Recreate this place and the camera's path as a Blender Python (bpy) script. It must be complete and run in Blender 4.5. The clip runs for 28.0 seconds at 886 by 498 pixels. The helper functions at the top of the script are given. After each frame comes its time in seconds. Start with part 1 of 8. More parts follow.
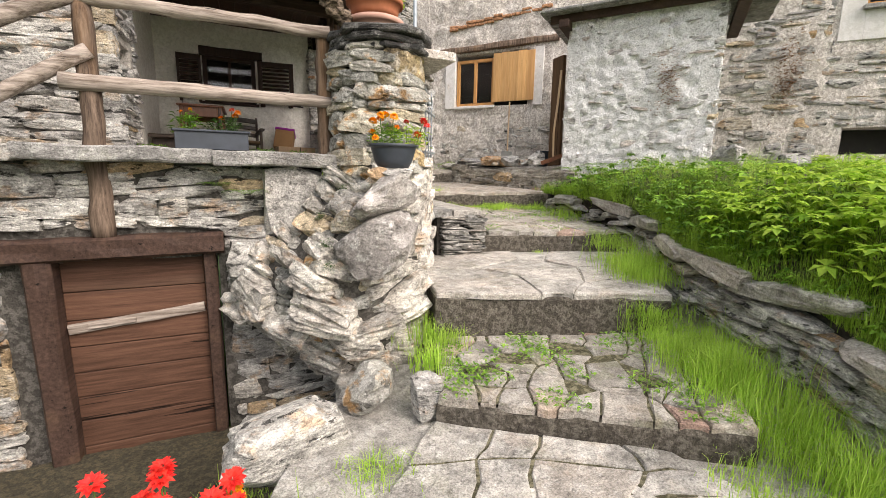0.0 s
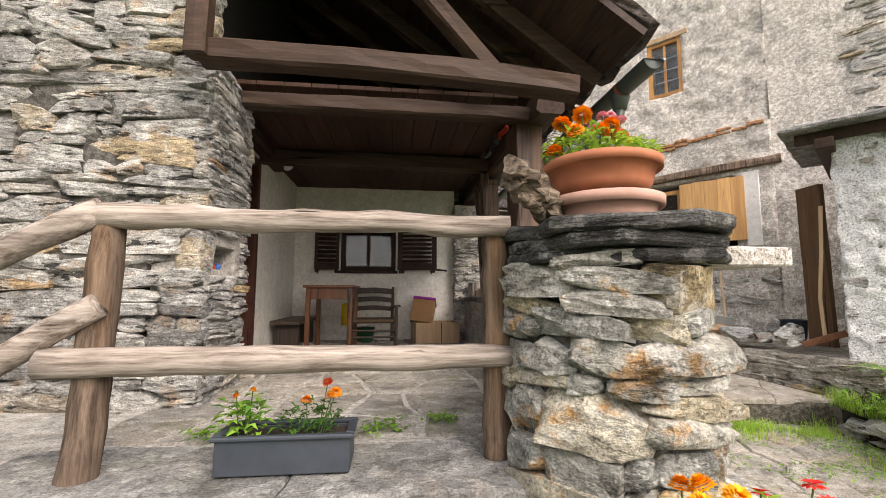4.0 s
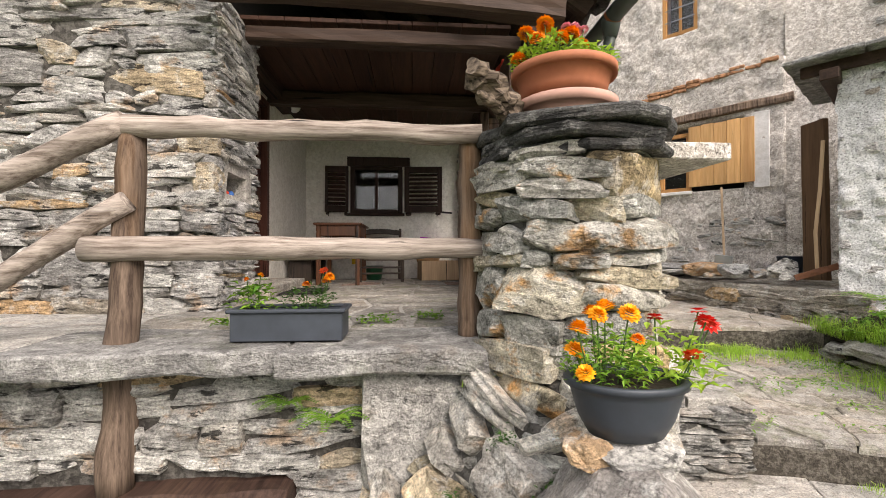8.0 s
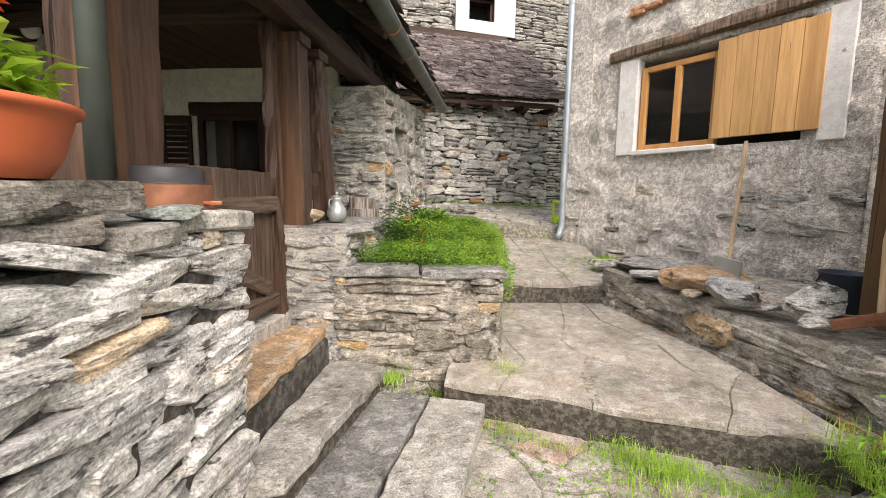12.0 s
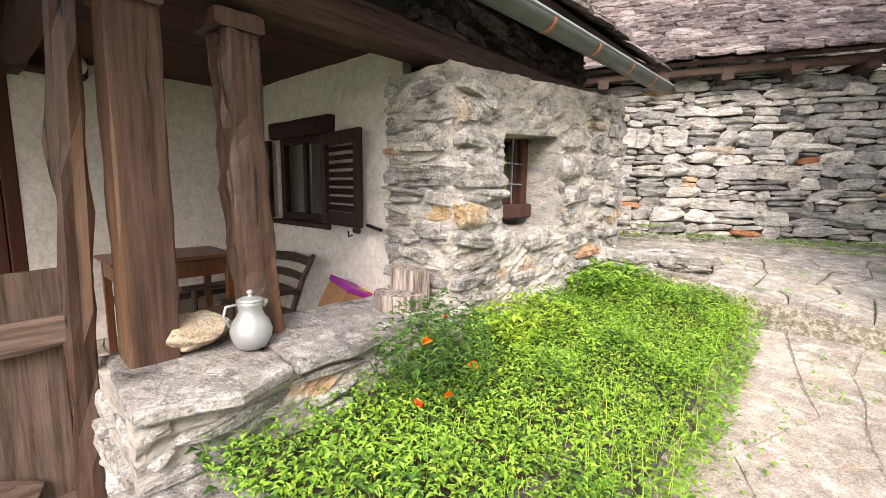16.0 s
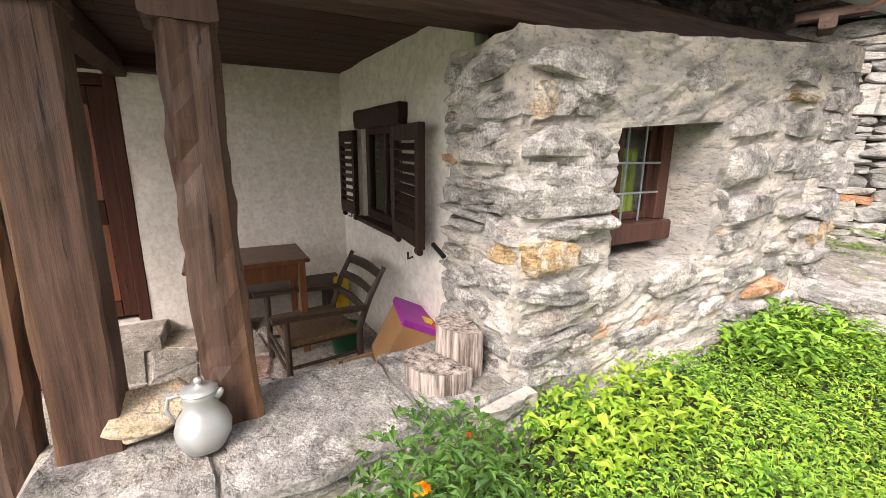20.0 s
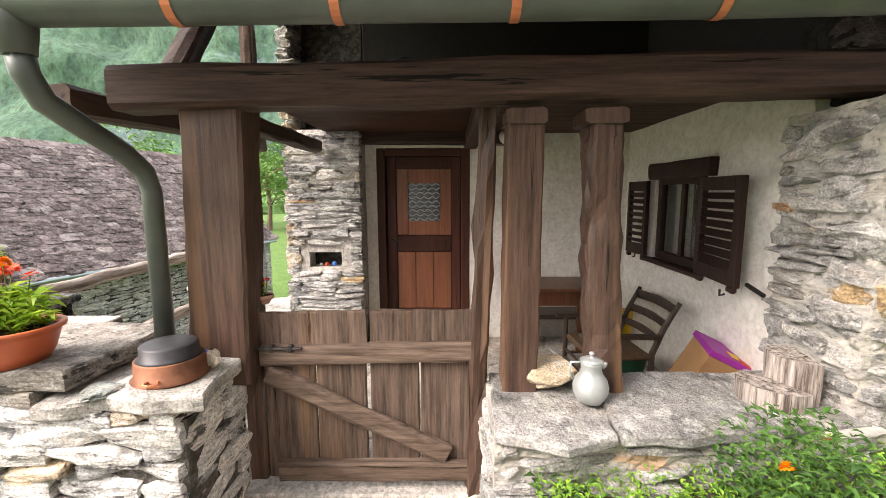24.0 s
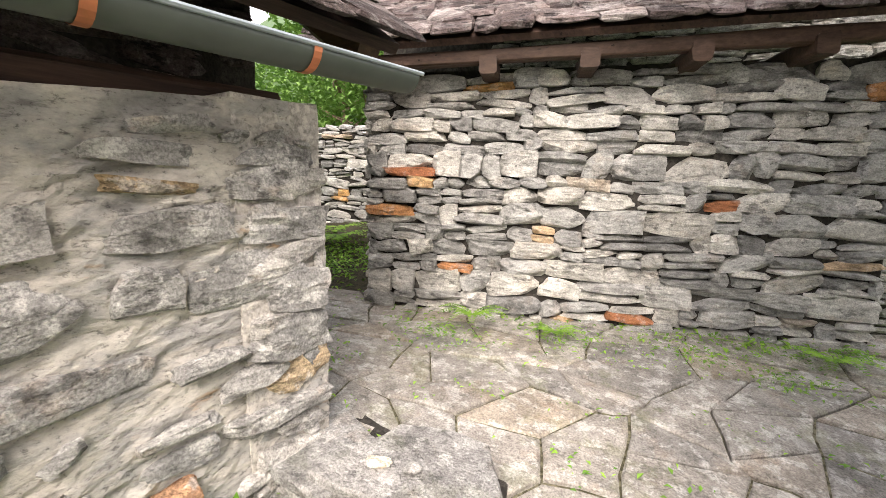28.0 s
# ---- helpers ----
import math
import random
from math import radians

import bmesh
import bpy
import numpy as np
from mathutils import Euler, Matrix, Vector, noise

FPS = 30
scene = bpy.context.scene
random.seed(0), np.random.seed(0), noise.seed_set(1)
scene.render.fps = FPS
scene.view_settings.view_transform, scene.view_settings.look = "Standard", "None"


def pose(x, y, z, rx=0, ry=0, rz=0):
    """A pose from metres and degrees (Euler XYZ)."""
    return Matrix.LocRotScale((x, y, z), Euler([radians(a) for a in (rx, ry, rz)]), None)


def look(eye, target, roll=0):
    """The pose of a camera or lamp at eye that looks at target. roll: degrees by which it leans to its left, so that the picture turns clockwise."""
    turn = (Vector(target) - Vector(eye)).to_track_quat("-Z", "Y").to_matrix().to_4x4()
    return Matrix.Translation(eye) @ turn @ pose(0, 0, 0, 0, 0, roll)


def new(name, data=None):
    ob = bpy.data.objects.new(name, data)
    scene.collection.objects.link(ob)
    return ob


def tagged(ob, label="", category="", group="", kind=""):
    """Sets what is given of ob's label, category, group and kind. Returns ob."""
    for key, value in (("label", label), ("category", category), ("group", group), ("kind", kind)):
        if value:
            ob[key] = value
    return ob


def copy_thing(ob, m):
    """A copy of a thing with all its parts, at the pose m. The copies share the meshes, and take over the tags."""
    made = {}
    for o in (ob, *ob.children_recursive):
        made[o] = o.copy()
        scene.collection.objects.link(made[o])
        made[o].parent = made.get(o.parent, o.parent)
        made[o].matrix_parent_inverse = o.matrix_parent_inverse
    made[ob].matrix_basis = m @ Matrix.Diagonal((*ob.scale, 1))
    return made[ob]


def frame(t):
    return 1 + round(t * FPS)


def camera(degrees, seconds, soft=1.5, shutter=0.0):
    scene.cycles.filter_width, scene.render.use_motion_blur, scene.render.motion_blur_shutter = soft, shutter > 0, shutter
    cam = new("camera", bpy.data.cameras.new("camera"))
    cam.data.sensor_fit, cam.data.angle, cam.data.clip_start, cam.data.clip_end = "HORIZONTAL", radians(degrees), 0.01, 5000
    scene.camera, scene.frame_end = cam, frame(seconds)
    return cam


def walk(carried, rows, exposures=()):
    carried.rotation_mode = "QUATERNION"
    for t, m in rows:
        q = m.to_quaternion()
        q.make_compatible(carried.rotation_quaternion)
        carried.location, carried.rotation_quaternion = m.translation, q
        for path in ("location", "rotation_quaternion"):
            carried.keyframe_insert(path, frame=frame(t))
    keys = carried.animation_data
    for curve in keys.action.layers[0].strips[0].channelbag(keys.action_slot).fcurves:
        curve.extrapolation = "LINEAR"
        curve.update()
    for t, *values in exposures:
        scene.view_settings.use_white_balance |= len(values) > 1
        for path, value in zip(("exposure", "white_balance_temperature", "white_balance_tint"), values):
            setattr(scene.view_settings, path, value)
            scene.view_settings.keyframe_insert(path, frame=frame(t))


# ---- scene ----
cam = camera(92.1, 28.0, 0.75)
PATH = [
    (0, (-0.11, -0.102, 1.607), (0.693, 1.698, 1.272), 1.0),
    (0.5, (-0.015, 0.181, 1.828), (0.742, 2.008, 1.526), 0.8),
    (1, (-0.07, 0.546, 1.922), (0.626, 2.399, 1.637), 0.7),
    (1.5, (-0.066, 0.757, 2.081), (0.556, 2.638, 1.811), 0.5),
    (2, (0.041, 1.103, 2.179), (0.57, 3.019, 1.957), 0.2),
    (2.5, (0.071, 1.376, 2.281), (0.495, 3.326, 2.147), 0.2),
    (3, (0.042, 1.612, 2.357), (0.379, 3.583, 2.361), 0.1),
    (3.5, (0.049, 1.811, 2.439), (0.318, 3.788, 2.584), 0.1),
    (5.5, (-0.007, 1.957, 2.457), (0.142, 3.936, 2.702), 0.1),
    (6, (-0.039, 1.991, 2.367), (0.093, 3.976, 2.575), 0.2),
    (6.5, (-0.046, 2.003, 2.305), (0.07, 3.994, 2.461), 0.2),
    (7, (-0.055, 1.975, 2.291), (0.047, 3.969, 2.397), 0.2),
    (7.5, (-0.037, 1.853, 2.274), (0.071, 3.849, 2.333), 0.1),
    (8, (0.2, 1.652, 2.173), (0.343, 3.647, 2.188), 0.0),
    (8.5, (0.605, 1.635, 2.128), (0.814, 3.623, 2.093), 0.1),
    (9, (0.892, 1.813, 2.07), (1.159, 3.794, 1.997), 0.1),
    (9.5, (1.167, 2.06, 2.11), (1.451, 4.038, 2.013), 0.2),
    (10, (1.624, 2.26, 2.164), (1.875, 4.241, 2.039), 0.8),
    (10.5, (1.915, 2.551, 2.195), (2.068, 4.54, 2.053), 0.8),
    (11, (2.096, 2.933, 2.46), (2.143, 4.924, 2.276), 0.7),
    (11.5, (2.354, 3.206, 2.537), (2.288, 5.192, 2.315), 0.7),
    (12, (2.58, 3.583, 2.609), (2.37, 5.557, 2.368), 0.9),
    (12.5, (2.603, 4.054, 2.626), (2.204, 6.0, 2.394), 0.6),
    (13, (2.638, 4.477, 2.681), (2.013, 6.363, 2.454), 0.4),
    (13.5, (2.591, 4.731, 2.922), (1.76, 6.538, 2.711), 0.3),
    (15.5, (2.946, 5.81, 3.036), (1.741, 7.382, 2.757), 1.0),
    (16, (3.05, 6.239, 3.053), (1.736, 7.722, 2.778), 0.9),
    (16.5, (3.041, 6.569, 3.319), (1.615, 7.946, 3.054), 0.7),
    (17, (2.816, 6.813, 3.318), (1.292, 8.076, 3.034), 0.7),
    (17.5, (2.709, 6.973, 3.332), (1.11, 8.131, 3.01), 0.7),
    (18, (2.731, 7.084, 3.339), (1.08, 8.151, 2.97), 0.5),
    (18.5, (2.776, 7.129, 3.334), (1.096, 8.132, 2.92), 0.4),
    (19, (2.78, 7.141, 3.335), (1.086, 8.107, 2.892), 0.4),
    (19.5, (2.76, 7.127, 3.338), (1.061, 8.077, 2.88), 0.5),
    (20, (2.737, 7.086, 3.332), (1.026, 8.013, 2.872), 0.6),
    (20.5, (2.719, 6.983, 3.352), (0.968, 7.833, 2.895), 0.6),
    (21, (2.71, 6.833, 3.366), (0.886, 7.521, 2.922), 0.5),
    (21.5, (2.793, 6.784, 3.356), (0.903, 7.274, 2.922), 0.0),
    (22, (2.923, 6.747, 3.349), (0.993, 7.063, 2.927), -0.1),
    (22.5, (3.079, 6.527, 3.335), (1.131, 6.694, 2.915), -0.2),
    (24.5, (3.254, 6.338, 3.374), (1.27, 6.281, 3.13), -0.3),
    (25, (3.288, 6.474, 3.349), (1.297, 6.497, 3.164), -0.6),
    (25.5, (3.337, 6.898, 3.309), (1.366, 7.183, 3.122), -0.9),
    (26, (3.289, 7.365, 3.271), (1.421, 8.044, 3.042), -0.7),
    (26.5, (3.193, 7.863, 3.353), (1.514, 8.916, 3.085), -0.2),
    (27, (3.26, 8.403, 3.512), (1.782, 9.717, 3.212), -0.0),
    (27.5, (3.136, 8.939, 3.553), (1.827, 10.418, 3.238), 0.2),
    (28, (3.009, 9.508, 3.672), (1.869, 11.117, 3.341), 1.1),
]
EXPO = [(0.0, 0.8, 7000, 16), (6.0, 0.87, 7000, 16), (10.0, 0.7, 6950, 16), (11.0, 0.9, 6950, 16), (12.0, 0.92, 6950, 16), (13.5, 0.92, 6950, 17), (16.0, 1.65, 6900, 19), (19.0, 1.78, 6900, 20), (22.0, 1.92, 6900, 19), (25.0, 1.75, 6950, 17), (28.0, 1.62, 6950, 17)]
walk(cam, [(t, look(eye, target, roll)) for t, eye, target, roll in PATH], EXPO)

# ---- world and sun: bright overcast sky ----
world = bpy.data.worlds.new("world")
scene.world = world
world.use_nodes = True
wn, wl = world.node_tree.nodes, world.node_tree.links
sky = wn.new("ShaderNodeTexSky")
sky.sky_type = "NISHITA"
sky.sun_disc = False
sky.sun_elevation, sky.sun_rotation = radians(41), radians(152)
sky.air_density, sky.dust_density, sky.ozone_density = 1.0, 4.0, 1.0
haze = wn.new("ShaderNodeMixRGB")
haze.inputs[0].default_value = 0.75
haze.inputs[2].default_value = (7.2, 7.5, 7.9, 1)
wl.new(sky.outputs[0], haze.inputs[1])
wl.new(haze.outputs[0], wn["Background"].inputs[0])
wn["Background"].inputs[1].default_value = 0.14
sun_data = bpy.data.lights.new("sun", "SUN")
sun_data.energy, sun_data.angle, sun_data.color = 2.6, radians(40), (1.0, 0.96, 0.9)
sun = new("sun", sun_data)
sun.matrix_world = look((0, 0, 0), (-0.4, 0.76, -0.75))

# ---- building helpers ----
Z = Vector((0, 0, 1))


def mesh_of(name, verts, faces, mat, smooth=False):
    me = bpy.data.meshes.new(name)
    me.from_pydata([tuple(v) for v in verts], [], faces)
    me.materials.append(mat)
    if smooth:
        me.polygons.foreach_set("use_smooth", [True] * len(me.polygons))
    me.update()
    return me


def part(name, bm, material, parent, label="", smooth=False):
    """One mesh object under a thing or a part; bm is a bmesh, a mesh or (verts, faces)."""
    if isinstance(bm, bpy.types.Mesh):
        me = bm
    elif isinstance(bm, tuple):
        me = mesh_of(name, bm[0], bm[1], material, smooth)
    else:
        me = bpy.data.meshes.new(name)
        bm.to_mesh(me)
        bm.free()
        me.materials.append(material)
        if smooth:
            me.polygons.foreach_set("use_smooth", [True] * len(me.polygons))
    ob = new(name, me)
    if parent:
        ob.parent = parent
    if label:
        ob["label"] = label
    return ob


def thing(name, label, category, group="", kind="", at=(0, 0, 0), turn=0):
    """An Empty at the base of a thing."""
    ob = new(name)
    ob.empty_display_size = 0.1
    ob.matrix_basis = pose(*at, 0, 0, turn)
    return tagged(ob, label, category, group, kind)


def solid(name, bm, material, label, category, group="", kind="", smooth=False):
    """A top-level thing that is one mesh."""
    return tagged(part(name, bm, material, None, "", smooth), label, category, group, kind)


def join(*pieces):
    verts, faces = [], []
    for v, f in pieces:
        n = len(verts)
        verts += [Vector(p) for p in v]
        faces += [tuple(i + n for i in q) for q in f]
    return verts, faces


def moved(piece, m):
    return [m @ Vector(p) for p in piece[0]], piece[1]


def box(x0, y0, z0, x1, y1, z1, c=0.006):
    """A box with chamfered edges."""
    x0, x1, y0, y1, z0, z1 = min(x0, x1), max(x0, x1), min(y0, y1), max(y0, y1), min(z0, z1), max(z0, z1)
    c = min(c, (x1 - x0) * 0.4, (y1 - y0) * 0.4, (z1 - z0) * 0.4)
    lo, hi = (x0, y0, z0), (x1, y1, z1)
    verts, index = [], {}
    for sx in (0, 1):
        for sy in (0, 1):
            for sz in (0, 1):
                s = (sx, sy, sz)
                for a in range(3):
                    p = [(hi[k] if s[k] else lo[k]) + (0 if k == a else (-c if s[k] else c)) for k in range(3)]
                    index[s, a] = len(verts)
                    verts.append(p)
    faces = []
    for a in range(3):
        b, d = (a + 1) % 3, (a + 2) % 3
        for s in (0, 1):
            ring = []
            for sb, sd in ((0, 0), (1, 0), (1, 1), (0, 1)):
                k = [0, 0, 0]
                k[a], k[b], k[d] = s, sb, sd
                ring.append(index[tuple(k), a])
            faces.append(tuple(ring if s else ring[::-1]))
            # edges running along b, between the faces of a and d
            for t in (0, 1):
                k0, k1 = [0, 0, 0], [0, 0, 0]
                k0[a] = k1[a] = s
                k0[d] = k1[d] = t
                k0[b], k1[b] = 0, 1
                q = [index[tuple(k0), a], index[tuple(k1), a], index[tuple(k1), d], index[tuple(k0), d]]
                faces.append(tuple(q if s == t else q[::-1]))
    for sx in (0, 1):
        for sy in (0, 1):
            for sz in (0, 1):
                q = [index[(sx, sy, sz), k] for k in range(3)]
                faces.append(tuple(q if (sx + sy + sz) % 2 else q[::-1]))
    return verts, faces


def beam(p, q, w, h, rough=0.006, seg=10, seed=0, c=0.12, bow=0.0):
    """A hewn timber from p to q, w wide and h high, with uneven worn faces."""
    p, q = Vector(p), Vector(q)
    d = (q - p).normalized()
    side = d.cross(Z)
    side = Vector((1, 0, 0)) if side.length < 0.2 else side.normalized()
    up = side.cross(d).normalized()
    ring = [(-.5, -.5 + c), (-.5, 0), (-.5, .5 - c), (-.5 + c, .5), (0, .5), (.5 - c, .5), (.5, .5 - c), (.5, 0), (.5, -.5 + c), (.5 - c, -.5), (0, -.5), (-.5 + c, -.5)]
    verts, faces, n = [], [], len(ring)
    for i in range(seg + 1):
        f = i / seg
        o = p.lerp(q, f) + up * bow * math.sin(f * math.pi)
        for j, (a, b) in enumerate(ring):
            e = noise.noise(Vector((seed * 7.3 + i * 0.45, j * 0.9, seed))) * rough * 2
            g = 1 + noise.noise(Vector((seed * 3.1, i * 0.22, 5))) * rough * 4
            verts.append(o + side * (a * w * g + (e if abs(a) > .4 else 0) * (1 if a > 0 else -1)) + up * (b * h * g + (e if abs(b) > .4 else 0) * (1 if b > 0 else -1)))
    for i in range(seg):
        for j in range(n):
            faces.append((i * n + j, (i + 1) * n + j, (i + 1) * n + (j + 1) % n, i * n + (j + 1) % n))
    faces += [tuple(range(n)), tuple(reversed(range(seg * n, seg * n + n)))]
    return verts, faces


def tube(points, radii, sides=10, rough=0.0, seed=0, freq=3.0, caps=True):
    """A round bar along points; radii is a number or one for each point."""
    pts = [Vector(p) for p in points]
    rad = radii if isinstance(radii, (list, tuple)) else [radii] * len(pts)
    verts, faces = [], []
    side = None
    for i, p in enumerate(pts):
        d = (pts[min(i + 1, len(pts) - 1)] - pts[max(i - 1, 0)]).normalized()
        if side is None:
            side = d.cross(Z) if abs(d.z) < 0.9 else d.cross(Vector((1, 0, 0)))
        side = (side - d * side.dot(d)).normalized()
        up = side.cross(d)
        for j in range(sides):
            a = 2 * math.pi * j / sides
            w = side * math.cos(a) + up * math.sin(a)
            r = rad[i] * (1 + rough * noise.noise((p + w * rad[i]) * freq + Vector((seed * 5.7, 0, 0))))
            verts.append(p + w * r)
    for i in range(len(pts) - 1):
        for j in range(sides):
            k = (j + 1) % sides
            faces.append((i * sides + j, i * sides + k, (i + 1) * sides + k, (i + 1) * sides + j))
    if caps:
        faces += [tuple(reversed(range(sides))), tuple(range((len(pts) - 1) * sides, len(pts) * sides))]
    return verts, faces


def line(p, q, n):
    p, q = Vector(p), Vector(q)
    return [p.lerp(q, i / n) for i in range(n + 1)]


def log(p, q, r0, r1, seed=0, n=18, wave=0.014):
    pts = line(p, q, n)
    out = []
    for i, v in enumerate(pts):
        out.append(v + Vector((noise.noise(Vector((i * .4, seed, 1))), noise.noise(Vector((i * .4, seed, 7))), noise.noise(Vector((i * .4, seed, 13))))) * wave)
    rad = [r0 + (r1 - r0) * i / n + noise.noise(Vector((i * .7, seed, 3))) * r0 * .1 for i in range(n + 1)]
    return tube(out, rad, 16, 0.16, seed, 9.0)


def lathe(profile, sides=24, squash=(1, 1)):
    """Turns (radius, height) points round the z axis."""
    verts, faces = [], []
    for r, z in profile:
        for j in range(sides):
            a = 2 * math.pi * j / sides
            verts.append((r * math.cos(a) * squash[0], r * math.sin(a) * squash[1], z))
    for i in range(len(profile) - 1):
        for j in range(sides):
            k = (j + 1) % sides
            faces.append((i * sides + j, i * sides + k, (i + 1) * sides + k, (i + 1) * sides + j))
    faces.append(tuple(reversed(range(sides))))
    faces.append(tuple(range((len(profile) - 1) * sides, len(profile) * sides)))
    return verts, faces


def sheet(fn, nu, nv):
    """A grid of nu x nv cells from fn(u, v) with u and v in 0..1."""
    verts = [fn(i / nu, j / nv) for j in range(nv + 1) for i in range(nu + 1)]
    faces = [(j * (nu + 1) + i, j * (nu + 1) + i + 1, (j + 1) * (nu + 1) + i + 1, (j + 1) * (nu + 1) + i) for j in range(nv) for i in range(nu)]
    return verts, faces


def prism(outline, z0, z1, rough=0.0, seed=0, c=0.012, steps=None):
    """A slab from a plan outline (counter-clockwise), worn edges, uneven sides."""
    pts = []
    n = len(outline)
    for i in range(n):
        a, b = Vector((*outline[i], 0)), Vector((*outline[(i + 1) % n], 0))
        m = steps or max(1, int((b - a).length / 0.12))
        for k in range(m):
            p = a.lerp(b, k / m)
            pts.append(p + Vector((noise.noise(p * 6 + Vector((seed, 0, 0))), noise.noise(p * 6 + Vector((0, seed, 9))), 0)) * rough)
    mid = sum(pts, Vector()) / len(pts)
    m = len(pts)
    verts, faces = [], []
    for z, s in ((z0, c), (z0 + c, 0), (z1 - c, 0), (z1, c)):
        for i, p in enumerate(pts):
            d = (mid - p).normalized()
            w = noise.noise(p * 9 + Vector((0, 0, z * 7 + seed))) * rough * 0.5
            verts.append(p + d * (s + w) + Z * (z + noise.noise(p * 5 + Vector((seed, 4, z))) * rough * 0.5))
    for k in range(3):
        for i in range(m):
            j = (i + 1) % m
            faces.append((k * m + i, k * m + j, (k + 1) * m + j, (k + 1) * m + i))
    verts += [Vector((mid.x, mid.y, z0)), Vector((mid.x, mid.y, z1))]
    for i in range(m):
        j = (i + 1) % m
        faces.append((j, i, 4 * m))
        faces.append((3 * m + i, 3 * m + j, 4 * m + 1))
    return verts, faces


# ---- stones ----
def stone_form(seed, flat=0.35):
    """A rough block in a unit box: a cube with rounded, broken faces."""
    rnd = random.Random(seed)
    worn = 0.1 + 0.9 * (seed % 6) / 5
    verts, faces, index = [], [], {}
    def at(i, j, k):
        if (i, j, k) not in index:
            p = Vector((i - 1, j - 1, k - 1)) * 0.5
            hard = sum(abs(c) > 0.4 for c in p)
            s = {1: 1.0, 2: 0.93 - worn * .08, 3: 0.83 - worn * .14}[hard]
            p = Vector((p.x * s, p.y * s, p.z * s))
            p += Vector([rnd.uniform(-1, 1) * w for w in (0.055, 0.055, 0.08)])
            index[i, j, k] = len(verts)
            verts.append(p)
        return index[i, j, k]
    for a in range(3):
        b, d = (a + 1) % 3, (a + 2) % 3
        for s in (0, 2):
            for m in (0, 1):
                for n in (0, 1):
                    ring = []
                    for u, v in ((m, n), (m + 1, n), (m + 1, n + 1), (m, n + 1)):
                        k = [0, 0, 0]
                        k[a], k[b], k[d] = s, u, v
                        ring.append(at(*k))
                    faces.append(tuple(ring if s else ring[::-1]))
    return verts, faces


def fine_form(seed):
    """A closer-worked rough stone in a unit box: a rounded block with chipped planes and a pitted skin."""
    rnd = random.Random(900 + seed)
    worn = 0.04 + 0.3 * (seed % 6) / 5
    chips = []
    for _ in range(9):
        n = Vector((rnd.gauss(0, 1), rnd.gauss(0, 0.7), rnd.gauss(0, 1))).normalized()
        chips.append((n, rnd.uniform(0.45, 0.62)))
    verts, faces, index, q = [], [], {}, 5
    def at(key):
        if key not in index:
            p = Vector([c / q - 0.5 for c in key])
            p = p.lerp(p.normalized() * 0.56, worn * 0.7)
            for n, d in chips:
                e = p.dot(n) - d
                if e > 0:
                    p = p - n * e
            p *= 1 + 0.08 * noise.noise(p * 3.5 + Vector((seed * 3.1, 0, 0))) + 0.07 * noise.noise(p * 9 + Vector((0, seed * 2.3, 0)))
            index[key] = len(verts)
            verts.append(p)
        return index[key]
    for a in range(3):
        b, d = (a + 1) % 3, (a + 2) % 3
        for s in (0, q):
            for m in range(q):
                for n in range(q):
                    ring = []
                    for u, v in ((m, n), (m + 1, n), (m + 1, n + 1), (m, n + 1)):
                        k = [0, 0, 0]
                        k[a], k[b], k[d] = s, u, v
                        ring.append(at(tuple(k)))
                    faces.append(tuple(ring if s else ring[::-1]))
    return verts, faces


FORMS = [stone_form(i) for i in range(18)] + [fine_form(i) for i in range(18)]
SHARED = {}


def stone_mesh(i, mat):
    key = (i, mat.name)
    if key not in SHARED:
        SHARED[key] = mesh_of("stone", *FORMS[i], mat)
    return SHARED[key]


def layout(width, height, course, length, rnd, holes=(), top=None):
    """Uneven courses of stones: (u, v, du, dv) with gaps left for the openings."""
    v, out = 0.0, []
    while v < height - course[0] * 0.4:
        dv = min(rnd.uniform(*course), height - v + 0.02)
        u = -rnd.uniform(0, length[0])
        while u < width:
            du = rnd.uniform(*length) * (0.75 + 0.5 * dv / course[1])
            a, b = max(u, 0), min(u + du, width)
            if b - a > length[0] * 0.3:
                spans = [(a, b)]
                for h0, k0, h1, k1 in holes:
                    if v + dv * 0.5 > k0 and v + dv * 0.5 < k1:
                        spans = [s for (c, d) in spans for s in ((c, min(d, h0)), (max(c, h1), d)) if s[1] - s[0] > 0.025]
                for c, d in spans:
                    if top is None or v + dv * 0.6 < top((c + d) / 2):
                        if dv > course[1] * 0.6 and rnd.random() < 0.45:
                            k = rnd.uniform(0.4, 0.6)
                            out.append((c, v, d - c, dv * k))
                            out.append((c, v + dv * k, d - c, dv * (1 - k)))
                        else:
                            out.append((c, v + rnd.uniform(-.08, .08) * dv, d - c, dv))
            u += du
        v += dv
    wave = rnd.uniform(0, 50)
    return [(a, b + 0.045 * noise.noise(Vector(((a + c / 2) * 1.3, b * 0.6, wave))), c, d) for a, b, c, d in out]


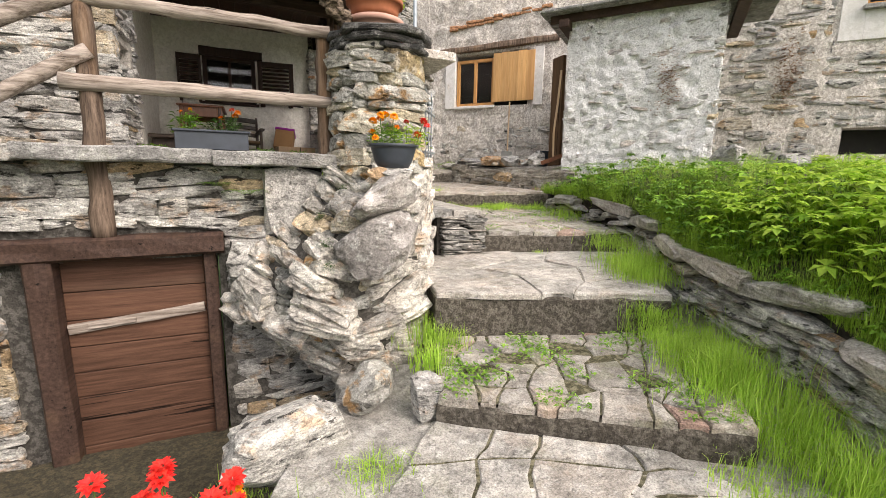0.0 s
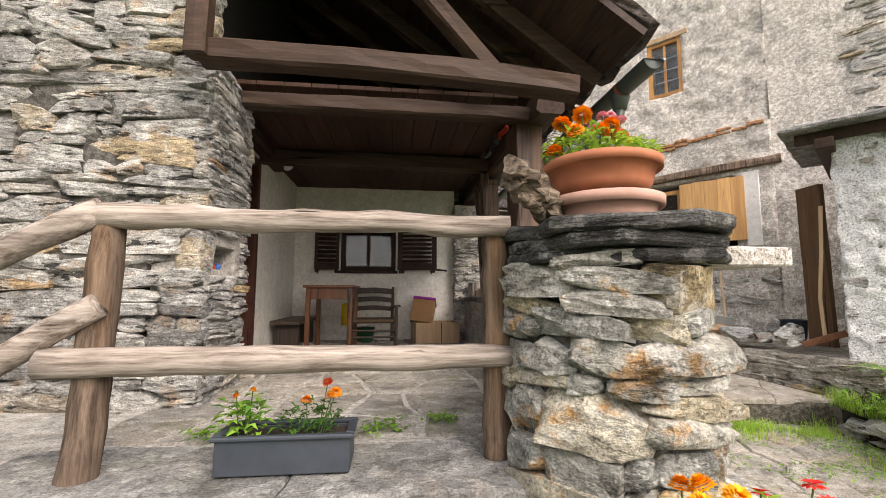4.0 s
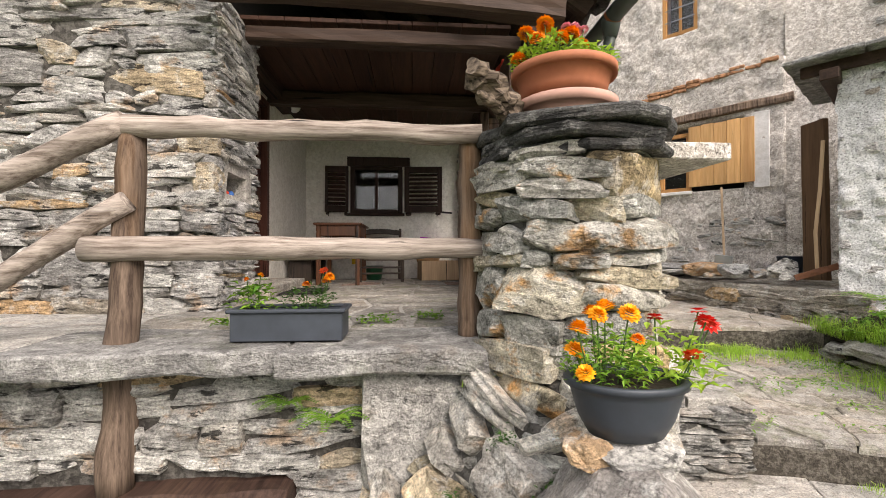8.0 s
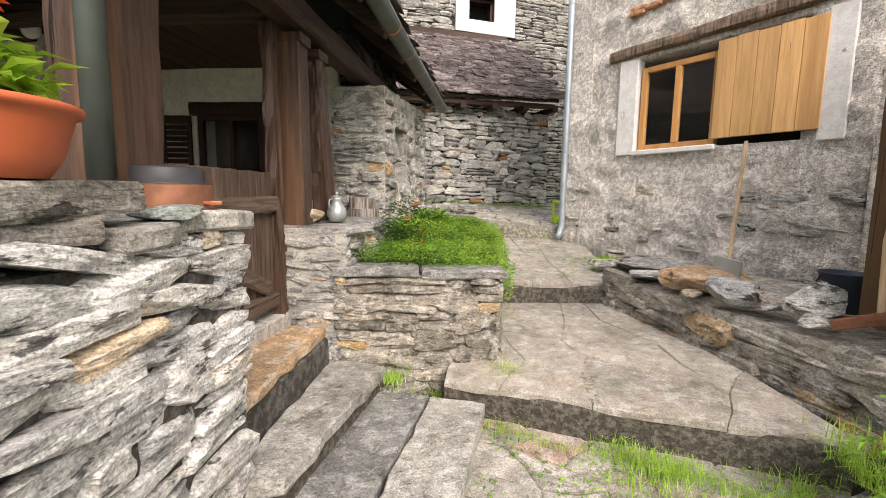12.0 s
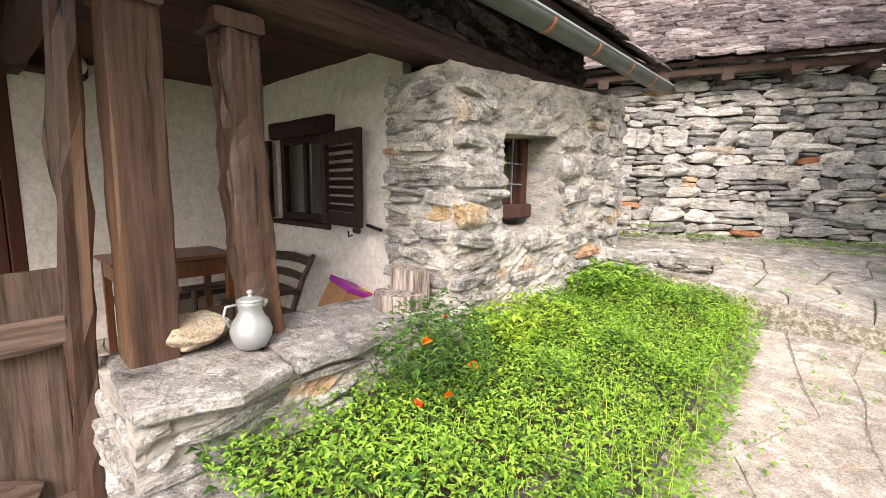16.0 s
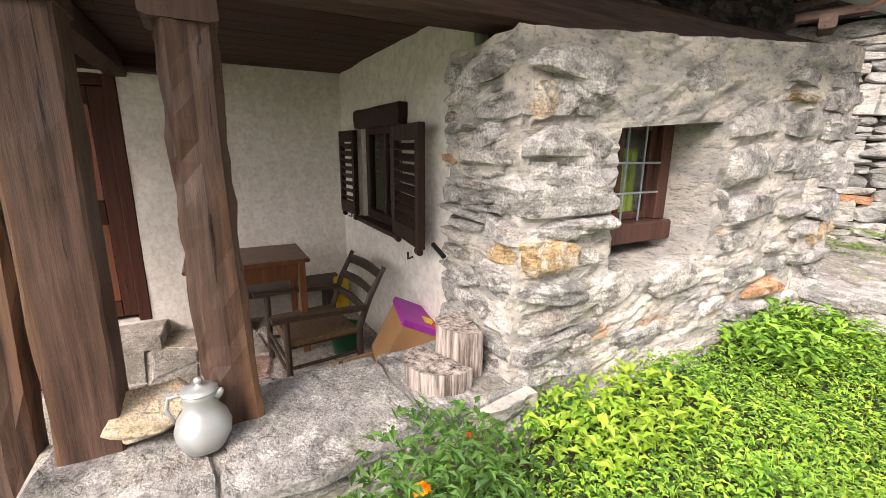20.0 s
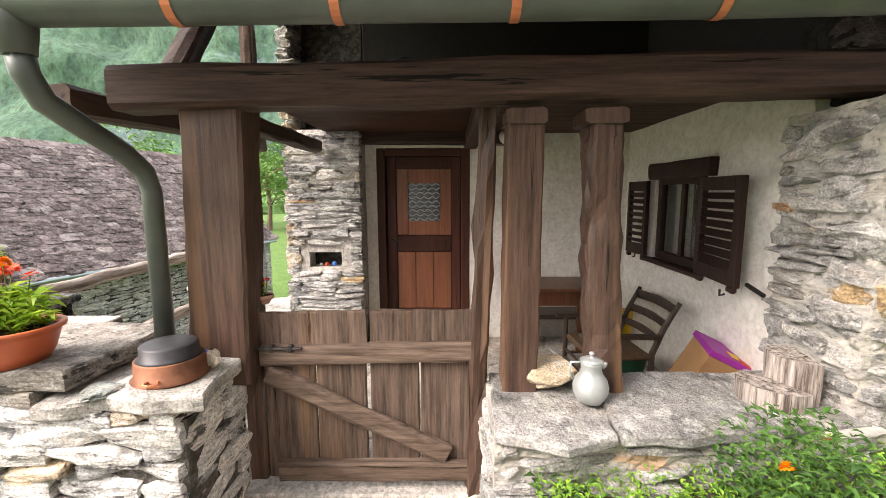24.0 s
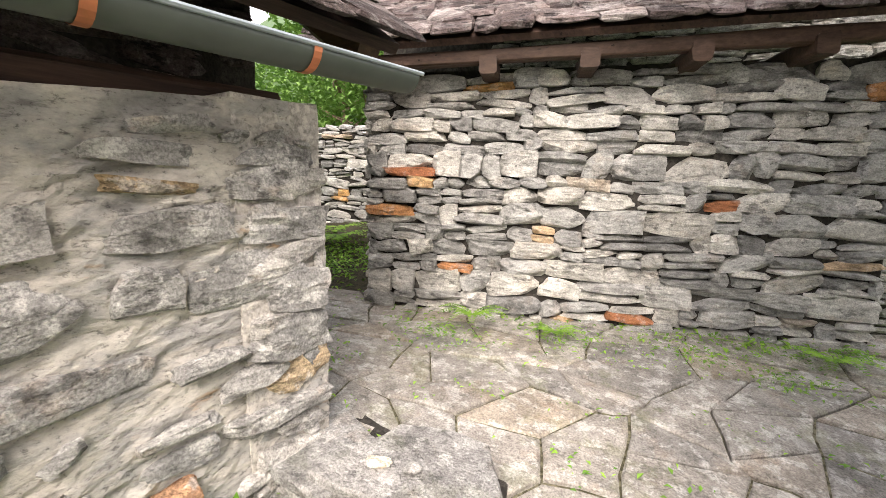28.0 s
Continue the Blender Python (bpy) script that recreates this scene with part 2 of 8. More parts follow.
def masonry(parent, place, spec, mat, seed, depth=0.16, proud=0.03, gap=0.008, tilt=2.5, near=None, most=300, name="stone", wild=0.014, dip=0.0, kinds=18, fine=True):
    """Lays stones on a face. place(u, v) gives the point, the way along and the way out. The nearest ones are parts, the rest one mesh."""
    rnd = random.Random(seed)
    spec = list(spec)
    order = sorted(range(len(spec)), key=lambda i: (near(spec[i][0] + spec[i][2] / 2, spec[i][1]) if near else 0))
    single = set(order[:most])
    verts, faces = [], []
    for i, (u, v, du, dv) in enumerate(spec):
        p, along, out = place(u + du / 2, v + dv / 2)
        along, out = Vector(along).normalized(), Vector(out).normalized()
        up = out.cross(along).normalized()
        if up.z < 0:
            up = -up
        o = Vector(p) + out * (proud - depth / 2 + rnd.uniform(-1, 1) * wild)
        m = Matrix((along, -out if along.cross(-out).dot(up) > 0 else out, up)).transposed().to_4x4()
        m = Matrix.Translation(o) @ m @ pose(0, 0, 0, rnd.gauss(0, tilt), (dip(u + du / 2, v) if callable(dip) else dip) + rnd.gauss(0, tilt), rnd.gauss(0, tilt)) @ Matrix.Diagonal((max(du - gap, 0.02) * 1.11, depth, max(dv - gap, 0.014) * 1.13, 1))
        if rnd.random() < 0.5:
            m = m @ pose(0, 0, 0, 0, 0, 180)
        k = rnd.randrange(18)
        if kinds < 18:
            k = k // 6 * 6 + k % kinds
        if fine and i in single:
            k += 18
        if i in single:
            ob = new(name, stone_mesh(k, mat))
            ob.parent = parent
            ob.matrix_basis = m
        else:
            n = len(verts)
            verts += [m @ p for p in FORMS[k][0]]
            faces += [tuple(a + n for a in f) for f in FORMS[k][1]]
    if verts:
        rest = part("stonework", (verts, faces), mat, parent)
        rest["kind"] = "stuff"


def flat_face(origin, along, out):
    o, a, n = Vector(origin), Vector(along).normalized(), Vector(out).normalized()
    return lambda u, v: (o + a * u + Z * v, a, n)


def rough_wall(origin, along, out, width, height, thick, holes=(), cell=0.07, amp=0.025, scale=2.2, seed=0, top=None, strata=0.0):
    """A wall body with an uneven outer face: a grid with openings through it, a plain back and reveals. strata: the depth of shingled ledges."""
    o, a, n = Vector(origin), Vector(along).normalized(), Vector(out).normalized()
    us = sorted({0.0, width, *[h for q in holes for h in (q[0], q[2]) if 0 < h < width]})
    vs = sorted({0.0, height, *[h for q in holes for h in (q[1], q[3]) if 0 < h < height]})
    def fill(ks):
        out_ = []
        for c, d in zip(ks, ks[1:]):
            m = max(1, round((d - c) / cell))
            out_ += [c + (d - c) * i / m for i in range(m)]
        return out_ + [ks[-1]]
    us, vs = fill(us), fill(vs)
    nu, nv = len(us), len(vs)
    def pt(u, v, w):
        vv = v if top is None else min(v, top(u)) if v >= height - 1e-6 else v * min(1, top(u) / height)
        p = o + a * u + Z * vv
        e = 0
        if w == 0:
            e = amp * (noise.noise(p * scale + Vector((seed, 0, 0))) + 0.6 * noise.noise(p * scale * 2.7 + Vector((0, seed, 3))) + 0.35 * noise.noise(p * scale * 6.5 + Vector((0, 2, seed))))
            if strata:
                q = v - 0.16 * u + 0.1 * noise.noise(Vector((u * 1.3, v * 1.1, seed)))
                a1 = 1 - 2.4 * abs(noise.noise(Vector((u * 1.7, q * 6.5, seed + 1))))
                a2 = 1 - 2.4 * abs(noise.noise(Vector((u * 4.2, q * 15, seed + 2))))
                a3 = 1 - 2.4 * abs(noise.noise(Vector((u * 9, q * 30, seed + 3))))
                e += strata * (0.4 * a1 + 0.45 * a2 + 0.4 * a3 - 0.7) * (0.45 + max(0.0, noise.noise(Vector((u * 2.1, v * 2.6, seed + 4))) + 0.4))
        return p + n * (e - w)
    verts = [pt(u, v, 0) for v in vs for u in us] + [pt(u, v, thick) for v in vs for u in us]
    b = nu * nv
    keep = {}
    for j in range(nv - 1):
        for i in range(nu - 1):
            cu, cv = (us[i] + us[i + 1]) / 2, (vs[j] + vs[j + 1]) / 2
            keep[i, j] = not any(q[0] < cu < q[2] and q[1] < cv < q[3] for q in holes)
    faces = []
    flip = a.cross(Z).dot(n) < 0
    def add(f):
        faces.append(tuple(reversed(f)) if flip else f)
    for (i, j), k in keep.items():
        if not k:
            continue
        c = j * nu + i
        add((c, c + 1, c + nu + 1, c + nu))
        add((b + c, b + c + nu, b + c + nu + 1, b + c + 1))
        for di, dj, e0, e1 in ((-1, 0, c + nu, c), (1, 0, c + 1, c + nu + 1), (0, -1, c, c + 1), (0, 1, c + nu + 1, c + nu)):
            if not keep.get((i + di, j + dj), False):
                add((e0, e0 + b, e1 + b, e1))
    return verts, faces

# ---- materials ----
def node_mat(name, rough=0.8, metal=0.0):
    m = bpy.data.materials.new(name)
    m.use_nodes = True
    nt = m.node_tree
    b = nt.nodes["Principled BSDF"]
    b.inputs["Roughness"].default_value = rough
    b.inputs["Metallic"].default_value = metal
    b.inputs["Specular IOR Level"].default_value = 0.3
    return m, nt, b


def tex(nt, kind, scale, detail=4.0, stretch=(1, 1, 1), coord="Position", turn=0.0, rough=0.55):
    """A noise or voronoi texture in metres."""
    if coord == "Position":
        src = nt.nodes.new("ShaderNodeNewGeometry").outputs["Position"]
    else:
        src = nt.nodes.new("ShaderNodeTexCoord").outputs[coord]
    mp = nt.nodes.new("ShaderNodeMapping")
    mp.inputs["Scale"].default_value = [scale * s for s in stretch]
    mp.inputs["Rotation"].default_value = (0, 0, radians(turn))
    nt.links.new(src, mp.inputs[0])
    t = nt.nodes.new({"noise": "ShaderNodeTexNoise", "voronoi": "ShaderNodeTexVoronoi"}[kind])
    if kind == "noise":
        t.inputs["Detail"].default_value = detail
        t.inputs["Roughness"].default_value = rough
    t.inputs["Scale"].default_value = 1.0
    nt.links.new(mp.outputs[0], t.inputs["Vector"])
    return t


def ramp(nt, value, stops, hard=False):
    r = nt.nodes.new("ShaderNodeValToRGB")
    if hard:
        r.color_ramp.interpolation = "CONSTANT"
    e = r.color_ramp.elements
    while len(e) < len(stops):
        e.new(0.5)
    for q, (p, c) in zip(e, stops):
        q.position = p
        q.color = (*c, 1) if isinstance(c, (tuple, list)) else (c, c, c, 1)
    nt.links.new(value, r.inputs[0])
    return r.outputs[0]


def mix(nt, fac, a, b, mode="MIX"):
    m = nt.nodes.new("ShaderNodeMixRGB")
    m.blend_type = mode
    for s, v in ((0, fac), (1, a), (2, b)):
        if isinstance(v, (int, float)):
            m.inputs[s].default_value = v if s == 0 else (v, v, v, 1)
        elif isinstance(v, (tuple, list)):
            m.inputs[s].default_value = (*v, 1)
        else:
            nt.links.new(v, m.inputs[s])
    return m.outputs[0]


def bump(nt, b, height, strength=0.5, dist=0.02):
    n = nt.nodes.new("ShaderNodeBump")
    n.inputs["Strength"].default_value = strength
    n.inputs["Distance"].default_value = dist
    nt.links.new(height, n.inputs["Height"])
    nt.links.new(n.outputs[0], b.inputs["Normal"])


def chance(nt):
    """A number in 0..1 for each piece."""
    o = nt.nodes.new("ShaderNodeObjectInfo").outputs["Random"]
    g = nt.nodes.new("ShaderNodeNewGeometry").outputs["Random Per Island"]
    a = nt.nodes.new("ShaderNodeMath")
    a.operation = "ADD"
    nt.links.new(o, a.inputs[0])
    nt.links.new(g, a.inputs[1])
    f = nt.nodes.new("ShaderNodeMath")
    f.operation = "FRACT"
    nt.links.new(a.outputs[0], f.inputs[0])
    return f.outputs[0]


def stone_mat(name, tones, lichen=0.35, moss=0.0, band=4.5, rough=0.85, gain=1.15, torn=0.85, rust=0.12, grit=0.55, relief=0.05, flaky=0.8):
    """Schist: a tone for each stone, split layers, ridges and clefts along the bed, grain and pale lichen."""
    m, nt, b = node_mat(name, rough)
    b.inputs["Specular IOR Level"].default_value = 0.2
    base = mix(nt, 1.0, ramp(nt, chance(nt), tones), gain, "MULTIPLY")
    layers = tex(nt, "noise", 4.0, 9, (1, 1, band), rough=0.7).outputs["Fac"]
    split = tex(nt, "noise", 5.0, 10, (1, 1, 1 + band * 0.5), rough=0.66).outputs["Fac"]
    vein = tex(nt, "noise", 6.0, 7, (1, 1, 1 + band * 0.6), rough=0.62).outputs["Fac"]
    ridge = ramp(nt, vein, [(0.46, 1.0), (0.49, 0.1), (0.505, 0.1), (0.545, 1.0)])
    flake = tex(nt, "noise", 17.0, 8, (1, 1, 1 + band * 0.5), rough=0.7).outputs["Fac"]
    grain = tex(nt, "noise", 95.0, 3, rough=0.7).outputs["Fac"]
    blot = tex(nt, "noise", 9.0, 7, rough=0.7).outputs["Fac"]
    c = mix(nt, min(0.9, flaky + 0.1), base, ramp(nt, layers, [(0.34, 0.4), (0.44, 0.8), (0.55, 1.1), (0.68, 1.55)]), "MULTIPLY")
    c = mix(nt, ramp(nt, blot, [(0.52, 0.0), (0.58, lichen)]), c, (0.74, 0.73, 0.69))
    c = mix(nt, torn, c, ramp(nt, split, [(0.385, 0.1), (0.415, 1.0)]), "MULTIPLY")
    c = mix(nt, torn * 0.4, c, ramp(nt, ridge, [(0.0, 0.25), (1.0, 1.0)]), "MULTIPLY")
    c = mix(nt, flaky, c, ramp(nt, flake, [(0.36, 0.3), (0.43, 0.95), (0.54, 1.1), (0.64, 1.5)]), "MULTIPLY")
    c = mix(nt, grit, c, ramp(nt, grain, [(0.36, 0.35), (0.5, 1.0), (0.62, 1.4)]), "MULTIPLY")
    if rust:
        ru = tex(nt, "noise", 4.3, 7, (1, 1, 1.5), rough=0.65).outputs["Fac"]
        c = mix(nt, ramp(nt, ru, [(0.56, 0.0), (0.64, rust)]), c, mix(nt, 0.8, c, (1.0, 0.5, 0.1), "MULTIPLY"))
    stain = tex(nt, "noise", 2.1, 6).outputs["Fac"]
    c = mix(nt, 0.8, c, ramp(nt, stain, [(0.3, 0.6), (0.5, 1.0)]), "MULTIPLY")
    if moss:
        mo = tex(nt, "noise", 3.3, 8, rough=0.7).outputs["Fac"]
        c = mix(nt, ramp(nt, mo, [(0.54, 0.0), (0.6, moss)]), c, (0.13, 0.16, 0.035))
    nt.links.new(c, b.inputs["Base Color"])
    crag = tex(nt, "noise", 26.0, 7, (1, 1, 1 + band * 0.15), rough=0.7).outputs["Fac"]
    h = mix(nt, 0.5, mix(nt, 0.55, mix(nt, 0.5, ridge, ramp(nt, split, [(0.36, 0.0), (0.46, 1.0)])), flake), crag)
    bump(nt, b, h, 1.0, relief)
    return m


def smear_mat(name):
    """Pale lime mortar smeared over rubble: grey stone faces show through, with rusty seams."""
    m, nt, b = node_mat(name, 0.9)
    b.inputs["Specular IOR Level"].default_value = 0.2
    faces = tex(nt, "noise", 3.6, 6, (1, 1, 2.2), rough=0.6).outputs["Fac"]
    beds = tex(nt, "noise", 6.0, 8, (1, 1, 3.4), rough=0.68).outputs["Fac"]
    tone = tex(nt, "noise", 2.2, 4, (1, 1, 2.0)).outputs["Fac"]
    fine = tex(nt, "noise", 30.0, 7, (1, 1, 1.8), rough=0.72).outputs["Fac"]
    stone = ramp(nt, tone, [(0.32, (0.26, 0.26, 0.255)), (0.5, (0.38, 0.375, 0.36)), (0.66, (0.49, 0.475, 0.445))])
    mortar = mix(nt, ramp(nt, tone, [(0.4, 0.0), (0.6, 1.0)]), (0.51, 0.48, 0.425), (0.6, 0.57, 0.51))
    show = ramp(nt, faces, [(0.44, 0.0), (0.56, 0.85)])
    c = mix(nt, show, mortar, stone)
    c = mix(nt, 0.8, c, ramp(nt, beds, [(0.36, 0.5), (0.42, 0.9), (0.52, 1.02), (0.66, 1.12)]), "MULTIPLY")
    c = mix(nt, 0.8, c, ramp(nt, fine, [(0.36, 0.3), (0.43, 0.92), (0.64, 1.2)]), "MULTIPLY")
    seam = tex(nt, "noise", 1.7, 5, (1, 1, 3.0), rough=0.6).outputs["Fac"]
    c = mix(nt, ramp(nt, seam, [(0.63, 0.0), (0.68, 0.6)]), c, mix(nt, 0.9, c, (1.0, 0.52, 0.16), "MULTIPLY"))
    nt.links.new(c, b.inputs["Base Color"])
    bump(nt, b, mix(nt, 0.5, mix(nt, 0.35, beds, show), fine), 1.0, 0.05)
    return m


def plaster_mat(name, base, spots, amp=0.5, scale=1.0, grime=0.5, streak=0.0, fine=60.0, pit=0.5):
    m, nt, b = node_mat(name, 0.92)
    big = tex(nt, "noise", 1.3 * scale, 6).outputs["Fac"]
    mid = tex(nt, "noise", 9.0 * scale, 6, rough=0.65).outputs["Fac"]
    grit = tex(nt, "noise", fine, 3).outputs["Fac"]
    c = mix(nt, ramp(nt, mid, [(0.46, 0.0), (0.56, 1.0)]), base, spots)
    c = mix(nt, grime, c, ramp(nt, big, [(0.35, 0.5), (0.6, 1.0)]), "MULTIPLY")
    c = mix(nt, min(1.0, amp), c, ramp(nt, grit, [(0.34, 0.6), (0.5, 1.0), (0.64, 1.15)]), "MULTIPLY")
    pits = tex(nt, "noise", 26.0 * scale, 6, rough=0.7).outputs["Fac"]
    c = mix(nt, min(1.0, amp) * pit, c, ramp(nt, pits, [(0.36, 0.15), (0.44, 1.0)]), "MULTIPLY")
    if streak:
        s = tex(nt, "noise", 6.0, 5, (1, 1, 0.12)).outputs["Fac"]
        c = mix(nt, streak, c, ramp(nt, s, [(0.4, 0.6), (0.6, 1.0)]), "MULTIPLY")
    nt.links.new(c, b.inputs["Base Color"])
    bump(nt, b, mix(nt, 0.5, mid, mix(nt, 0.5, pits, grit)), amp, 0.04)
    return m


def wood_mat(name, dark, light, axis="z", rough=0.7, worn=None, wear=0.3, gloss=0.18, crisp=0.25):
    """Timber with grain along one axis."""
    m, nt, b = node_mat(name, rough)
    b.inputs["Specular IOR Level"].default_value = gloss
    st = {"x": (0.06, 1, 1), "y": (1, 0.06, 1), "z": (1, 1, 0.06)}[axis]
    g1 = tex(nt, "noise", 38.0, 5, st, rough=0.7).outputs["Fac"]
    g2 = tex(nt, "noise", 9.0, 4, st).outputs["Fac"]
    c = mix(nt, ramp(nt, g1, [(0.5 - crisp, 0.0), (0.5 + crisp, 1.0)]), dark, light)
    seam = tex(nt, "noise", 16.0, 6, [s if s == 1 else 0.035 for s in st], rough=0.6).outputs["Fac"]
    c = mix(nt, 0.95, c, ramp(nt, seam, [(0.328, 0.06), (0.348, 1.0)]), "MULTIPLY")
    c = mix(nt, 0.6, c, ramp(nt, g2, [(0.35, 0.7), (0.62, 1.1)]), "MULTIPLY")
    ch = ramp(nt, chance(nt), [(0.0, 0.8), (1.0, 1.15)])
    c = mix(nt, 1.0, c, ch, "MULTIPLY")
    if worn:
        w = tex(nt, "noise", 4.0, 5, st).outputs["Fac"]
        c = mix(nt, ramp(nt, w, [(0.55, 0.0), (0.7, wear)]), c, worn)
    nt.links.new(c, b.inputs["Base Color"])
    bump(nt, b, mix(nt, 0.5, g1, g2), 0.5, 0.012)
    return m


def plain_mat(name, colour, rough=0.6, metal=0.0, vary=0.15, scale=12.0, amp=0.1, spec=0.4):
    m, nt, b = node_mat(name, rough, metal)
    b.inputs["Specular IOR Level"].default_value = spec
    t = tex(nt, "noise", scale, 5).outputs["Fac"]
    c = mix(nt, 1.0, colour, ramp(nt, t, [(0.3, 1 - vary), (0.7, 1 + vary * 0.5)]), "MULTIPLY")
    nt.links.new(c, b.inputs["Base Color"])
    bump(nt, b, t, amp, 0.01)
    return m


def leaf_mat(name, dark, light, trans=0.25):
    m, nt, b = node_mat(name, 0.55)
    c = mix(nt, chance(nt), dark, light)
    v = tex(nt, "noise", 5.0, 3).outputs["Fac"]
    c = mix(nt, 0.7, c, ramp(nt, v, [(0.3, 0.6), (0.7, 1.25)]), "MULTIPLY")
    nt.links.new(c, b.inputs["Base Color"])
    t = nt.nodes.new("ShaderNodeBsdfTranslucent")
    nt.links.new(c, t.inputs["Color"])
    ms = nt.nodes.new("ShaderNodeMixShader")
    ms.inputs[0].default_value = trans
    nt.links.new(b.outputs[0], ms.inputs[1])
    nt.links.new(t.outputs[0], ms.inputs[2])
    nt.links.new(ms.outputs[0], nt.nodes["Material Output"].inputs[0])
    return m


GREYS = [(0.0, (0.27, 0.26, 0.245)), (0.2, (0.46, 0.45, 0.42)), (0.45, (0.36, 0.35, 0.335)), (0.65, (0.56, 0.55, 0.51)), (0.86, (0.42, 0.395, 0.355)), (0.95, (0.5, 0.41, 0.28)), (1.0, (0.46, 0.31, 0.17))]
M_STONE = stone_mat("schist", GREYS, 0.4, gain=1.05, torn=0.95, rust=0.5)
M_STONE_PIER = stone_mat("schist_pier", [(0.0, (0.3, 0.3, 0.275)), (0.3, (0.5, 0.49, 0.44)), (0.55, (0.4, 0.385, 0.345)), (0.8, (0.6, 0.575, 0.5)), (0.95, (0.56, 0.48, 0.33)), (1.0, (0.54, 0.38, 0.18))], 0.4, band=1.6, gain=0.86, torn=0.65, rust=0.9)
M_STONE_BULGE = stone_mat("schist_bulge", [(0.0, (0.34, 0.32, 0.29)), (0.35, (0.5, 0.47, 0.42)), (0.7, (0.4, 0.375, 0.335)), (0.95, (0.56, 0.53, 0.47)), (1.0, (0.5, 0.4, 0.26))], 0.45, band=1.4, gain=1.3, torn=0.6, rust=0.4)
M_STONE_PALE = stone_mat("schist_pale", [(0.0, (0.27, 0.275, 0.275)), (0.3, (0.5, 0.49, 0.475)), (0.6, (0.36, 0.36, 0.35)), (0.94, (0.56, 0.54, 0.5)), (0.985, (0.5, 0.38, 0.22)), (1.0, (0.46, 0.28, 0.16))], 0.4)
M_STONE_DRY = stone_mat("schist_dry", [(0.0, (0.18, 0.18, 0.175)), (0.25, (0.42, 0.42, 0.4)), (0.5, (0.28, 0.28, 0.27)), (0.72, (0.6, 0.585, 0.54)), (0.95, (0.4, 0.385, 0.35)), (0.975, (0.55, 0.33, 0.13)), (1.0, (0.4, 0.16, 0.08))], 0.22, gain=1.1, torn=0.5, band=2.0, flaky=0.55, grit=0.4)
M_STONE_WHITE = stone_mat("schist_white", [(0.0, (0.34, 0.345, 0.34)), (0.3, (0.6, 0.59, 0.57)), (0.6, (0.46, 0.455, 0.44)), (0.93, (0.66, 0.64, 0.6)), (1.0, (0.54, 0.4, 0.25))], 0.4, gain=1.3, torn=0.9)
M_STONE_LIME = stone_mat("limed_rubble", [(0.0, (0.5, 0.48, 0.47)), (0.4, (0.66, 0.64, 0.63)), (0.8, (0.58, 0.56, 0.55)), (1.0, (0.52, 0.45, 0.4))], 0.6, gain=1.1, torn=0.6, rust=0.1)
M_STONE_DARK = stone_mat("schist_dark", [(0.0, (0.18, 0.18, 0.17)), (0.5, (0.38, 0.37, 0.345)), (1.0, (0.27, 0.25, 0.22))], 0.3)
M_SLAB = stone_mat("stone_slab", [(0.0, (0.34, 0.325, 0.295)), (0.5, (0.45, 0.43, 0.395)), (1.0, (0.39, 0.355, 0.315))], 0.35, 0.12, 1.0, torn=0.3, flaky=0.5)
M_RUST = stone_mat("rusty_slab", [(0.0, (0.5, 0.33, 0.19)), (1.0, (0.52, 0.38, 0.25))], 0.45, 0.0, 1.5, torn=0.3, rust=0.7, flaky=0.5)
M_SMEAR = smear_mat("smeared_lime")
# dirt and shade of the step faces, both put into one dark colour
M_RISER = plaster_mat("riser_dirt_and_shade", (0.075, 0.065, 0.052), (0.16, 0.145, 0.12), 0.9, 2.4, 0.5, 0.0, 60.0, 0.6)
M_SLATE = stone_mat("cap_slate", [(0.0, (0.06, 0.06, 0.059)), (1.0, (0.12, 0.118, 0.112))], 0.2, 0.0, 5.0)
M_GRANITE = stone_mat("granite", [(0.0, (0.42, 0.41, 0.385)), (1.0, (0.5, 0.48, 0.45))], 0.2, 0.0, 0.6)
M_STONE_BED = stone_mat("brown_schist", [(0.0, (0.17, 0.152, 0.127)), (0.3, (0.31, 0.28, 0.23)), (0.6, (0.23, 0.208, 0.175)), (0.88, (0.38, 0.345, 0.29)), (1.0, (0.42, 0.27, 0.12))], 0.35, band=2.0, torn=0.6, flaky=0.7)
M_PATH = plaster_mat("path_joint", (0.22, 0.2, 0.15), (0.42, 0.39, 0.33), 0.9, 2.4, 0.5, 0.0, 60.0, 0.6)
M_SLAB_DARK = stone_mat("slate_slab", [(0.0, (0.19, 0.19, 0.184)), (1.0, (0.3, 0.292, 0.278))], 0.3, 0.12, 2.0, torn=0.4, flaky=0.55)
M_FLAG = stone_mat("flagstone", [(0.0, (0.26, 0.243, 0.218)), (0.35, (0.39, 0.36, 0.32)), (0.7, (0.32, 0.295, 0.26)), (0.92, (0.38, 0.335, 0.28)), (1.0, (0.38, 0.25, 0.205))], 0.25, 0.25, 0.8, torn=0.3, flaky=0.45)
M_FLAG_PALE = stone_mat("pale_flagstone", [(0.0, (0.29, 0.26, 0.225)), (0.5, (0.36, 0.325, 0.28)), (1.0, (0.32, 0.285, 0.245))], 0.25, 0.12, 0.6, gain=1.05, torn=0.2, rust=0.2, grit=0.5, relief=0.025, flaky=0.35)
M_FLAG_YARD = stone_mat("yard_flagstone", [(0.0, (0.22, 0.208, 0.19)), (0.4, (0.3, 0.28, 0.25)), (0.8, (0.26, 0.238, 0.21)), (1.0, (0.31, 0.27, 0.22))], 0.3, 0.2, 0.6, gain=1.05, torn=0.25, rust=0.15, relief=0.03, flaky=0.45)
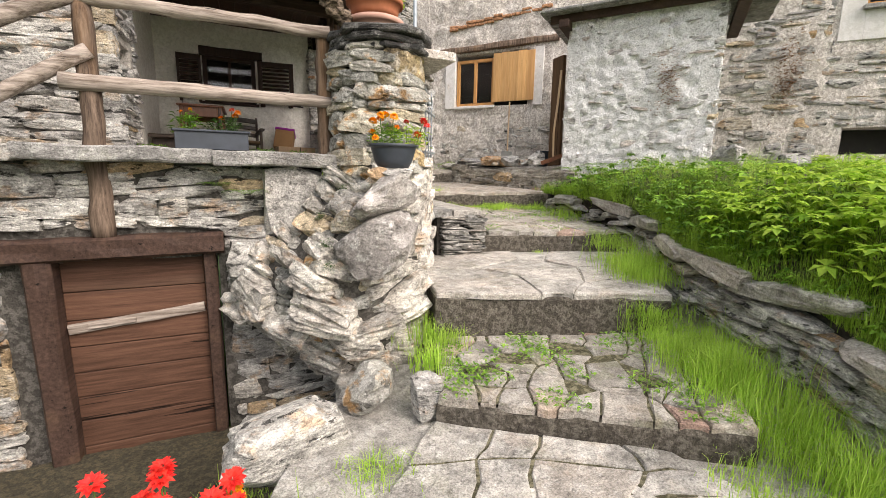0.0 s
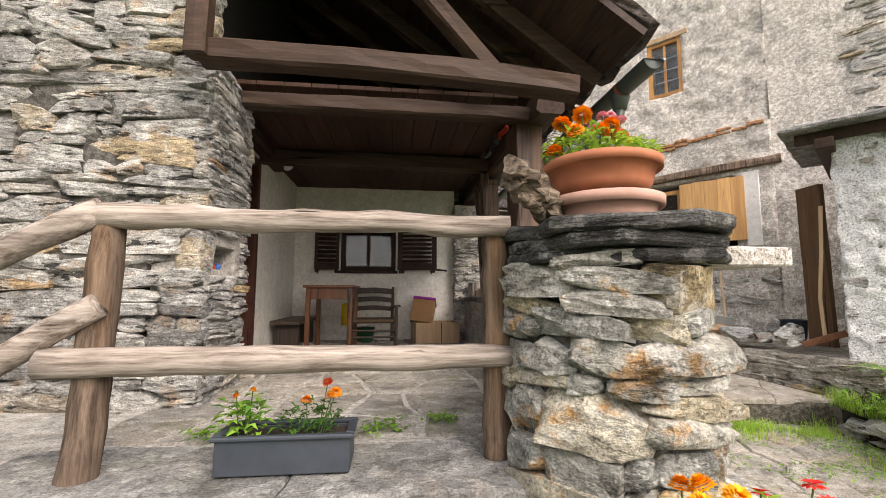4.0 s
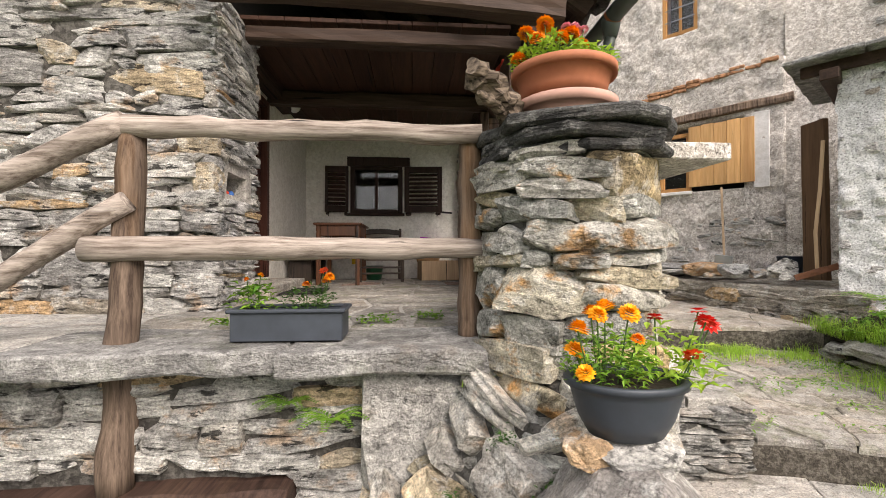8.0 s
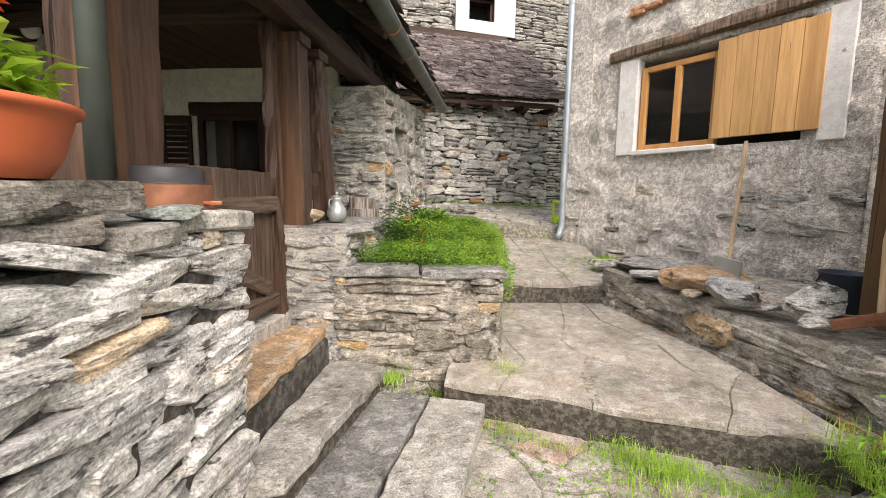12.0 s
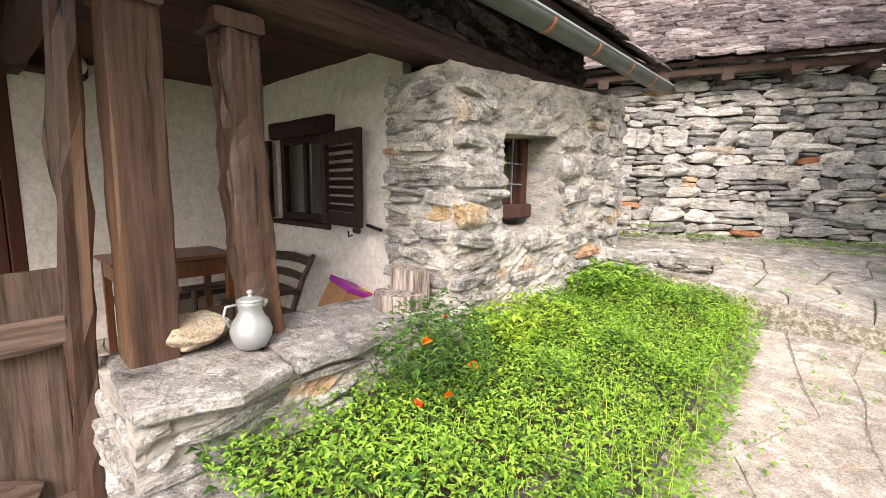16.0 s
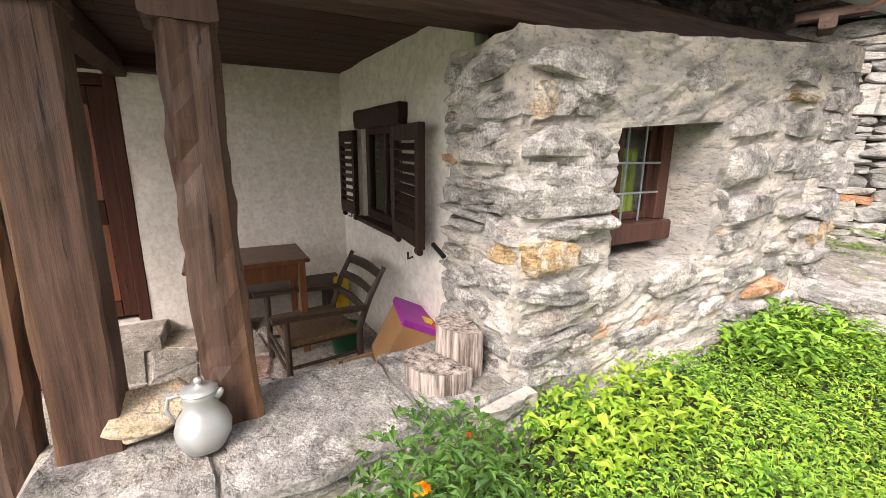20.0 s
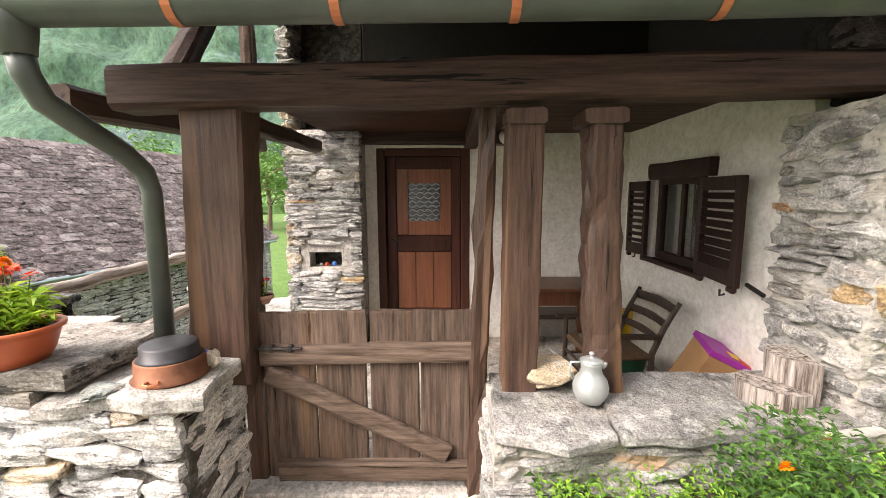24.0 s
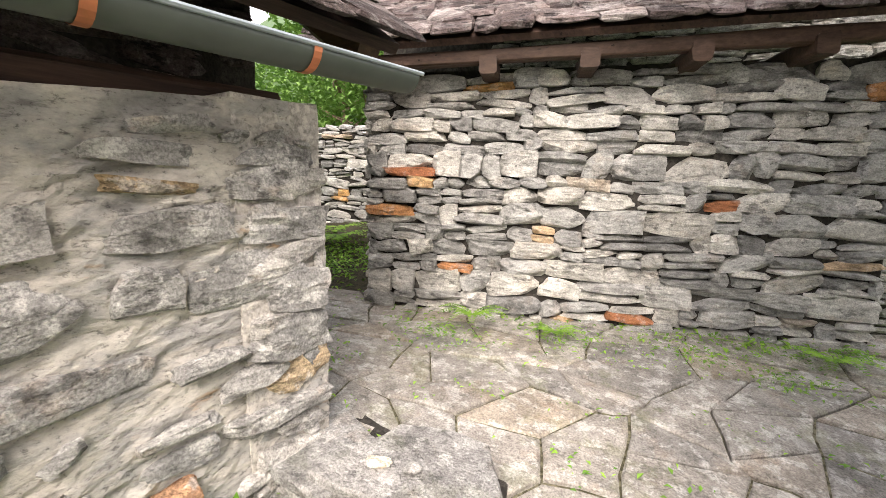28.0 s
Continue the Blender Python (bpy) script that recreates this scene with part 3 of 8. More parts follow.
M_ROOF = stone_mat("roof_stone", [(0.0, (0.058, 0.044, 0.042)), (0.5, (0.11, 0.086, 0.082)), (0.85, (0.15, 0.122, 0.115)), (1.0, (0.22, 0.195, 0.185))], 0.12, 0.0, 3.0)
M_JOINT = plaster_mat("mossy_joint", (0.07, 0.065, 0.035), (0.2, 0.185, 0.12), 0.9, 2.4, 0.4, 0.0, 60.0, 0.6)
M_STONE_HOUSE = stone_mat("limed_schist", [(0.0, (0.24, 0.24, 0.232)), (0.3, (0.42, 0.41, 0.39)), (0.6, (0.31, 0.305, 0.293)), (0.93, (0.5, 0.48, 0.445)), (0.975, (0.5, 0.36, 0.2)), (1.0, (0.5, 0.28, 0.17))], 0.5, band=1.8, gain=1.1, torn=0.5, rust=0.2, flaky=0.6)
M_STONE_LEDGE = stone_mat("purple_grey_slab", [(0.0, (0.3, 0.28, 0.262)), (1.0, (0.38, 0.355, 0.33))], 0.55, 0.0, 1.0, torn=0.3, rust=0.1, flaky=0.5)
M_MORTAR = plaster_mat("mortar", (0.06, 0.055, 0.048), (0.13, 0.122, 0.108), 0.8, 2.0)
# dark joints of dry stone; also paints shade in niche and under eave
M_JOINT_AND_SHADE = plaster_mat("earth_joint_and_shade", (0.03, 0.027, 0.023), (0.06, 0.054, 0.046), 0.8, 2.0)
M_MORTAR_PALE = plaster_mat("lime_mortar", (0.42, 0.395, 0.36), (0.58, 0.55, 0.5), 0.8, 2.2, 0.3, 0.0, 60.0, 0.3)
M_RENDER = plaster_mat("grey_render", (0.56, 0.51, 0.455), (0.84, 0.79, 0.735), 1.0, 2.2, 0.32, 0.3, 90.0, 0.9)
M_ROUGHCAST = plaster_mat("white_roughcast", (0.74, 0.735, 0.73), (0.84, 0.835, 0.83), 1.0, 1.8, 0.2, 0.1, 60.0, 0.8)
M_WHITE = plaster_mat("limewash", (0.74, 0.71, 0.645), (0.81, 0.785, 0.725), 0.3, 1.2, 0.08, 0.0, 30.0, 0.0)
M_SURROUND = plaster_mat("window_surround", (0.66, 0.64, 0.61), (0.74, 0.72, 0.7), 0.25, 1.2, 0.25, 0.0, 60.0, 0.1)
M_BEAM = wood_mat("dark_beam", (0.02, 0.012, 0.01), (0.08, 0.048, 0.036), "y", 0.6, (0.16, 0.1, 0.06), 0.25, crisp=0.2)
M_BEAM_X = wood_mat("dark_beam_across", (0.03, 0.018, 0.013), (0.085, 0.052, 0.037), "x", 0.6, (0.16, 0.1, 0.06), 0.3)
M_POST = wood_mat("stained_post", (0.026, 0.014, 0.01), (0.115, 0.068, 0.048), "z", 0.5, (0.27, 0.14, 0.065), 0.5, 0.3, crisp=0.22)
M_LOG = wood_mat("weathered_log", (0.13, 0.1, 0.08), (0.44, 0.38, 0.33), "x", 0.8, (0.58, 0.55, 0.51), 0.7, crisp=0.14)
M_LOG_Z = wood_mat("weathered_log_upright", (0.06, 0.04, 0.03), (0.24, 0.175, 0.13), "z", 0.8, (0.36, 0.2, 0.09), 0.45, crisp=0.14)
M_CELLAR = wood_mat("cellar_door_board", (0.04, 0.019, 0.012), (0.14, 0.072, 0.046), "x", 0.7, (0.17, 0.11, 0.08), 0.35)
M_GATE = wood_mat("gate_board", (0.04, 0.027, 0.02), (0.185, 0.13, 0.1), "z", 0.75, (0.3, 0.16, 0.07), 0.45, crisp=0.18)
M_GATE_Y = wood_mat("gate_rail_wood", (0.04, 0.027, 0.02), (0.18, 0.13, 0.1), "y", 0.75, (0.28, 0.19, 0.13), 0.4, crisp=0.2)
M_GRASS_SOIL = plaster_mat("soil", (0.05, 0.045, 0.028), (0.09, 0.075, 0.045), 1.0, 3.0)

# ---- ground, steps and paving ----
def in_quad(q, u, v):
    a, b, c, d = (Vector(p) for p in q)
    return a.lerp(b, u).lerp(d.lerp(c, u), v)


def body(name, quad, base, mat, label, category, kind="structure"):
    """A solid block under a four-cornered top (corners counter-clockwise), with uneven sides."""
    n = 10
    rim = []
    for i in range(4):
        for k in range(n):
            rim.append(Vector(quad[i]).lerp(Vector(quad[(i + 1) % 4]), k / n))
    rim = [p + Vector((noise.noise(p * 4), noise.noise(p * 4 + Z * 9), 0)) * 0.025 for p in rim]
    m = len(rim)
    mid = sum(rim, Vector()) / m
    mid = mid - Z * 0.05
    rim = [p - Z * 0.03 for p in rim]
    verts = [p - Z * 0.03 for p in rim]
    verts += [p + (mid - p).normalized() * 0.02 for p in rim]
    verts += [Vector((p.x, p.y, base)) for p in rim] + [mid]
    faces = []
    for i in range(m):
        j = (i + 1) % m
        faces += [(2 * m + i, 2 * m + j, j, i), (i, j, m + j, m + i), (m + i, m + j, 3 * m)]
    return solid(name, (verts, faces), mat, label, category, kind=kind)


def paving(parent, quad, nu, nv, mat, seed, gap=0.018, jit=0.28, thick=0.05, lift=0.012, name="flagstone", skip=0.0, edge_w=0.016, bed=None):
    """Uneven flagstones on a four-cornered top, each a piece of its own."""
    if bed:
        part("joint", sheet(lambda u, v: in_quad(quad, 0.012 + u * .976, 0.012 + v * .976) - Z * (0.007 + 0.004 * noise.noise(Vector((u * 20, v * 20, seed)))), 30, 30), bed, parent)
    rnd = random.Random(seed)
    grid = {}
    for i in range(nu + 1):
        for j in range(nv + 1):
            du = rnd.uniform(-jit, jit) if 0 < i < nu else 0
            dv = rnd.uniform(-jit, jit) if 0 < j < nv else 0
            grid[i, j] = in_quad(quad, (i + du) / nu, (j + dv) / nv)
    size = (Vector(quad[1]) - Vector(quad[0])).length / nu
    def edge(p, q, k):
        h = Vector((p.y + q.y, p.x + q.x, k))
        return p.lerp(q, 0.5) + Vector((noise.noise(h * 9), noise.noise(h * 9 + Z * 5), 0)) * size * 0.16
    for i in range(nu):
        for j in range(nv):
            if rnd.random() < skip:
                continue
            c = [grid[i, j], grid[i + 1, j], grid[i + 1, j + 1], grid[i, j + 1]]
            ring = []
            for k in range(4):
                p, q = c[k], c[(k + 1) % 4]
                ring += [p, edge(*((p, q) if (p.x, p.y) < (q.x, q.y) else (q, p)), 1)]
            mid = sum(ring, Vector()) / 8
            up = rnd.uniform(0, lift)
            tilt = Vector((rnd.gauss(0, .012), rnd.gauss(0, .012), 0))
            verts = []
            for s, z in ((gap, -thick), (gap, up - 0.012), (gap + edge_w, up)):
                for p in ring:
                    d = mid - p
                    w = p + d.normalized() * min(s * rnd.uniform(.7, 1.4), d.length * .4)
                    verts.append(w + Z * (z + (w - mid).dot(tilt)) - mid)
            verts.append(Z * up)
            faces = []
            for k in range(8):
                n = (k + 1) % 8
                faces += [(k, n, 8 + n, 8 + k), (8 + k, 8 + n, 16 + n, 16 + k), (16 + k, 16 + n, 24)]
            ob = part(name, (verts, faces), mat, parent)
            ob.location = mid


def ground_point(u, v):
    x, y = (900 * c * abs(c) ** 2.2 + 12 * c for c in (2 * u - 1, 2 * v - 1))
    r = math.hypot(x, y - 3)
    near = max(0.0, 1 - r / 9)
    return Vector((x, y + 3, -0.62 + 0.02 * noise.noise(Vector((x, y, 0))) * 3 - (1 - near) * 0.9 - 0.008 * max(0, r - 9)))


ground = solid("ground", sheet(ground_point, 90, 90), plaster_mat("meadow", (0.06, 0.12, 0.02), (0.09, 0.16, 0.03), 0.6, 1.0), "green valley floor with grass", "ground", kind="structure", smooth=True)
yard = solid("pavement", prism([(-0.75, -6), (6, -6), (6, 3.4), (0.5, 3.4), (0.32, 2.55), (-0.2, 1.75), (-0.6, 0.6)], -0.9, 0.085, 0.05, 2), M_SLAB, "bedrock and worn paving at the foot of the steps", "paving", kind="structure")
Q1 = [(0.86, 2.12, .27), (2.3, 1.1, .29), (3.5, 2.4, .36), (1.25, 3.1, .32)]
Q2 = [(1.2, 2.95, .69), (3.02, 2.24, .67), (4.3, 3.85, .72), (1.55, 4.55, .71)]
Q3 = [(1.55, 4.55, .95), (4.25, 3.76, .97), (4.65, 6.0, 1.13), (1.55, 6.75, 1.13)]
Q4 = [(2.3, 6.42, 1.34), (4.55, 5.84, 1.38), (4.1, 8.6, 1.5), (2.5, 8.4, 1.48)]
Q5 = [(2.5, 8.2, 1.69), (4.0, 8.32, 1.7), (4.0, 10.7, 2.0), (2.4, 10.5, 1.98)]
Q6 = [(1.0, 10.5, 2.45), (3.9, 10.45, 2.12), (5.6, 14.9, 2.42), (-0.6, 12.3, 2.5)]
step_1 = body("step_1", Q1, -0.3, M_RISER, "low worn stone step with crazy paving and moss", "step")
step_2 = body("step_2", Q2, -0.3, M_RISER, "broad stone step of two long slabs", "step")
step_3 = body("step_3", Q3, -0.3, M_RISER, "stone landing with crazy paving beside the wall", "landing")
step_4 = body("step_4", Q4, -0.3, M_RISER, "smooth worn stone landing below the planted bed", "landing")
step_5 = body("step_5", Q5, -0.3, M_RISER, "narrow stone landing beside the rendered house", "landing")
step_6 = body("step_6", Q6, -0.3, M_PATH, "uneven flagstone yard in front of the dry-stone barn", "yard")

# ---- loggia floor and front slab ----
loggia_floor = solid("floor", box(-4.5, 3.76, 1.2, 1.15, 8.3, 1.76, 0.01), M_MORTAR_PALE, "grey flagstone loggia floor with pale joints", "floor", kind="structure")

# ---- cellar wall under the loggia ----
def plain_wall(name, label, origin, along, out, width, height, thick, mat, holes=(), amp=0.02, top=None, cell=0.09, seed=0, scale=2.2, strata=0.0, smooth=False):
    return solid(name, rough_wall(origin, along, out, width, height, thick, holes, cell, amp, scale, seed, top, strata), mat, label, "wall", kind="structure", smooth=smooth)


CELLAR = [(2.47, -0.2, 3.62, 1.86)]
wall_cellar = plain_wall("wall_cellar", "grey rubble stone wall under the loggia", (-4.0, 3.66, -0.9), (1, 0, 0), (0, -1, 0), 4.75, 2.56, 0.5, M_MORTAR, CELLAR)
wall_front = plain_wall("wall_front", "thin-coursed schist wall of the old house", (-5.5, 4.66, 1.2), (1, 0, 0), (0, -1, 0), 4.05, 5.0, 0.74, M_MORTAR)
wall_end = plain_wall("wall_end", "stone wall end with a small dark niche", (-1.14, 4.69, 1.7), (0, 1, 0), (1, 0, 0), 0.72, 2.3, 0.3, M_MORTAR_PALE, [(0.17, 0.9, 0.51, 1.06)])
# niche shade is painted: a near-black box closes the hole
solid("niche_back", box(-1.38, 4.84, 2.58, -1.34, 5.22, 2.78), M_JOINT_AND_SHADE, "near-black back painting the shade in the small wall niche", "niche", kind="structure")
# ---- loggia inner walls ----
wall_loggia_west = plain_wall("wall_loggia_west", "limewashed rough plaster wall of the loggia", (-1.4, 5.42, 1.7), (0, 1, 0), (1, 0, 0), 2.85, 2.45, 0.4, M_WHITE, [(0.12, 0.2, 1.12, 2.13)], 0.012, cell=0.06)
wall_loggia_north = plain_wall("wall_loggia_north", "limewashed rough plaster wall with a shuttered window", (-1.45, 8.22, 1.7), (1, 0, 0), (0, -1, 0), 2.37, 2.285, 0.35, M_WHITE, [(0.70, 1.06, 1.50, 1.80)], 0.018, cell=0.05)
# ---- house wall with the small window ----
wall_house = plain_wall("wall_house", "rubble house wall with smeared pale lime mortar", (1.46, 8.13, 1.6), (0, 1, 0), (1, 0, 0), 2.62, 2.37, 0.55, M_SMEAR, [(0.49, 1.24, 1.24, 1.97)], 0.03, lambda u: 2.15 + 0.085 * u, cell=0.022, strata=0.03)
wall_house_end = plain_wall("wall_house_end", "rubble house wall end beside the loggia", (0.92, 8.10, 1.6), (1, 0, 0), (0, -1, 0), 0.54, 2.15, 0.4, M_SMEAR, (), 0.04, cell=0.024, strata=0.035)
wall_house_back = plain_wall("wall_house_back", "rubble end wall of the house", (1.46, 10.76, 1.6), (-1, 0, 0), (0, 1, 0), 5.0, 2.36, 0.4, M_MORTAR_PALE, (), 0.03)
# added wall: stops light and paints the under-roof shade near black
wall_house_back_top = plain_wall("wall_house_back_top", "upper end wall added near-black to keep the space under the roof dark", (1.0, 10.74, 3.88), (-1, 0, 0), (0, 1, 0), 4.6, 1.6, 0.3, M_JOINT_AND_SHADE, (), 0.02, cell=.3)
# ---- low wall with the jug ----
wall_low = plain_wall("wall_low", "low mortared stone parapet of the loggia", (1.56, 6.52, 1.2), (0, 1, 0), (1, 0, 0), 1.65, 1.17, 0.5, M_SMEAR, (), 0.035, cell=0.026, strata=0.035)
# ---- wall between pier and gate ----
wall_path = plain_wall("wall_path", "pale rubble wall beside the steps", (1.585, 4.09, 0.8), (-0.02, 1, 0), (1, 0.02, 0), 1.13, 1.62, 0.5, M_MORTAR, (), 0.03, cell=0.05)
# ---- neighbouring rendered house and shed ----
H2A = Vector((0.658, -0.753, 0))
H2N = Vector((-0.753, -0.658, 0))
H2O = Vector((3.72, 10.40, 1.2))
wall_rendered = plain_wall("wall_rendered", "grey cement-rendered rubble house wall", H2O, H2A, H2N, 3.4, 8.0, 0.5, M_RENDER, [(0.98, 2.03, 2.86, 3.2), (1.62, 4.88, 2.2, 5.95)], 0.05, cell=0.045, scale=2.6, smooth=True)
wall_rubble = plain_wall("wall_rubble", "grey rubble wall of the neighbouring house", H2O + H2A * 3.4, H2A, H2N, 8.0, 8.0, 0.5, M_RENDER, [(5.0, 0.9, 6.2, 1.35), (5.05, 3.3, 5.95, 4.5)], 0.03)
wall_rendered_side = plain_wall("wall_rendered_side", "rendered side of the neighbouring house", H2O + Z * 0.0, (0.753, 0.658, 0), (-0.658, 0.753, 0), 6.0, 8.0, 0.4, M_RENDER, (), 0.03)
SHA = Vector((0.61, -0.793, 0)).normalized()
SHN = Vector((-0.793, -0.61, 0)).normalized()
SHO = Vector((4.83, 5.98, 1.2))
shed_wall = plain_wall("wall_shed", "white roughcast wall of the lean-to shed", SHO, SHA, SHN, 2.2, 3.05, 0.3, M_ROUGHCAST, (), 0.04, cell=0.03, scale=7.5, smooth=True)
shed_side = plain_wall("wall_shed_side", "roughcast side of the lean-to shed", SHO, -SHN, -SHA, 1.2, 3.05, 0.25, M_ROUGHCAST, (), 0.03, cell=0.06, scale=4.0)
shed_side_2 = plain_wall("wall_shed_end", "roughcast end of the lean-to shed", SHO + SHA * 2.2, -SHN, SHA, 1.8, 3.05, 0.25, M_ROUGHCAST, (), 0.03, cell=0.06, scale=4.0)
# ---- dry-stone barn ----
DWA = Vector((0.917, 0.4, 0))
DWN = Vector((0.4, -0.917, 0))
DWO = Vector((0.2, 12.32, 2.2))
wall_barn = plain_wall("wall_barn", "dry-stone barn wall of grey and rusty schist", DWO, DWA, DWN, 4.0, 2.35, 0.5, M_JOINT_AND_SHADE, (), 0.0, cell=0.3)
wall_barn_side = plain_wall("wall_barn_side", "dry-stone side wall of the barn", DWO, -DWN, -DWA, 3.5, 2.35, 0.3, M_JOINT_AND_SHADE, (), 0.0, cell=0.3)
# ---- tower behind ----
TWO = Vector((-1.5, 14.3, 1.5))
wall_tower = plain_wall("wall_tower", "tall dark dry-stone house wall", TWO, DWA, DWN, 9.0, 9.0, 0.5, M_JOINT_AND_SHADE, [(3.68, 5.88, 4.42, 6.48)], 0.0, cell=0.5)

# ---- planted bed ----
bed_front = plain_wall("wall_bed_front", "rough mortared retaining wall of the planted bed", (1.5, 6.52, 1.1), (1.16, 0.27, 0), (0.27, -1.16, 0), 1.2, 0.93, 0.3, M_PATH, (), 0.03, cell=0.05)
bed_side = plain_wall("wall_bed_side", "mossy retaining wall of the planted bed", (2.67, 6.78, 1.1), (-0.02, 1, 0), (1, 0.02, 0), 3.7, 0.95, 0.3, M_MORTAR, (), 0.03, cell=0.08)
bed_soil = solid("soil", sheet(lambda u, v: Vector((1.45 + u * 1.2, 6.6 + v * 4.1 + 0.22 * u * (1 - v), 2.1 + 0.12 * v - 0.14 * u + 0.02 * noise.noise(Vector((u * 5, v * 12, 0)))))
    , 16, 40), M_GRASS_SOIL, "dark soil of the planted bed", "soil", kind="structure", smooth=True)
# ---- garden to the right of the steps ----
EDGE = [(2.45, -0.6, 0.3), (2.68, 0.3, 0.58), (2.95, 1.3, 0.95), (3.42, 2.55, 1.06), (4.05, 3.6, 1.3), (4.3, 5.75, 1.44)]


def edge_point(v):
    """A place on the top of the garden's edge, v in 0..1."""
    k = min(int(v * 5), 4)
    return Vector(EDGE[k]).lerp(Vector(EDGE[k + 1]), v * 5 - k)


def garden_point(u, v):
    s = edge_point(v)
    x = s.x + 7 * u ** 1.5
    y = s.y - 2.6 * u
    z = s.z - 0.06 + 0.3 * min(1, u * 4) + 0.35 * u + 0.05 * noise.noise(Vector((x * 2, y * 2, 0)))
    return Vector((x, y, z + 0.15 * (1 - v) * min(1, u * 6)))


garden = solid("garden", sheet(garden_point, 40, 40), M_GRASS_SOIL, "overgrown garden slope beside the steps", "garden", kind="structure", smooth=True)
ledge = body("ledge", [(3.86, 8.3, 1.82), (4.86, 5.75, 1.78), (6.3, 6.9, 1.86), (4.3, 9.9, 1.9)], 0.8, M_STONE_BED, "earth ledge with loose stones along the house", "ledge")
# ---- roofs ----
def roof_plane(name, label, o, along, up, width, length, mat):
    o, along, up = Vector(o), Vector(along).normalized(), Vector(up).normalized()
    n = along.cross(up).normalized()
    if n.z < 0:
        n = -n
    pts = [o, o + along * width, o + along * width + up * length, o + up * length]
    verts = pts + [p - n * 0.05 for p in pts]
    faces = [(0, 1, 2, 3), (7, 6, 5, 4), (0, 4, 5, 1), (1, 5, 6, 2), (2, 6, 7, 3), (3, 7, 4, 0)]
    return solid(name, (verts, faces), mat, label, "roof", kind="structure"), o, along, up, n


roof_house, *RH = roof_plane("roof_house", "stone slab roof over loggia and house", (1.66, 4.35, 4.16), (0, 1, 0.014), (-1, 0, 0.72), 6.7, 5.5, M_BEAM)
roof_barn, *RB = roof_plane("roof_barn", "stone slab roof of the barn", DWO + Z * 2.44 + DWN * 0.45 - DWA * 0.35, DWA + Z * 0.025, -DWN + Z * 0.8, 4.35, 3.75, M_BEAM)

# eave shade is put into the dark colour of this wall
wall_eave = plain_wall("wall_eave", "dry stones packed under the eave, its shade put into their dark colour", (1.0, 8.3, 3.8), (0, 1, 0), (1, 0, 0), 2.44, 0.62, 0.3, M_JOINT_AND_SHADE, (), 0.02)
wall_gable = plain_wall("wall_gable", "stone gable above the barn gap", (-6.0, 13.9, 1.5), (1, 0.25, 0), (0.25, -1, 0), 4.4, 3.0, 0.4, M_JOINT_AND_SHADE, (), 0.0, cell=0.4)

pit = solid("earth", prism([(-3.4, 0.4), (-0.6, 0.4), (-0.1, 1.8), (0.4, 2.6), (0.4, 3.62), (-3.4, 3.62)], -0.9, -0.5, 0.03, 5), M_GRASS_SOIL, "dark trodden earth before the cellar door", "earth", kind="structure")
strip = solid("slope", sheet(lambda u, v: Vector((-6.5 + u * 6.6 - v * 0.4, 11.6 + v * 3.6, 2.3 + 0.75 * v * v + 0.06 * noise.noise(Vector((u * 9, v * 9, 3))))), 24, 16), M_GRASS_SOIL, "earth slope beside the barn", "slope", kind="structure", smooth=True)

# ---- more materials ----
M_IRON = plain_mat("dark_iron", (0.05, 0.045, 0.045), 0.55, 0.8, 0.3, 40, 0.3)
M_ZINC = plain_mat("grate_zinc", (0.36, 0.40, 0.43), 0.45, 0.7, 0.2, 30, 0.2)
M_GUTTER = plain_mat("green_grey_gutter", (0.085, 0.1, 0.088), 0.45, 0.3, 0.2, 6, 0.05)
M_GALV = plain_mat("galvanised_pipe", (0.33, 0.38, 0.41), 0.5, 0.5, 0.2, 5, 0.05)
M_COPPER = plain_mat("copper_strap", (0.55, 0.2, 0.1), 0.5, 0.6, 0.2, 20, 0.1)
M_PINE = wood_mat("pine_shutter", (0.5, 0.27, 0.1), (0.72, 0.44, 0.2), "z", 0.6, (0.4, 0.17, 0.06), 0.5)
M_PINE_X = wood_mat("pine_window", (0.42, 0.2, 0.07), (0.6, 0.32, 0.12), "z", 0.5)
M_SHUT = wood_mat("dark_shutter", (0.028, 0.016, 0.013), (0.06, 0.034, 0.027), "z", 0.55)
M_REDDOOR = wood_mat("red_brown_door", (0.15, 0.05, 0.025), (0.3, 0.115, 0.055), "z", 0.4, None, 0.3, 0.5)
M_DOORDARK = wood_mat("dark_door_frame", (0.045, 0.018, 0.013), (0.085, 0.034, 0.024), "z", 0.45)
M_TABLE = wood_mat("table_wood", (0.11, 0.042, 0.02), (0.22, 0.09, 0.04), "z", 0.35, None, 0.3, 0.5)
M_CHAIR = wood_mat("chair_wood", (0.03, 0.02, 0.014), (0.075, 0.05, 0.035), "z", 0.5, None, 0.3, 0.5)
M_WINFRAME = wood_mat("brown_window_frame", (0.06, 0.028, 0.022), (0.11, 0.055, 0.043), "z", 0.5)
M_BOARD = wood_mat("brown_board", (0.08, 0.045, 0.024), (0.13, 0.075, 0.04), "z", 0.75)
M_HANDLE = wood_mat("tool_handle", (0.4, 0.27, 0.16), (0.58, 0.42, 0.27), "z", 0.6)
M_STUMP = wood_mat("weathered_stump", (0.085, 0.066, 0.056), (0.44, 0.39, 0.35), "z", 0.85, crisp=0.12)
M_STUMP_GREY = wood_mat("grey_driftwood", (0.025, 0.018, 0.013), (0.2, 0.155, 0.115), "x", 0.85, (0.34, 0.28, 0.22), 0.4, crisp=0.12)
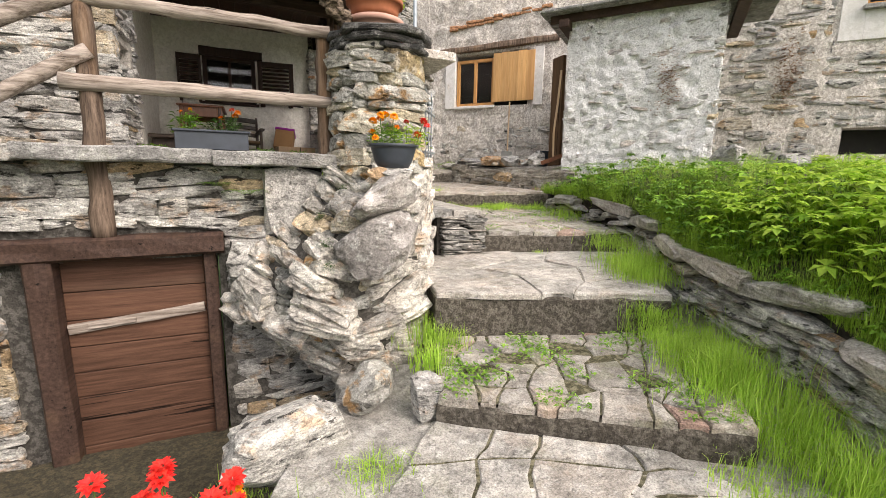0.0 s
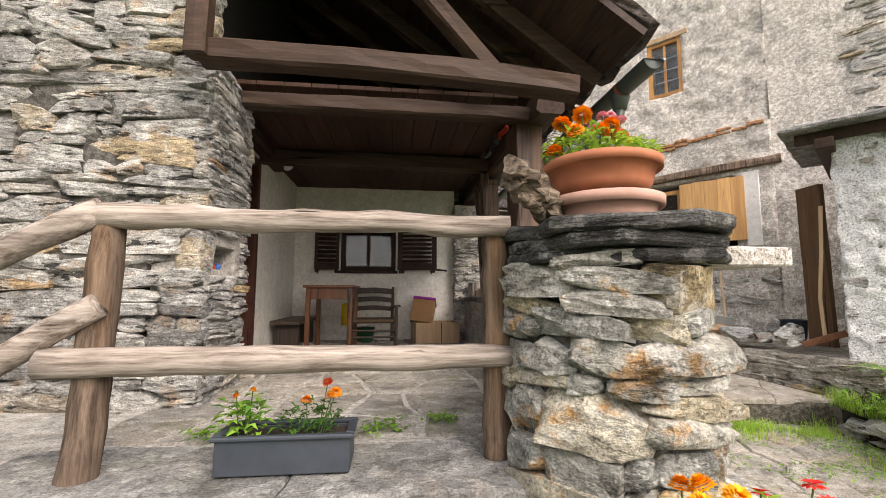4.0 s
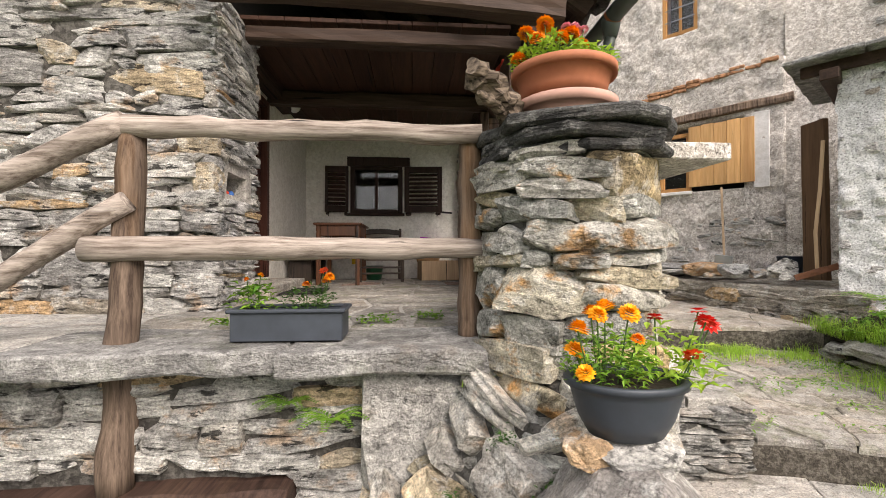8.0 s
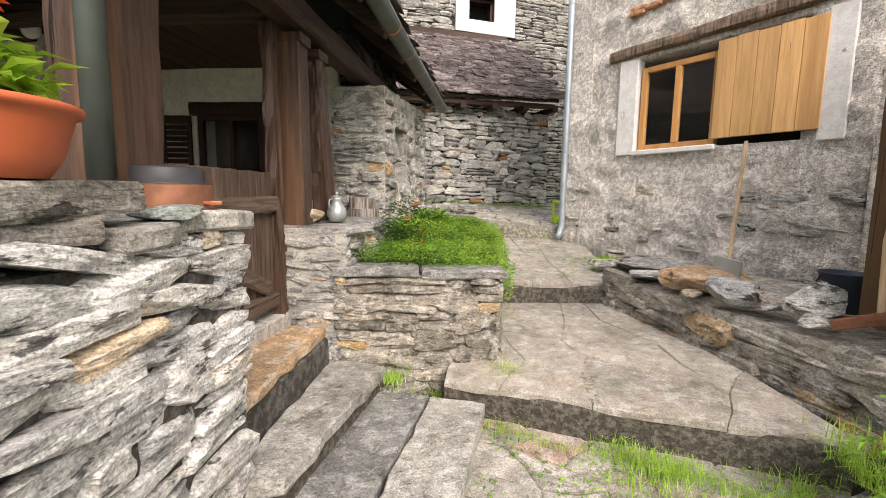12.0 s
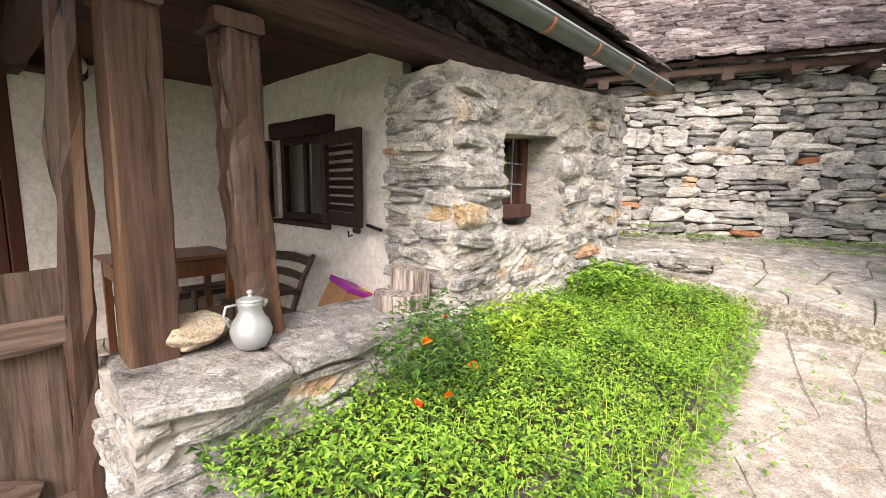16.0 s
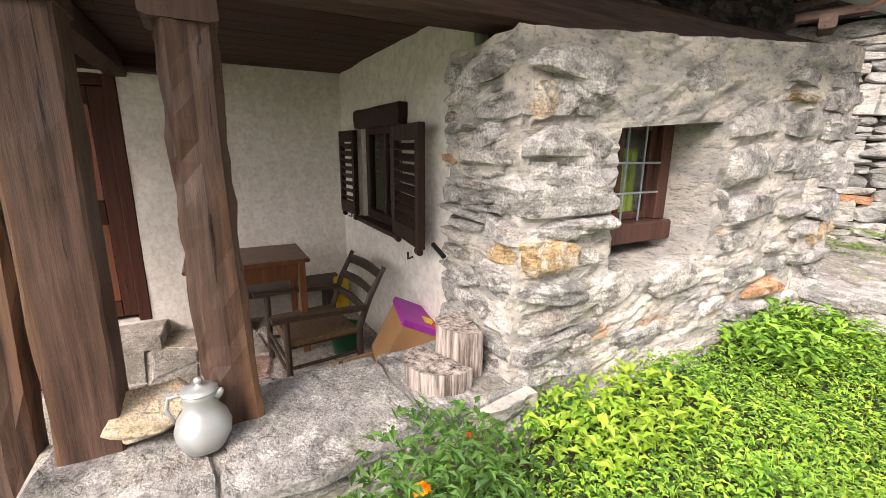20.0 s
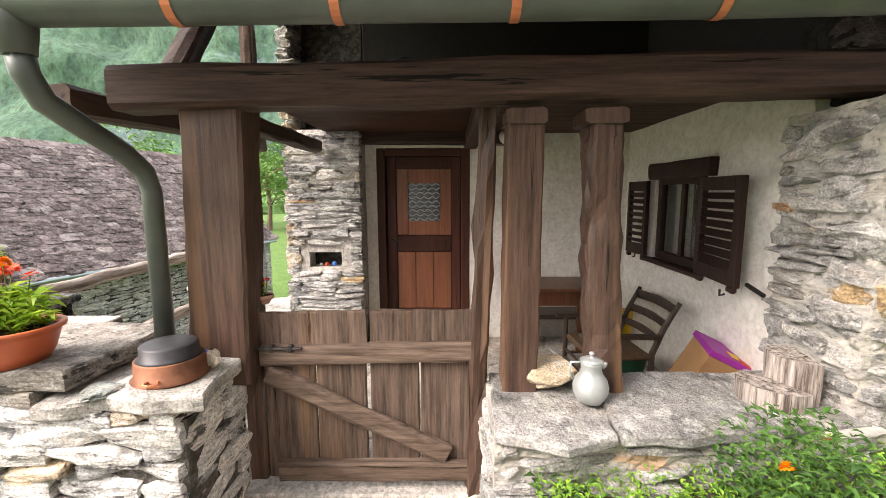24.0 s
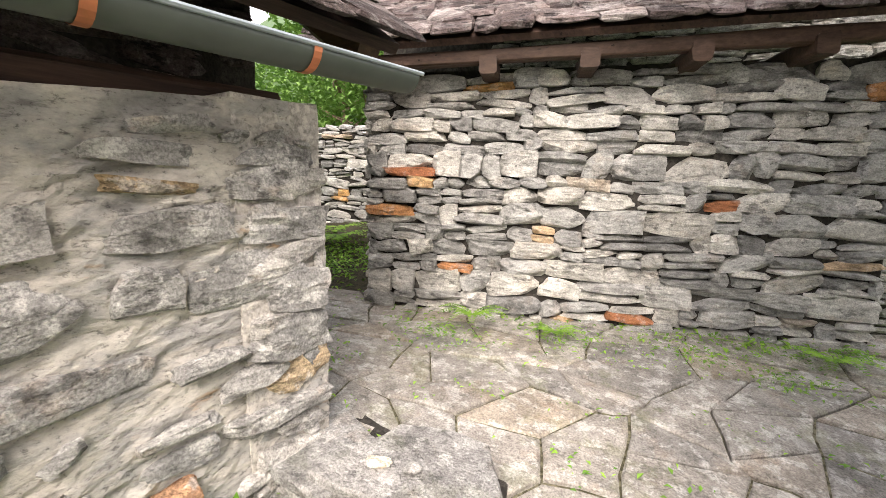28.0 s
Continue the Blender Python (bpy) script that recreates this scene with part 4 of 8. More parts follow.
M_CEIL = wood_mat("ceiling_board", (0.03, 0.014, 0.009), (0.075, 0.036, 0.023), "y", 0.6)
M_TERRA = plain_mat("terracotta", (0.42, 0.15, 0.075), 0.75, 0, 0.25, 9, 0.15)
M_BRICK = plain_mat("orange_brick", (0.48, 0.25, 0.13), 0.9, 0, 0.8, 22, 0.9)
M_TERRA_PALE = plain_mat("pale_terracotta", (0.5, 0.29, 0.23), 0.8, 0, 0.2, 9, 0.15)
M_TERRA_RED = plain_mat("orange_plastic_pot", (0.5, 0.115, 0.045), 0.45, 0, 0.1, 5, 0.05)
M_PLASTIC = plain_mat("grey_plastic", (0.042, 0.05, 0.063), 0.45, 0, 0.2, 14, 0.08)
M_PEWTER = plain_mat("dull_pewter", (0.42, 0.45, 0.45), 0.42, 0.55, 0.15, 8, 0.05)
M_SOIL = plain_mat("potting_soil", (0.035, 0.025, 0.018), 0.95, 0, 0.5, 60, 0.8)
M_PAN = plain_mat("rusty_pan", (0.2, 0.085, 0.045), 0.6, 0.5, 0.4, 14, 0.2)
M_PANLID = plain_mat("black_pan_top", (0.045, 0.045, 0.048), 0.5, 0.4, 0.3, 14, 0.1)
M_TEAL = plain_mat("teal_paint", (0.06, 0.3, 0.34), 0.6, 0, 0.25, 9, 0.1)
M_LAMP = plain_mat("opal_glass", (0.8, 0.8, 0.77), 0.3, 0, 0.03, 5, 0.0)
M_CURTAIN = plain_mat("lime_curtain", (0.32, 0.5, 0.02), 0.8, 0, 0.3, 20, 0.1)
M_PURPLE = plain_mat("purple_card", (0.32, 0.03, 0.3), 0.5, 0, 0.15, 8, 0.0)
M_YELLOW = plain_mat("yellow_card", (0.75, 0.5, 0.03), 0.5, 0, 0.1, 8, 0.0)
M_RED = plain_mat("red_card", (0.6, 0.06, 0.03), 0.5, 0, 0.1, 8, 0.0)
M_CARD = plain_mat("brown_cardboard", (0.36, 0.2, 0.09), 0.85, 0, 0.1, 8, 0.05)
M_GREENPL = plain_mat("green_plastic", (0.02, 0.14, 0.06), 0.4, 0, 0.1, 8, 0.0)
M_NAVY = plain_mat("navy_bucket_plastic", (0.03, 0.04, 0.06), 0.45, 0, 0.2, 8, 0.05)
M_LIMEPL = plain_mat("lime_plastic", (0.45, 0.65, 0.04), 0.5, 0, 0.1, 8, 0.0)
M_BLUE = plain_mat("blue_paint", (0.05, 0.16, 0.5), 0.5, 0, 0.1, 8, 0.0)
M_RUSH = plain_mat("woven_rush", (0.12, 0.075, 0.04), 0.85, 0, 0.4, 70, 0.5)
# near-black paint that stands in for the shade of rooms and loft
M_ROOM_SHADE = plain_mat("room_shade_paint", (0.03, 0.028, 0.026), 0.9)
M_WHITEROCK = stone_mat("cream_stone", [(0, (0.62, 0.54, 0.42)), (0.5, (0.68, 0.61, 0.5)), (1, (0.62, 0.49, 0.31))], 0.5, 0, 2, torn=0.15, rust=0.6, flaky=0.35)
M_GREENROCK = stone_mat("grey_green_stone", [(0, (0.24, 0.27, 0.25)), (1, (0.3, 0.33, 0.31))], 0.3, 0, 2)


def glass_mat(name, tint=(0.9, 0.93, 0.92)):
    m, nt, b = node_mat(name, 0.03)
    b.inputs["Base Color"].default_value = (*tint, 1)
    b.inputs["Transmission Weight"].default_value = 1.0
    b.inputs["IOR"].default_value = 1.45
    return m


M_GLASS = glass_mat("window_glass")


def pane(name, piece, parent):
    ob = part(name, piece, M_GLASS, parent, "clear window glass")
    ob.visible_shadow = False
    return ob


# ---- log railing of the loggia ----
rail = thing("log_railing", "weathered round-log railing along the loggia front", "railing")
part("post", log((-1.08, 3.6, 1.14), (-1.095, 3.735, 2.73), 0.072, 0.058, 1), M_LOG_Z, rail, "reddish bark-stripped post", True)
part("post", log((0.48, 3.71, 1.75), (0.478, 3.71, 2.72), 0.062, 0.055, 2), M_LOG_Z, rail, "", True)
part("top_rail", log((-1.19, 3.71, 2.752), (0.53, 3.65, 2.73), 0.05, 0.045, 3, 16), M_LOG, rail, "", True)
part("lower_rail", log((-1.23, 3.63, 2.19), (0.6, 3.65, 2.19), 0.058, 0.046, 4, 16), M_LOG, rail, "", True)
part("stair_rail", log((-1.11, 3.7, 2.77), (-2.75, 3.6, 1.9), 0.052, 0.06, 5, 14), M_LOG, rail, "", True)
part("stair_rail", log((-1.06, 3.64, 2.4), (-2.75, 3.52, 1.25), 0.048, 0.055, 6, 14), M_LOG, rail, "", True)
part("post", log((-2.72, 3.55, 0.08), (-2.72, 3.57, 2.0), 0.065, 0.055, 7), M_LOG_Z, rail, "", True)

# ---- cellar door ----
cdoor = thing("door_1", "dark weathered plank cellar door with a wooden bar", "door", kind="structure")
part("lintel", beam((-1.78, 3.62, 1.06), (-0.33, 3.62, 1.08), 0.24, 0.155, 0.008, 14, 11), M_BEAM, cdoor)
part("jamb", beam((-1.44, 3.62, -0.75), (-1.46, 3.62, 0.99), 0.16, 0.2, 0.006, 10, 12), M_BEAM, cdoor)
part("jamb", beam((-0.44, 3.66, -0.75), (-0.44, 3.66, 1.0), 0.09, 0.16, 0.006, 10, 13), M_BEAM, cdoor)
for z0, z1 in ((-0.7, -0.46), (-0.455, -0.25), (-0.245, -0.06), (-0.055, 0.13), (0.135, 0.33), (0.335, 0.53), (0.535, 0.74), (0.745, 0.985)):
    part("plank", box(-1.375, 3.66, z0, -0.485, 3.695, z1, 0.006), M_CELLAR, cdoor)
part("crossbar", beam((-1.36, 3.64, 0.475), (-0.5, 3.64, 0.56), 0.03, 0.07, 0.004, 8, 14), M_LOG, cdoor)
part("latch", beam((-1.24, 3.615, 0.49), (-0.95, 3.615, 0.515), 0.022, 0.035, 0.003, 6, 15), M_LOG, cdoor)

# ---- loggia timber frame ----
frame_t = thing("timber_frame", "dark hewn timber frame of the loggia", "frame")
part("post", beam((1.08, 5.16, 2.4), (1.08, 5.2, 3.79), 0.22, 0.3, 0.006, 12, 21, 0.06), M_POST, frame_t, "thick split dark post")
part("post", beam((1.1, 6.46, 1.66), (1.03, 6.53, 3.78), 0.085, 0.085, 0.014, 18, 22), M_POST, frame_t)
part("post", beam((1.14, 6.68, 2.36), (1.12, 6.69, 3.70), 0.18, 0.17, 0.004, 14, 23, 0.05), M_POST, frame_t)
part("post", join(beam((1.2, 7.1, 2.36), (1.12, 7.07, 3.68), 0.17, 0.155, 0.012, 20, 24, 0.14, 0.012), beam((1.16, 7.03, 2.8), (1.11, 7.02, 3.66), 0.13, 0.07, 0.014, 14, 26, 0.16)), M_POST, frame_t, "gnarled dark post")
for y, w, x in ((6.69, 0.185, 1.12), (7.055, 0.2, 1.11)):
    part("capital", beam((x - 0.11, y, 3.715), (x + 0.11, y, 3.715), w, 0.07, 0.004, 6, 31), M_POST, frame_t)
part("wall_plate", beam((1.16, 4.78, 3.85), (1.17, 10.7, 3.93), 0.2, 0.19, 0.008, 30, 25), M_BEAM, frame_t)
part("tie_beam", beam((-1.1, 4.42, 3.85), (1.22, 4.5, 3.80), 0.15, 0.14, 0.008, 14, 27, 0.12, 0.03), M_BEAM_X, frame_t)
part("tie_beam", beam((-1.05, 5.0, 3.83), (1.05, 5.0, 3.82), 0.13, 0.11, 0.008, 14, 28), M_BEAM_X, frame_t)
part("tie_beam", beam((-1.4, 6.55, 3.9), (1.1, 6.55, 3.88), 0.14, 0.15, 0.008, 14, 29), M_BEAM_X, frame_t)
part("door_head", beam((-1.32, 5.4, 3.95), (-1.32, 6.98, 3.93), 0.16, 0.15, 0.006, 12, 30), M_BEAM, frame_t)
for k, y in enumerate((4.95, 5.35, 6.1, 6.9, 7.7, 8.5, 9.3, 10.1, 10.9)):
    part("rafter", beam((1.6, y, 4.09 + (y - 4.4) * .014), (-2.4, y, 6.95), 0.12, 0.14, 0.008, 12, 40 + k), M_BEAM_X, frame_t)
part("strut", beam((-0.9, 4.45, 5.6), (0.75, 4.75, 3.98), 0.13, 0.13, 0.01, 10, 55), M_BEAM_X, frame_t)
part("strut", beam((-1.1, 4.36, 3.8), (-1.1, 4.36, 6.2), 0.12, 0.12, 0.008, 10, 56), M_BEAM_X, frame_t)

ceiling = solid("ceiling", join(*[box(-1.4 + 0.2 * i, 5.06, 3.985, -1.403 + 0.2 * (i + 1), 8.25, 4.02, 0.004) for i in range(12)]), M_CEIL, "dark brown boarded loggia ceiling", "ceiling", kind="structure")
# loft shade is painted: near-black blocks fill the space under the roof
loft_wall = solid("wall_loft", join(box(-5.4, 5.42, 3.9, -1.42, 10.8, 6.9, 0.01), box(-1.42, 8.36, 4.02, 0.98, 8.5, 5.2, 0.01)), M_ROOM_SHADE, "loft wall under the roof, its shade put into a near-black colour", "wall", kind="structure")

# things kept on the plate under the eave
for k, (y, l, hgt, mat, title, lab) in enumerate(((5.75, 0.3, 0.05, M_RED, "folded_cloth", "faded red folded cloth stored under the eave"), (6.15, 0.25, 0.07, M_PANLID, "sack", "black plastic sack stored under the eave"), (6.45, 0.3, 0.04, M_PEWTER, "metal_sheet", "grey metal sheet stored under the eave"), (6.62, 0.16, 0.05, M_CARD, "paper_roll", "brown paper roll stored under the eave"))):
    solid(title, tube([(1.05, y - l / 2, 3.945 + hgt / 2), (1.07, y - l / 6, 3.955 + hgt / 2), (1.04, y + l / 6, 3.95 + hgt / 2), (1.06, y + l / 2, 3.945 + hgt / 2)], [hgt * .4, hgt * .55, hgt * .5, hgt * .35], 9, 0.3, k), mat, lab, title.split("_")[-1], smooth=True)

# ---- gate ----
gate = thing("wooden_gate", "old weathered plank gate of the loggia, closed", "gate")
rnd = random.Random(4)
ys = [5.33, 5.62, 5.885, 5.9, 6.17, 6.445]
for a, b in ((5.33, 5.61), (5.615, 5.885), (5.905, 6.17), (6.175, 6.445)):
    part("board", box(1.035, a, 1.8, 1.065, b - 0.003, 2.50, 0.006), M_GATE, gate)
part("top_board", beam((1.05, 5.32, 2.645), (1.05, 5.89, 2.66), 0.034, 0.19, 0.004, 8, 61, 0.06), M_GATE, gate)
part("top_board", beam((1.05, 5.91, 2.66), (1.05, 6.45, 2.665), 0.034, 0.185, 0.004, 8, 62, 0.06), M_GATE, gate, "board with orange stains")
part("rail", beam((1.085, 5.33, 2.515), (1.085, 6.445, 2.545), 0.045, 0.105, 0.006, 14, 63), M_GATE_Y, gate)
part("rail", beam((1.085, 5.4, 1.86), (1.085, 6.44, 1.87), 0.05, 0.11, 0.006, 14, 64), M_GATE_Y, gate)
part("brace", beam((1.088, 5.36, 2.42), (1.088, 6.32, 1.96), 0.045, 0.105, 0.006, 14, 65, 0.16), M_GATE_Y, gate)
bolt = part("bolt", tube(line((1.115, 5.2, 2.56), (1.115, 5.56, 2.565), 3), 0.009, 8), M_IRON, gate)
for y in (5.29, 5.4, 5.5):
    part("bracket", box(1.095, y - .012, 2.545, 1.125, y + .012, 2.585, 0.004), M_IRON, bolt)
gpost = part("gate_stop", beam((1.04, 5.275, 1.8), (1.04, 5.275, 2.77), 0.09, 0.1, 0.008, 8, 66), M_POST, gate)

# ---- gutter and downpipes ----
gutter = thing("gutter", "green-grey half-round eaves gutter with copper straps", "gutter")


def gutter_z(y):
    return 3.985 + max(0.0, y - 7.5) * 0.028


def channel(y0, y1, r):
    verts, faces, n, k = [], [], 12, 14
    for i in range(k + 1):
        y = y0 + (y1 - y0) * i / k
        for j in range(n + 1):
            a = math.pi + math.pi * j / n
            for rr in (r, r - 0.005):
                verts.append((1.74 + rr * math.cos(a), y, gutter_z(y) + 0.02 + rr * math.sin(a)))
    w = 2 * (n + 1)
    for i in range(k):
        for j in range(n):
            a = i * w + 2 * j
            faces += [(a, a + 2, a + w + 2, a + w), (a + 1, a + w + 1, a + w + 3, a + 3)]
        faces += [(i * w, i * w + w, i * w + w + 1, i * w + 1), (i * w + 2 * n, i * w + 2 * n + 1, i * w + w + 2 * n + 1, i * w + w + 2 * n)]
    for i in (0, k):
        for j in range(n):
            a = i * w + 2 * j
            faces.append((a, a + 1, a + 3, a + 2))
        faces.append(tuple(i * w + 2 * j for j in range(n + 1)))
    return verts, faces


part("channel", channel(4.42, 11.0, 0.075), M_GUTTER, gutter, "", True)
part("bead", tube([(1.815, 4.42 + i * .66, gutter_z(4.42 + i * .66) + 0.022) for i in range(11)], 0.009, 8), M_GALV, gutter)
for y in (4.8, 5.43, 5.97, 6.55, 7.21, 7.88, 8.56, 9.2, 9.87, 10.47):
    z = gutter_z(y) + 0.02
    pts = [(1.74 + 0.079 * math.cos(math.pi + math.pi * j / 12), z + 0.079 * math.sin(math.pi + math.pi * j / 12)) for j in range(13)]
    verts = [(x, y + s, zz) for x, zz in pts for s in (-.016, .016)] + [(1.74 + (x - 1.74) * .985, y + s, z + (zz - z) * .985) for x, zz in pts for s in (-.016, .016)]
    faces = [(2 * j, 2 * j + 1, 2 * j + 3, 2 * j + 2) for j in range(12)]
    part("strap", (verts, faces), M_COPPER, gutter)
pipe = thing("downpipe", "green-grey rain downpipe standing on the wall cap", "pipe")
part("outlet", tube([(1.74, 4.86, 4.0), (1.74, 4.86, 3.93), (1.735, 4.865, 3.84)], [0.075, 0.07, 0.05], 14), M_GUTTER, pipe, "", True)
part("pipe", tube([(1.735, 4.865, 3.86), (1.725, 4.87, 3.78), (1.68, 4.88, 3.7), (1.55, 4.9, 3.63), (1.38, 4.92, 3.55), (1.28, 4.935, 3.47), (1.25, 4.94, 3.38), (1.25, 4.94, 2.5)], 0.044, 14), M_GUTTER, pipe, "", True)
pipe_b = thing("downpipe", "pale galvanised downpipe on the rendered house corner", "pipe")
PB = H2O + H2A * 0.06 + H2N * 0.09
part("pipe", tube([PB + Z * 7.8, PB + Z * 3.0, PB + Z * 1.0, PB + Z * 0.88 + H2N * 0.04, PB + Z * 0.82 + H2N * 0.1], 0.048, 12), M_GALV, pipe_b, "", True)
for z in (2.1, 4.2, 6.4):
    part("clip", tube([PB + Z * z, PB + Z * (z + .04)], 0.054, 12), M_GALV, pipe_b)

# ---- house door in the loggia ----
door = thing("door_2", "red-brown panelled house door with a grilled pane, closed", "door", kind="structure")
for a, b in ((5.54, 5.63), (6.45, 6.54)):
    part("jamb", box(-1.47, a, 1.9, -1.39, b, 3.84, 0.008), M_DOORDARK, door)
part("head", box(-1.47, 5.63, 3.76, -1.39, 6.45, 3.84, 0.008), M_DOORDARK, door)
leaf = part("leaf", join(box(-1.5, 5.635, 1.94, -1.455, 5.74, 3.755, .005), box(-1.5, 6.345, 1.94, -1.455, 6.445, 3.755, .005), box(-1.5, 5.742, 1.94, -1.455, 6.343, 2.07, .005), box(-1.5, 5.742, 2.72, -1.455, 6.343, 2.9, .005), box(-1.5, 5.742, 3.63, -1.455, 6.343, 3.755, .005)), M_DOORDARK, door)
for a in (5.745, 5.945, 6.145):
    part("panel", box(-1.49, a, 2.075, -1.468, a + 0.197, 2.715, 0.004), M_REDDOOR, leaf)
part("panel", join(box(-1.49, 5.745, 2.905, -1.468, 5.87, 3.625, .004), box(-1.49, 6.22, 2.905, -1.468, 6.34, 3.625, .004), box(-1.49, 5.872, 2.905, -1.468, 6.218, 3.06, .004), box(-1.49, 5.872, 3.47, -1.468, 6.218, 3.625, .004)), M_REDDOOR, leaf)
pane("pane", box(-1.488, 5.872, 3.06, -1.48, 6.218, 3.47, .002), leaf)
grid = []
for i in range(9):
    z = 3.08 + i * 0.047
    grid.append(tube([(-1.462, 5.872 + 0.0433 * k, z + 0.014 * (1 if (k + i) % 2 else -1)) for k in range(9)], 0.0045, 6))
part("grille", join(*grid), M_PEWTER, leaf)
part("handle", tube([(-1.455, 5.69, 2.85), (-1.41, 5.69, 2.85), (-1.4, 5.7, 2.85), (-1.4, 5.79, 2.845)], 0.009, 8), M_IRON, leaf)
solid("doorstep", prism([(-1.42, 5.5), (-1.05, 5.48), (-1.02, 6.62), (-1.42, 6.66)], 1.77, 1.88, 0.02, 3), M_SLAB, "grey stone doorstep of the house door", "step")
# sheet in shade colour closes the view behind the door pane
solid("wall_behind_door", box(-1.9, 5.3, 1.7, -1.86, 6.8, 4.0), M_ROOM_SHADE, "near-black sheet painting the shade of the hall behind the door", "wall", kind="structure")

lamp = thing("globe_lamp", "white opal globe lamp on the door beam, unlit", "lamp", at=(-1.31, 6.9, 3.93))
gv = lathe([(0.002, -0.075), (0.03, -0.07), (0.058, -0.047), (0.073, -0.012), (0.073, 0.014), (0.056, 0.05), (0.03, 0.07), (0.002, 0.076)], 20)
part("globe", moved(gv, pose(0.09, 0, -0.0)), M_LAMP, lamp, "", True)
part("socket", moved(lathe([(0.035, 0), (0.035, 0.05)], 14), pose(-0.03, 0, 0, 0, 90, 0)), M_IRON, lamp)

# ---- shuttered window of the loggia ----
swin = thing("window_1", "small window with dark louvred shutters, open", "window", kind="structure")
part("window_lintel", beam((-0.78, 8.19, 3.545), (0.16, 8.19, 3.545), 0.07, 0.135, 0.004, 8, 71), M_SHUT, swin)
part("window_frame", join(box(-0.745, 8.24, 2.765, -0.68, 8.3, 3.495), box(-0.02, 8.24, 2.765, 0.045, 8.3, 3.495), box(-0.68, 8.24, 2.765, -0.02, 8.3, 2.83), box(-0.68, 8.24, 3.43, -0.02, 8.3, 3.495), box(-0.375, 8.25, 2.83, -0.325, 8.29, 3.43)), M_SHUT, swin)
pane("pane", box(-0.68, 8.275, 2.83, -0.02, 8.28, 3.43, .001), swin)
part("window_sill", box(-0.8, 8.15, 2.725, 0.08, 8.25, 2.763, 0.008), M_SHUT, swin)
for k, (hx, sgn, ang) in enumerate(((-0.76, -1, 4), (0.08, 1, -7))):
    sh = part("shutter", join(box(0, -0.02, 0, 0.07, 0.02, 0.69, .004), box(0.5, -0.02, 0, 0.57, 0.02, 0.69, .004), box(0.07, -0.02, 0.0, 0.5, 0.02, 0.1, .004), box(0.07, -0.02, 0.6, 0.5, 0.02, 0.69, .004), box(0.02, -0.018, -0.05, 0.1, 0.018, 0.0, .01), box(0.47, -0.018, -0.04, 0.55, 0.018, 0.0, .01)), M_SHUT, swin)
    sh.matrix_basis = pose(hx, 8.155, 2.775, 0, 0, (180 if sgn < 0 else 0) + ang) @ Matrix.Diagonal((0.6 if sgn < 0 else 1.0, 1, 1, 1))
    for i in range(8):
        ob = part("slat", moved(box(0.072, -0.03, -0.004, 0.498, 0.03, 0.004, .002), pose(0, 0, 0.13 + i * 0.062, 42, 0, 0)), M_SHUT, sh)
    part("catch", tube([(0.5, -0.03, -0.05), (0.5, -0.06, -0.06), (0.5, -0.06, -0.02)], 0.007, 6), M_IRON, sh)
part("bar", tube([(0.6, 8.18, 2.79), (0.8, 8.14, 2.77)], 0.014, 8), M_IRON, swin)
# interior shade painted as a near-black sheet behind the panes
solid("room_dark", box(-1.2, 8.6, 2.3, 0.5, 8.64, 3.8), M_ROOM_SHADE, "near-black sheet painting the room's shade behind the shuttered window", "wall", kind="structure")

# ---- small barred window of the house ----
hwin = thing("window_2", "small brown house window with iron bars and a lime curtain", "window", kind="structure")
part("window_frame", join(box(1.10, 8.61, 2.95, 1.19, 8.72, 3.57), box(1.10, 9.29, 2.95, 1.19, 9.39, 3.57), box(1.10, 8.72, 3.48, 1.19, 9.29, 3.57)), M_WINFRAME, hwin)
part("window_sill", box(1.08, 8.6, 2.84, 1.24, 9.4, 2.95, 0.01), M_WINFRAME, hwin)
sash = part("sash", join(box(1.115, 8.722, 2.952, 1.15, 8.765, 3.478), box(1.115, 9.245, 2.952, 1.15, 9.288, 3.478), box(1.115, 8.765, 2.952, 1.15, 9.245, 2.995), box(1.115, 8.765, 3.435, 1.15, 9.245, 3.478)), M_WINFRAME, hwin)
part("mullion", box(1.116, 9.0, 2.995, 1.149, 9.035, 3.435), M_WINFRAME, sash)
pane("pane", box(1.13, 8.765, 2.995, 1.136, 9.0, 3.435, .001), sash)
pane("pane", box(1.13, 9.035, 2.995, 1.136, 9.245, 3.435, .001), sash)
for z in (3.105, 3.265):
    part("bar", tube(line((1.182, 8.71, z), (1.182, 9.3, z), 2), 0.006, 8), M_GALV, hwin)
for y in (8.88, 9.02, 9.16):
    part("bar", tube(line((1.178, y, 2.95), (1.178, y, 3.48), 2), 0.0055, 8), M_GALV, hwin)
solid("curtain", sheet(lambda u, v: Vector((1.05 + 0.015 * math.sin(u * 22), 9.09 + u * 0.17, 2.96 + v * 0.38)), 24, 6), M_CURTAIN, "lime green curtain inside the small window", "curtain", smooth=True)
# three near-black sheets paint the shade inside the barred window
solid("room_dark", join(box(0.75, 8.5, 2.7, 0.79, 9.6, 3.7), box(0.79, 8.5, 2.7, 0.95, 8.54, 3.7), box(0.79, 9.56, 2.7, 0.95, 9.6, 3.7)), M_ROOM_SHADE, "near-black sheets painting the room's shade behind the small window", "wall", kind="structure")

# ---- window of the rendered house ----
def on_house(piece, u, z, out=0.0):
    """x along the wall, y outwards negative, z up."""
    m = Matrix((H2A, -H2N, Z)).transposed().to_4x4()
    return moved(piece, Matrix.Translation(H2O + H2A * u + Z * (z - 1.2) + H2N * out) @ m)


w2 = thing("window_3", "pine casement window with a closed board shutter", "window", kind="structure")
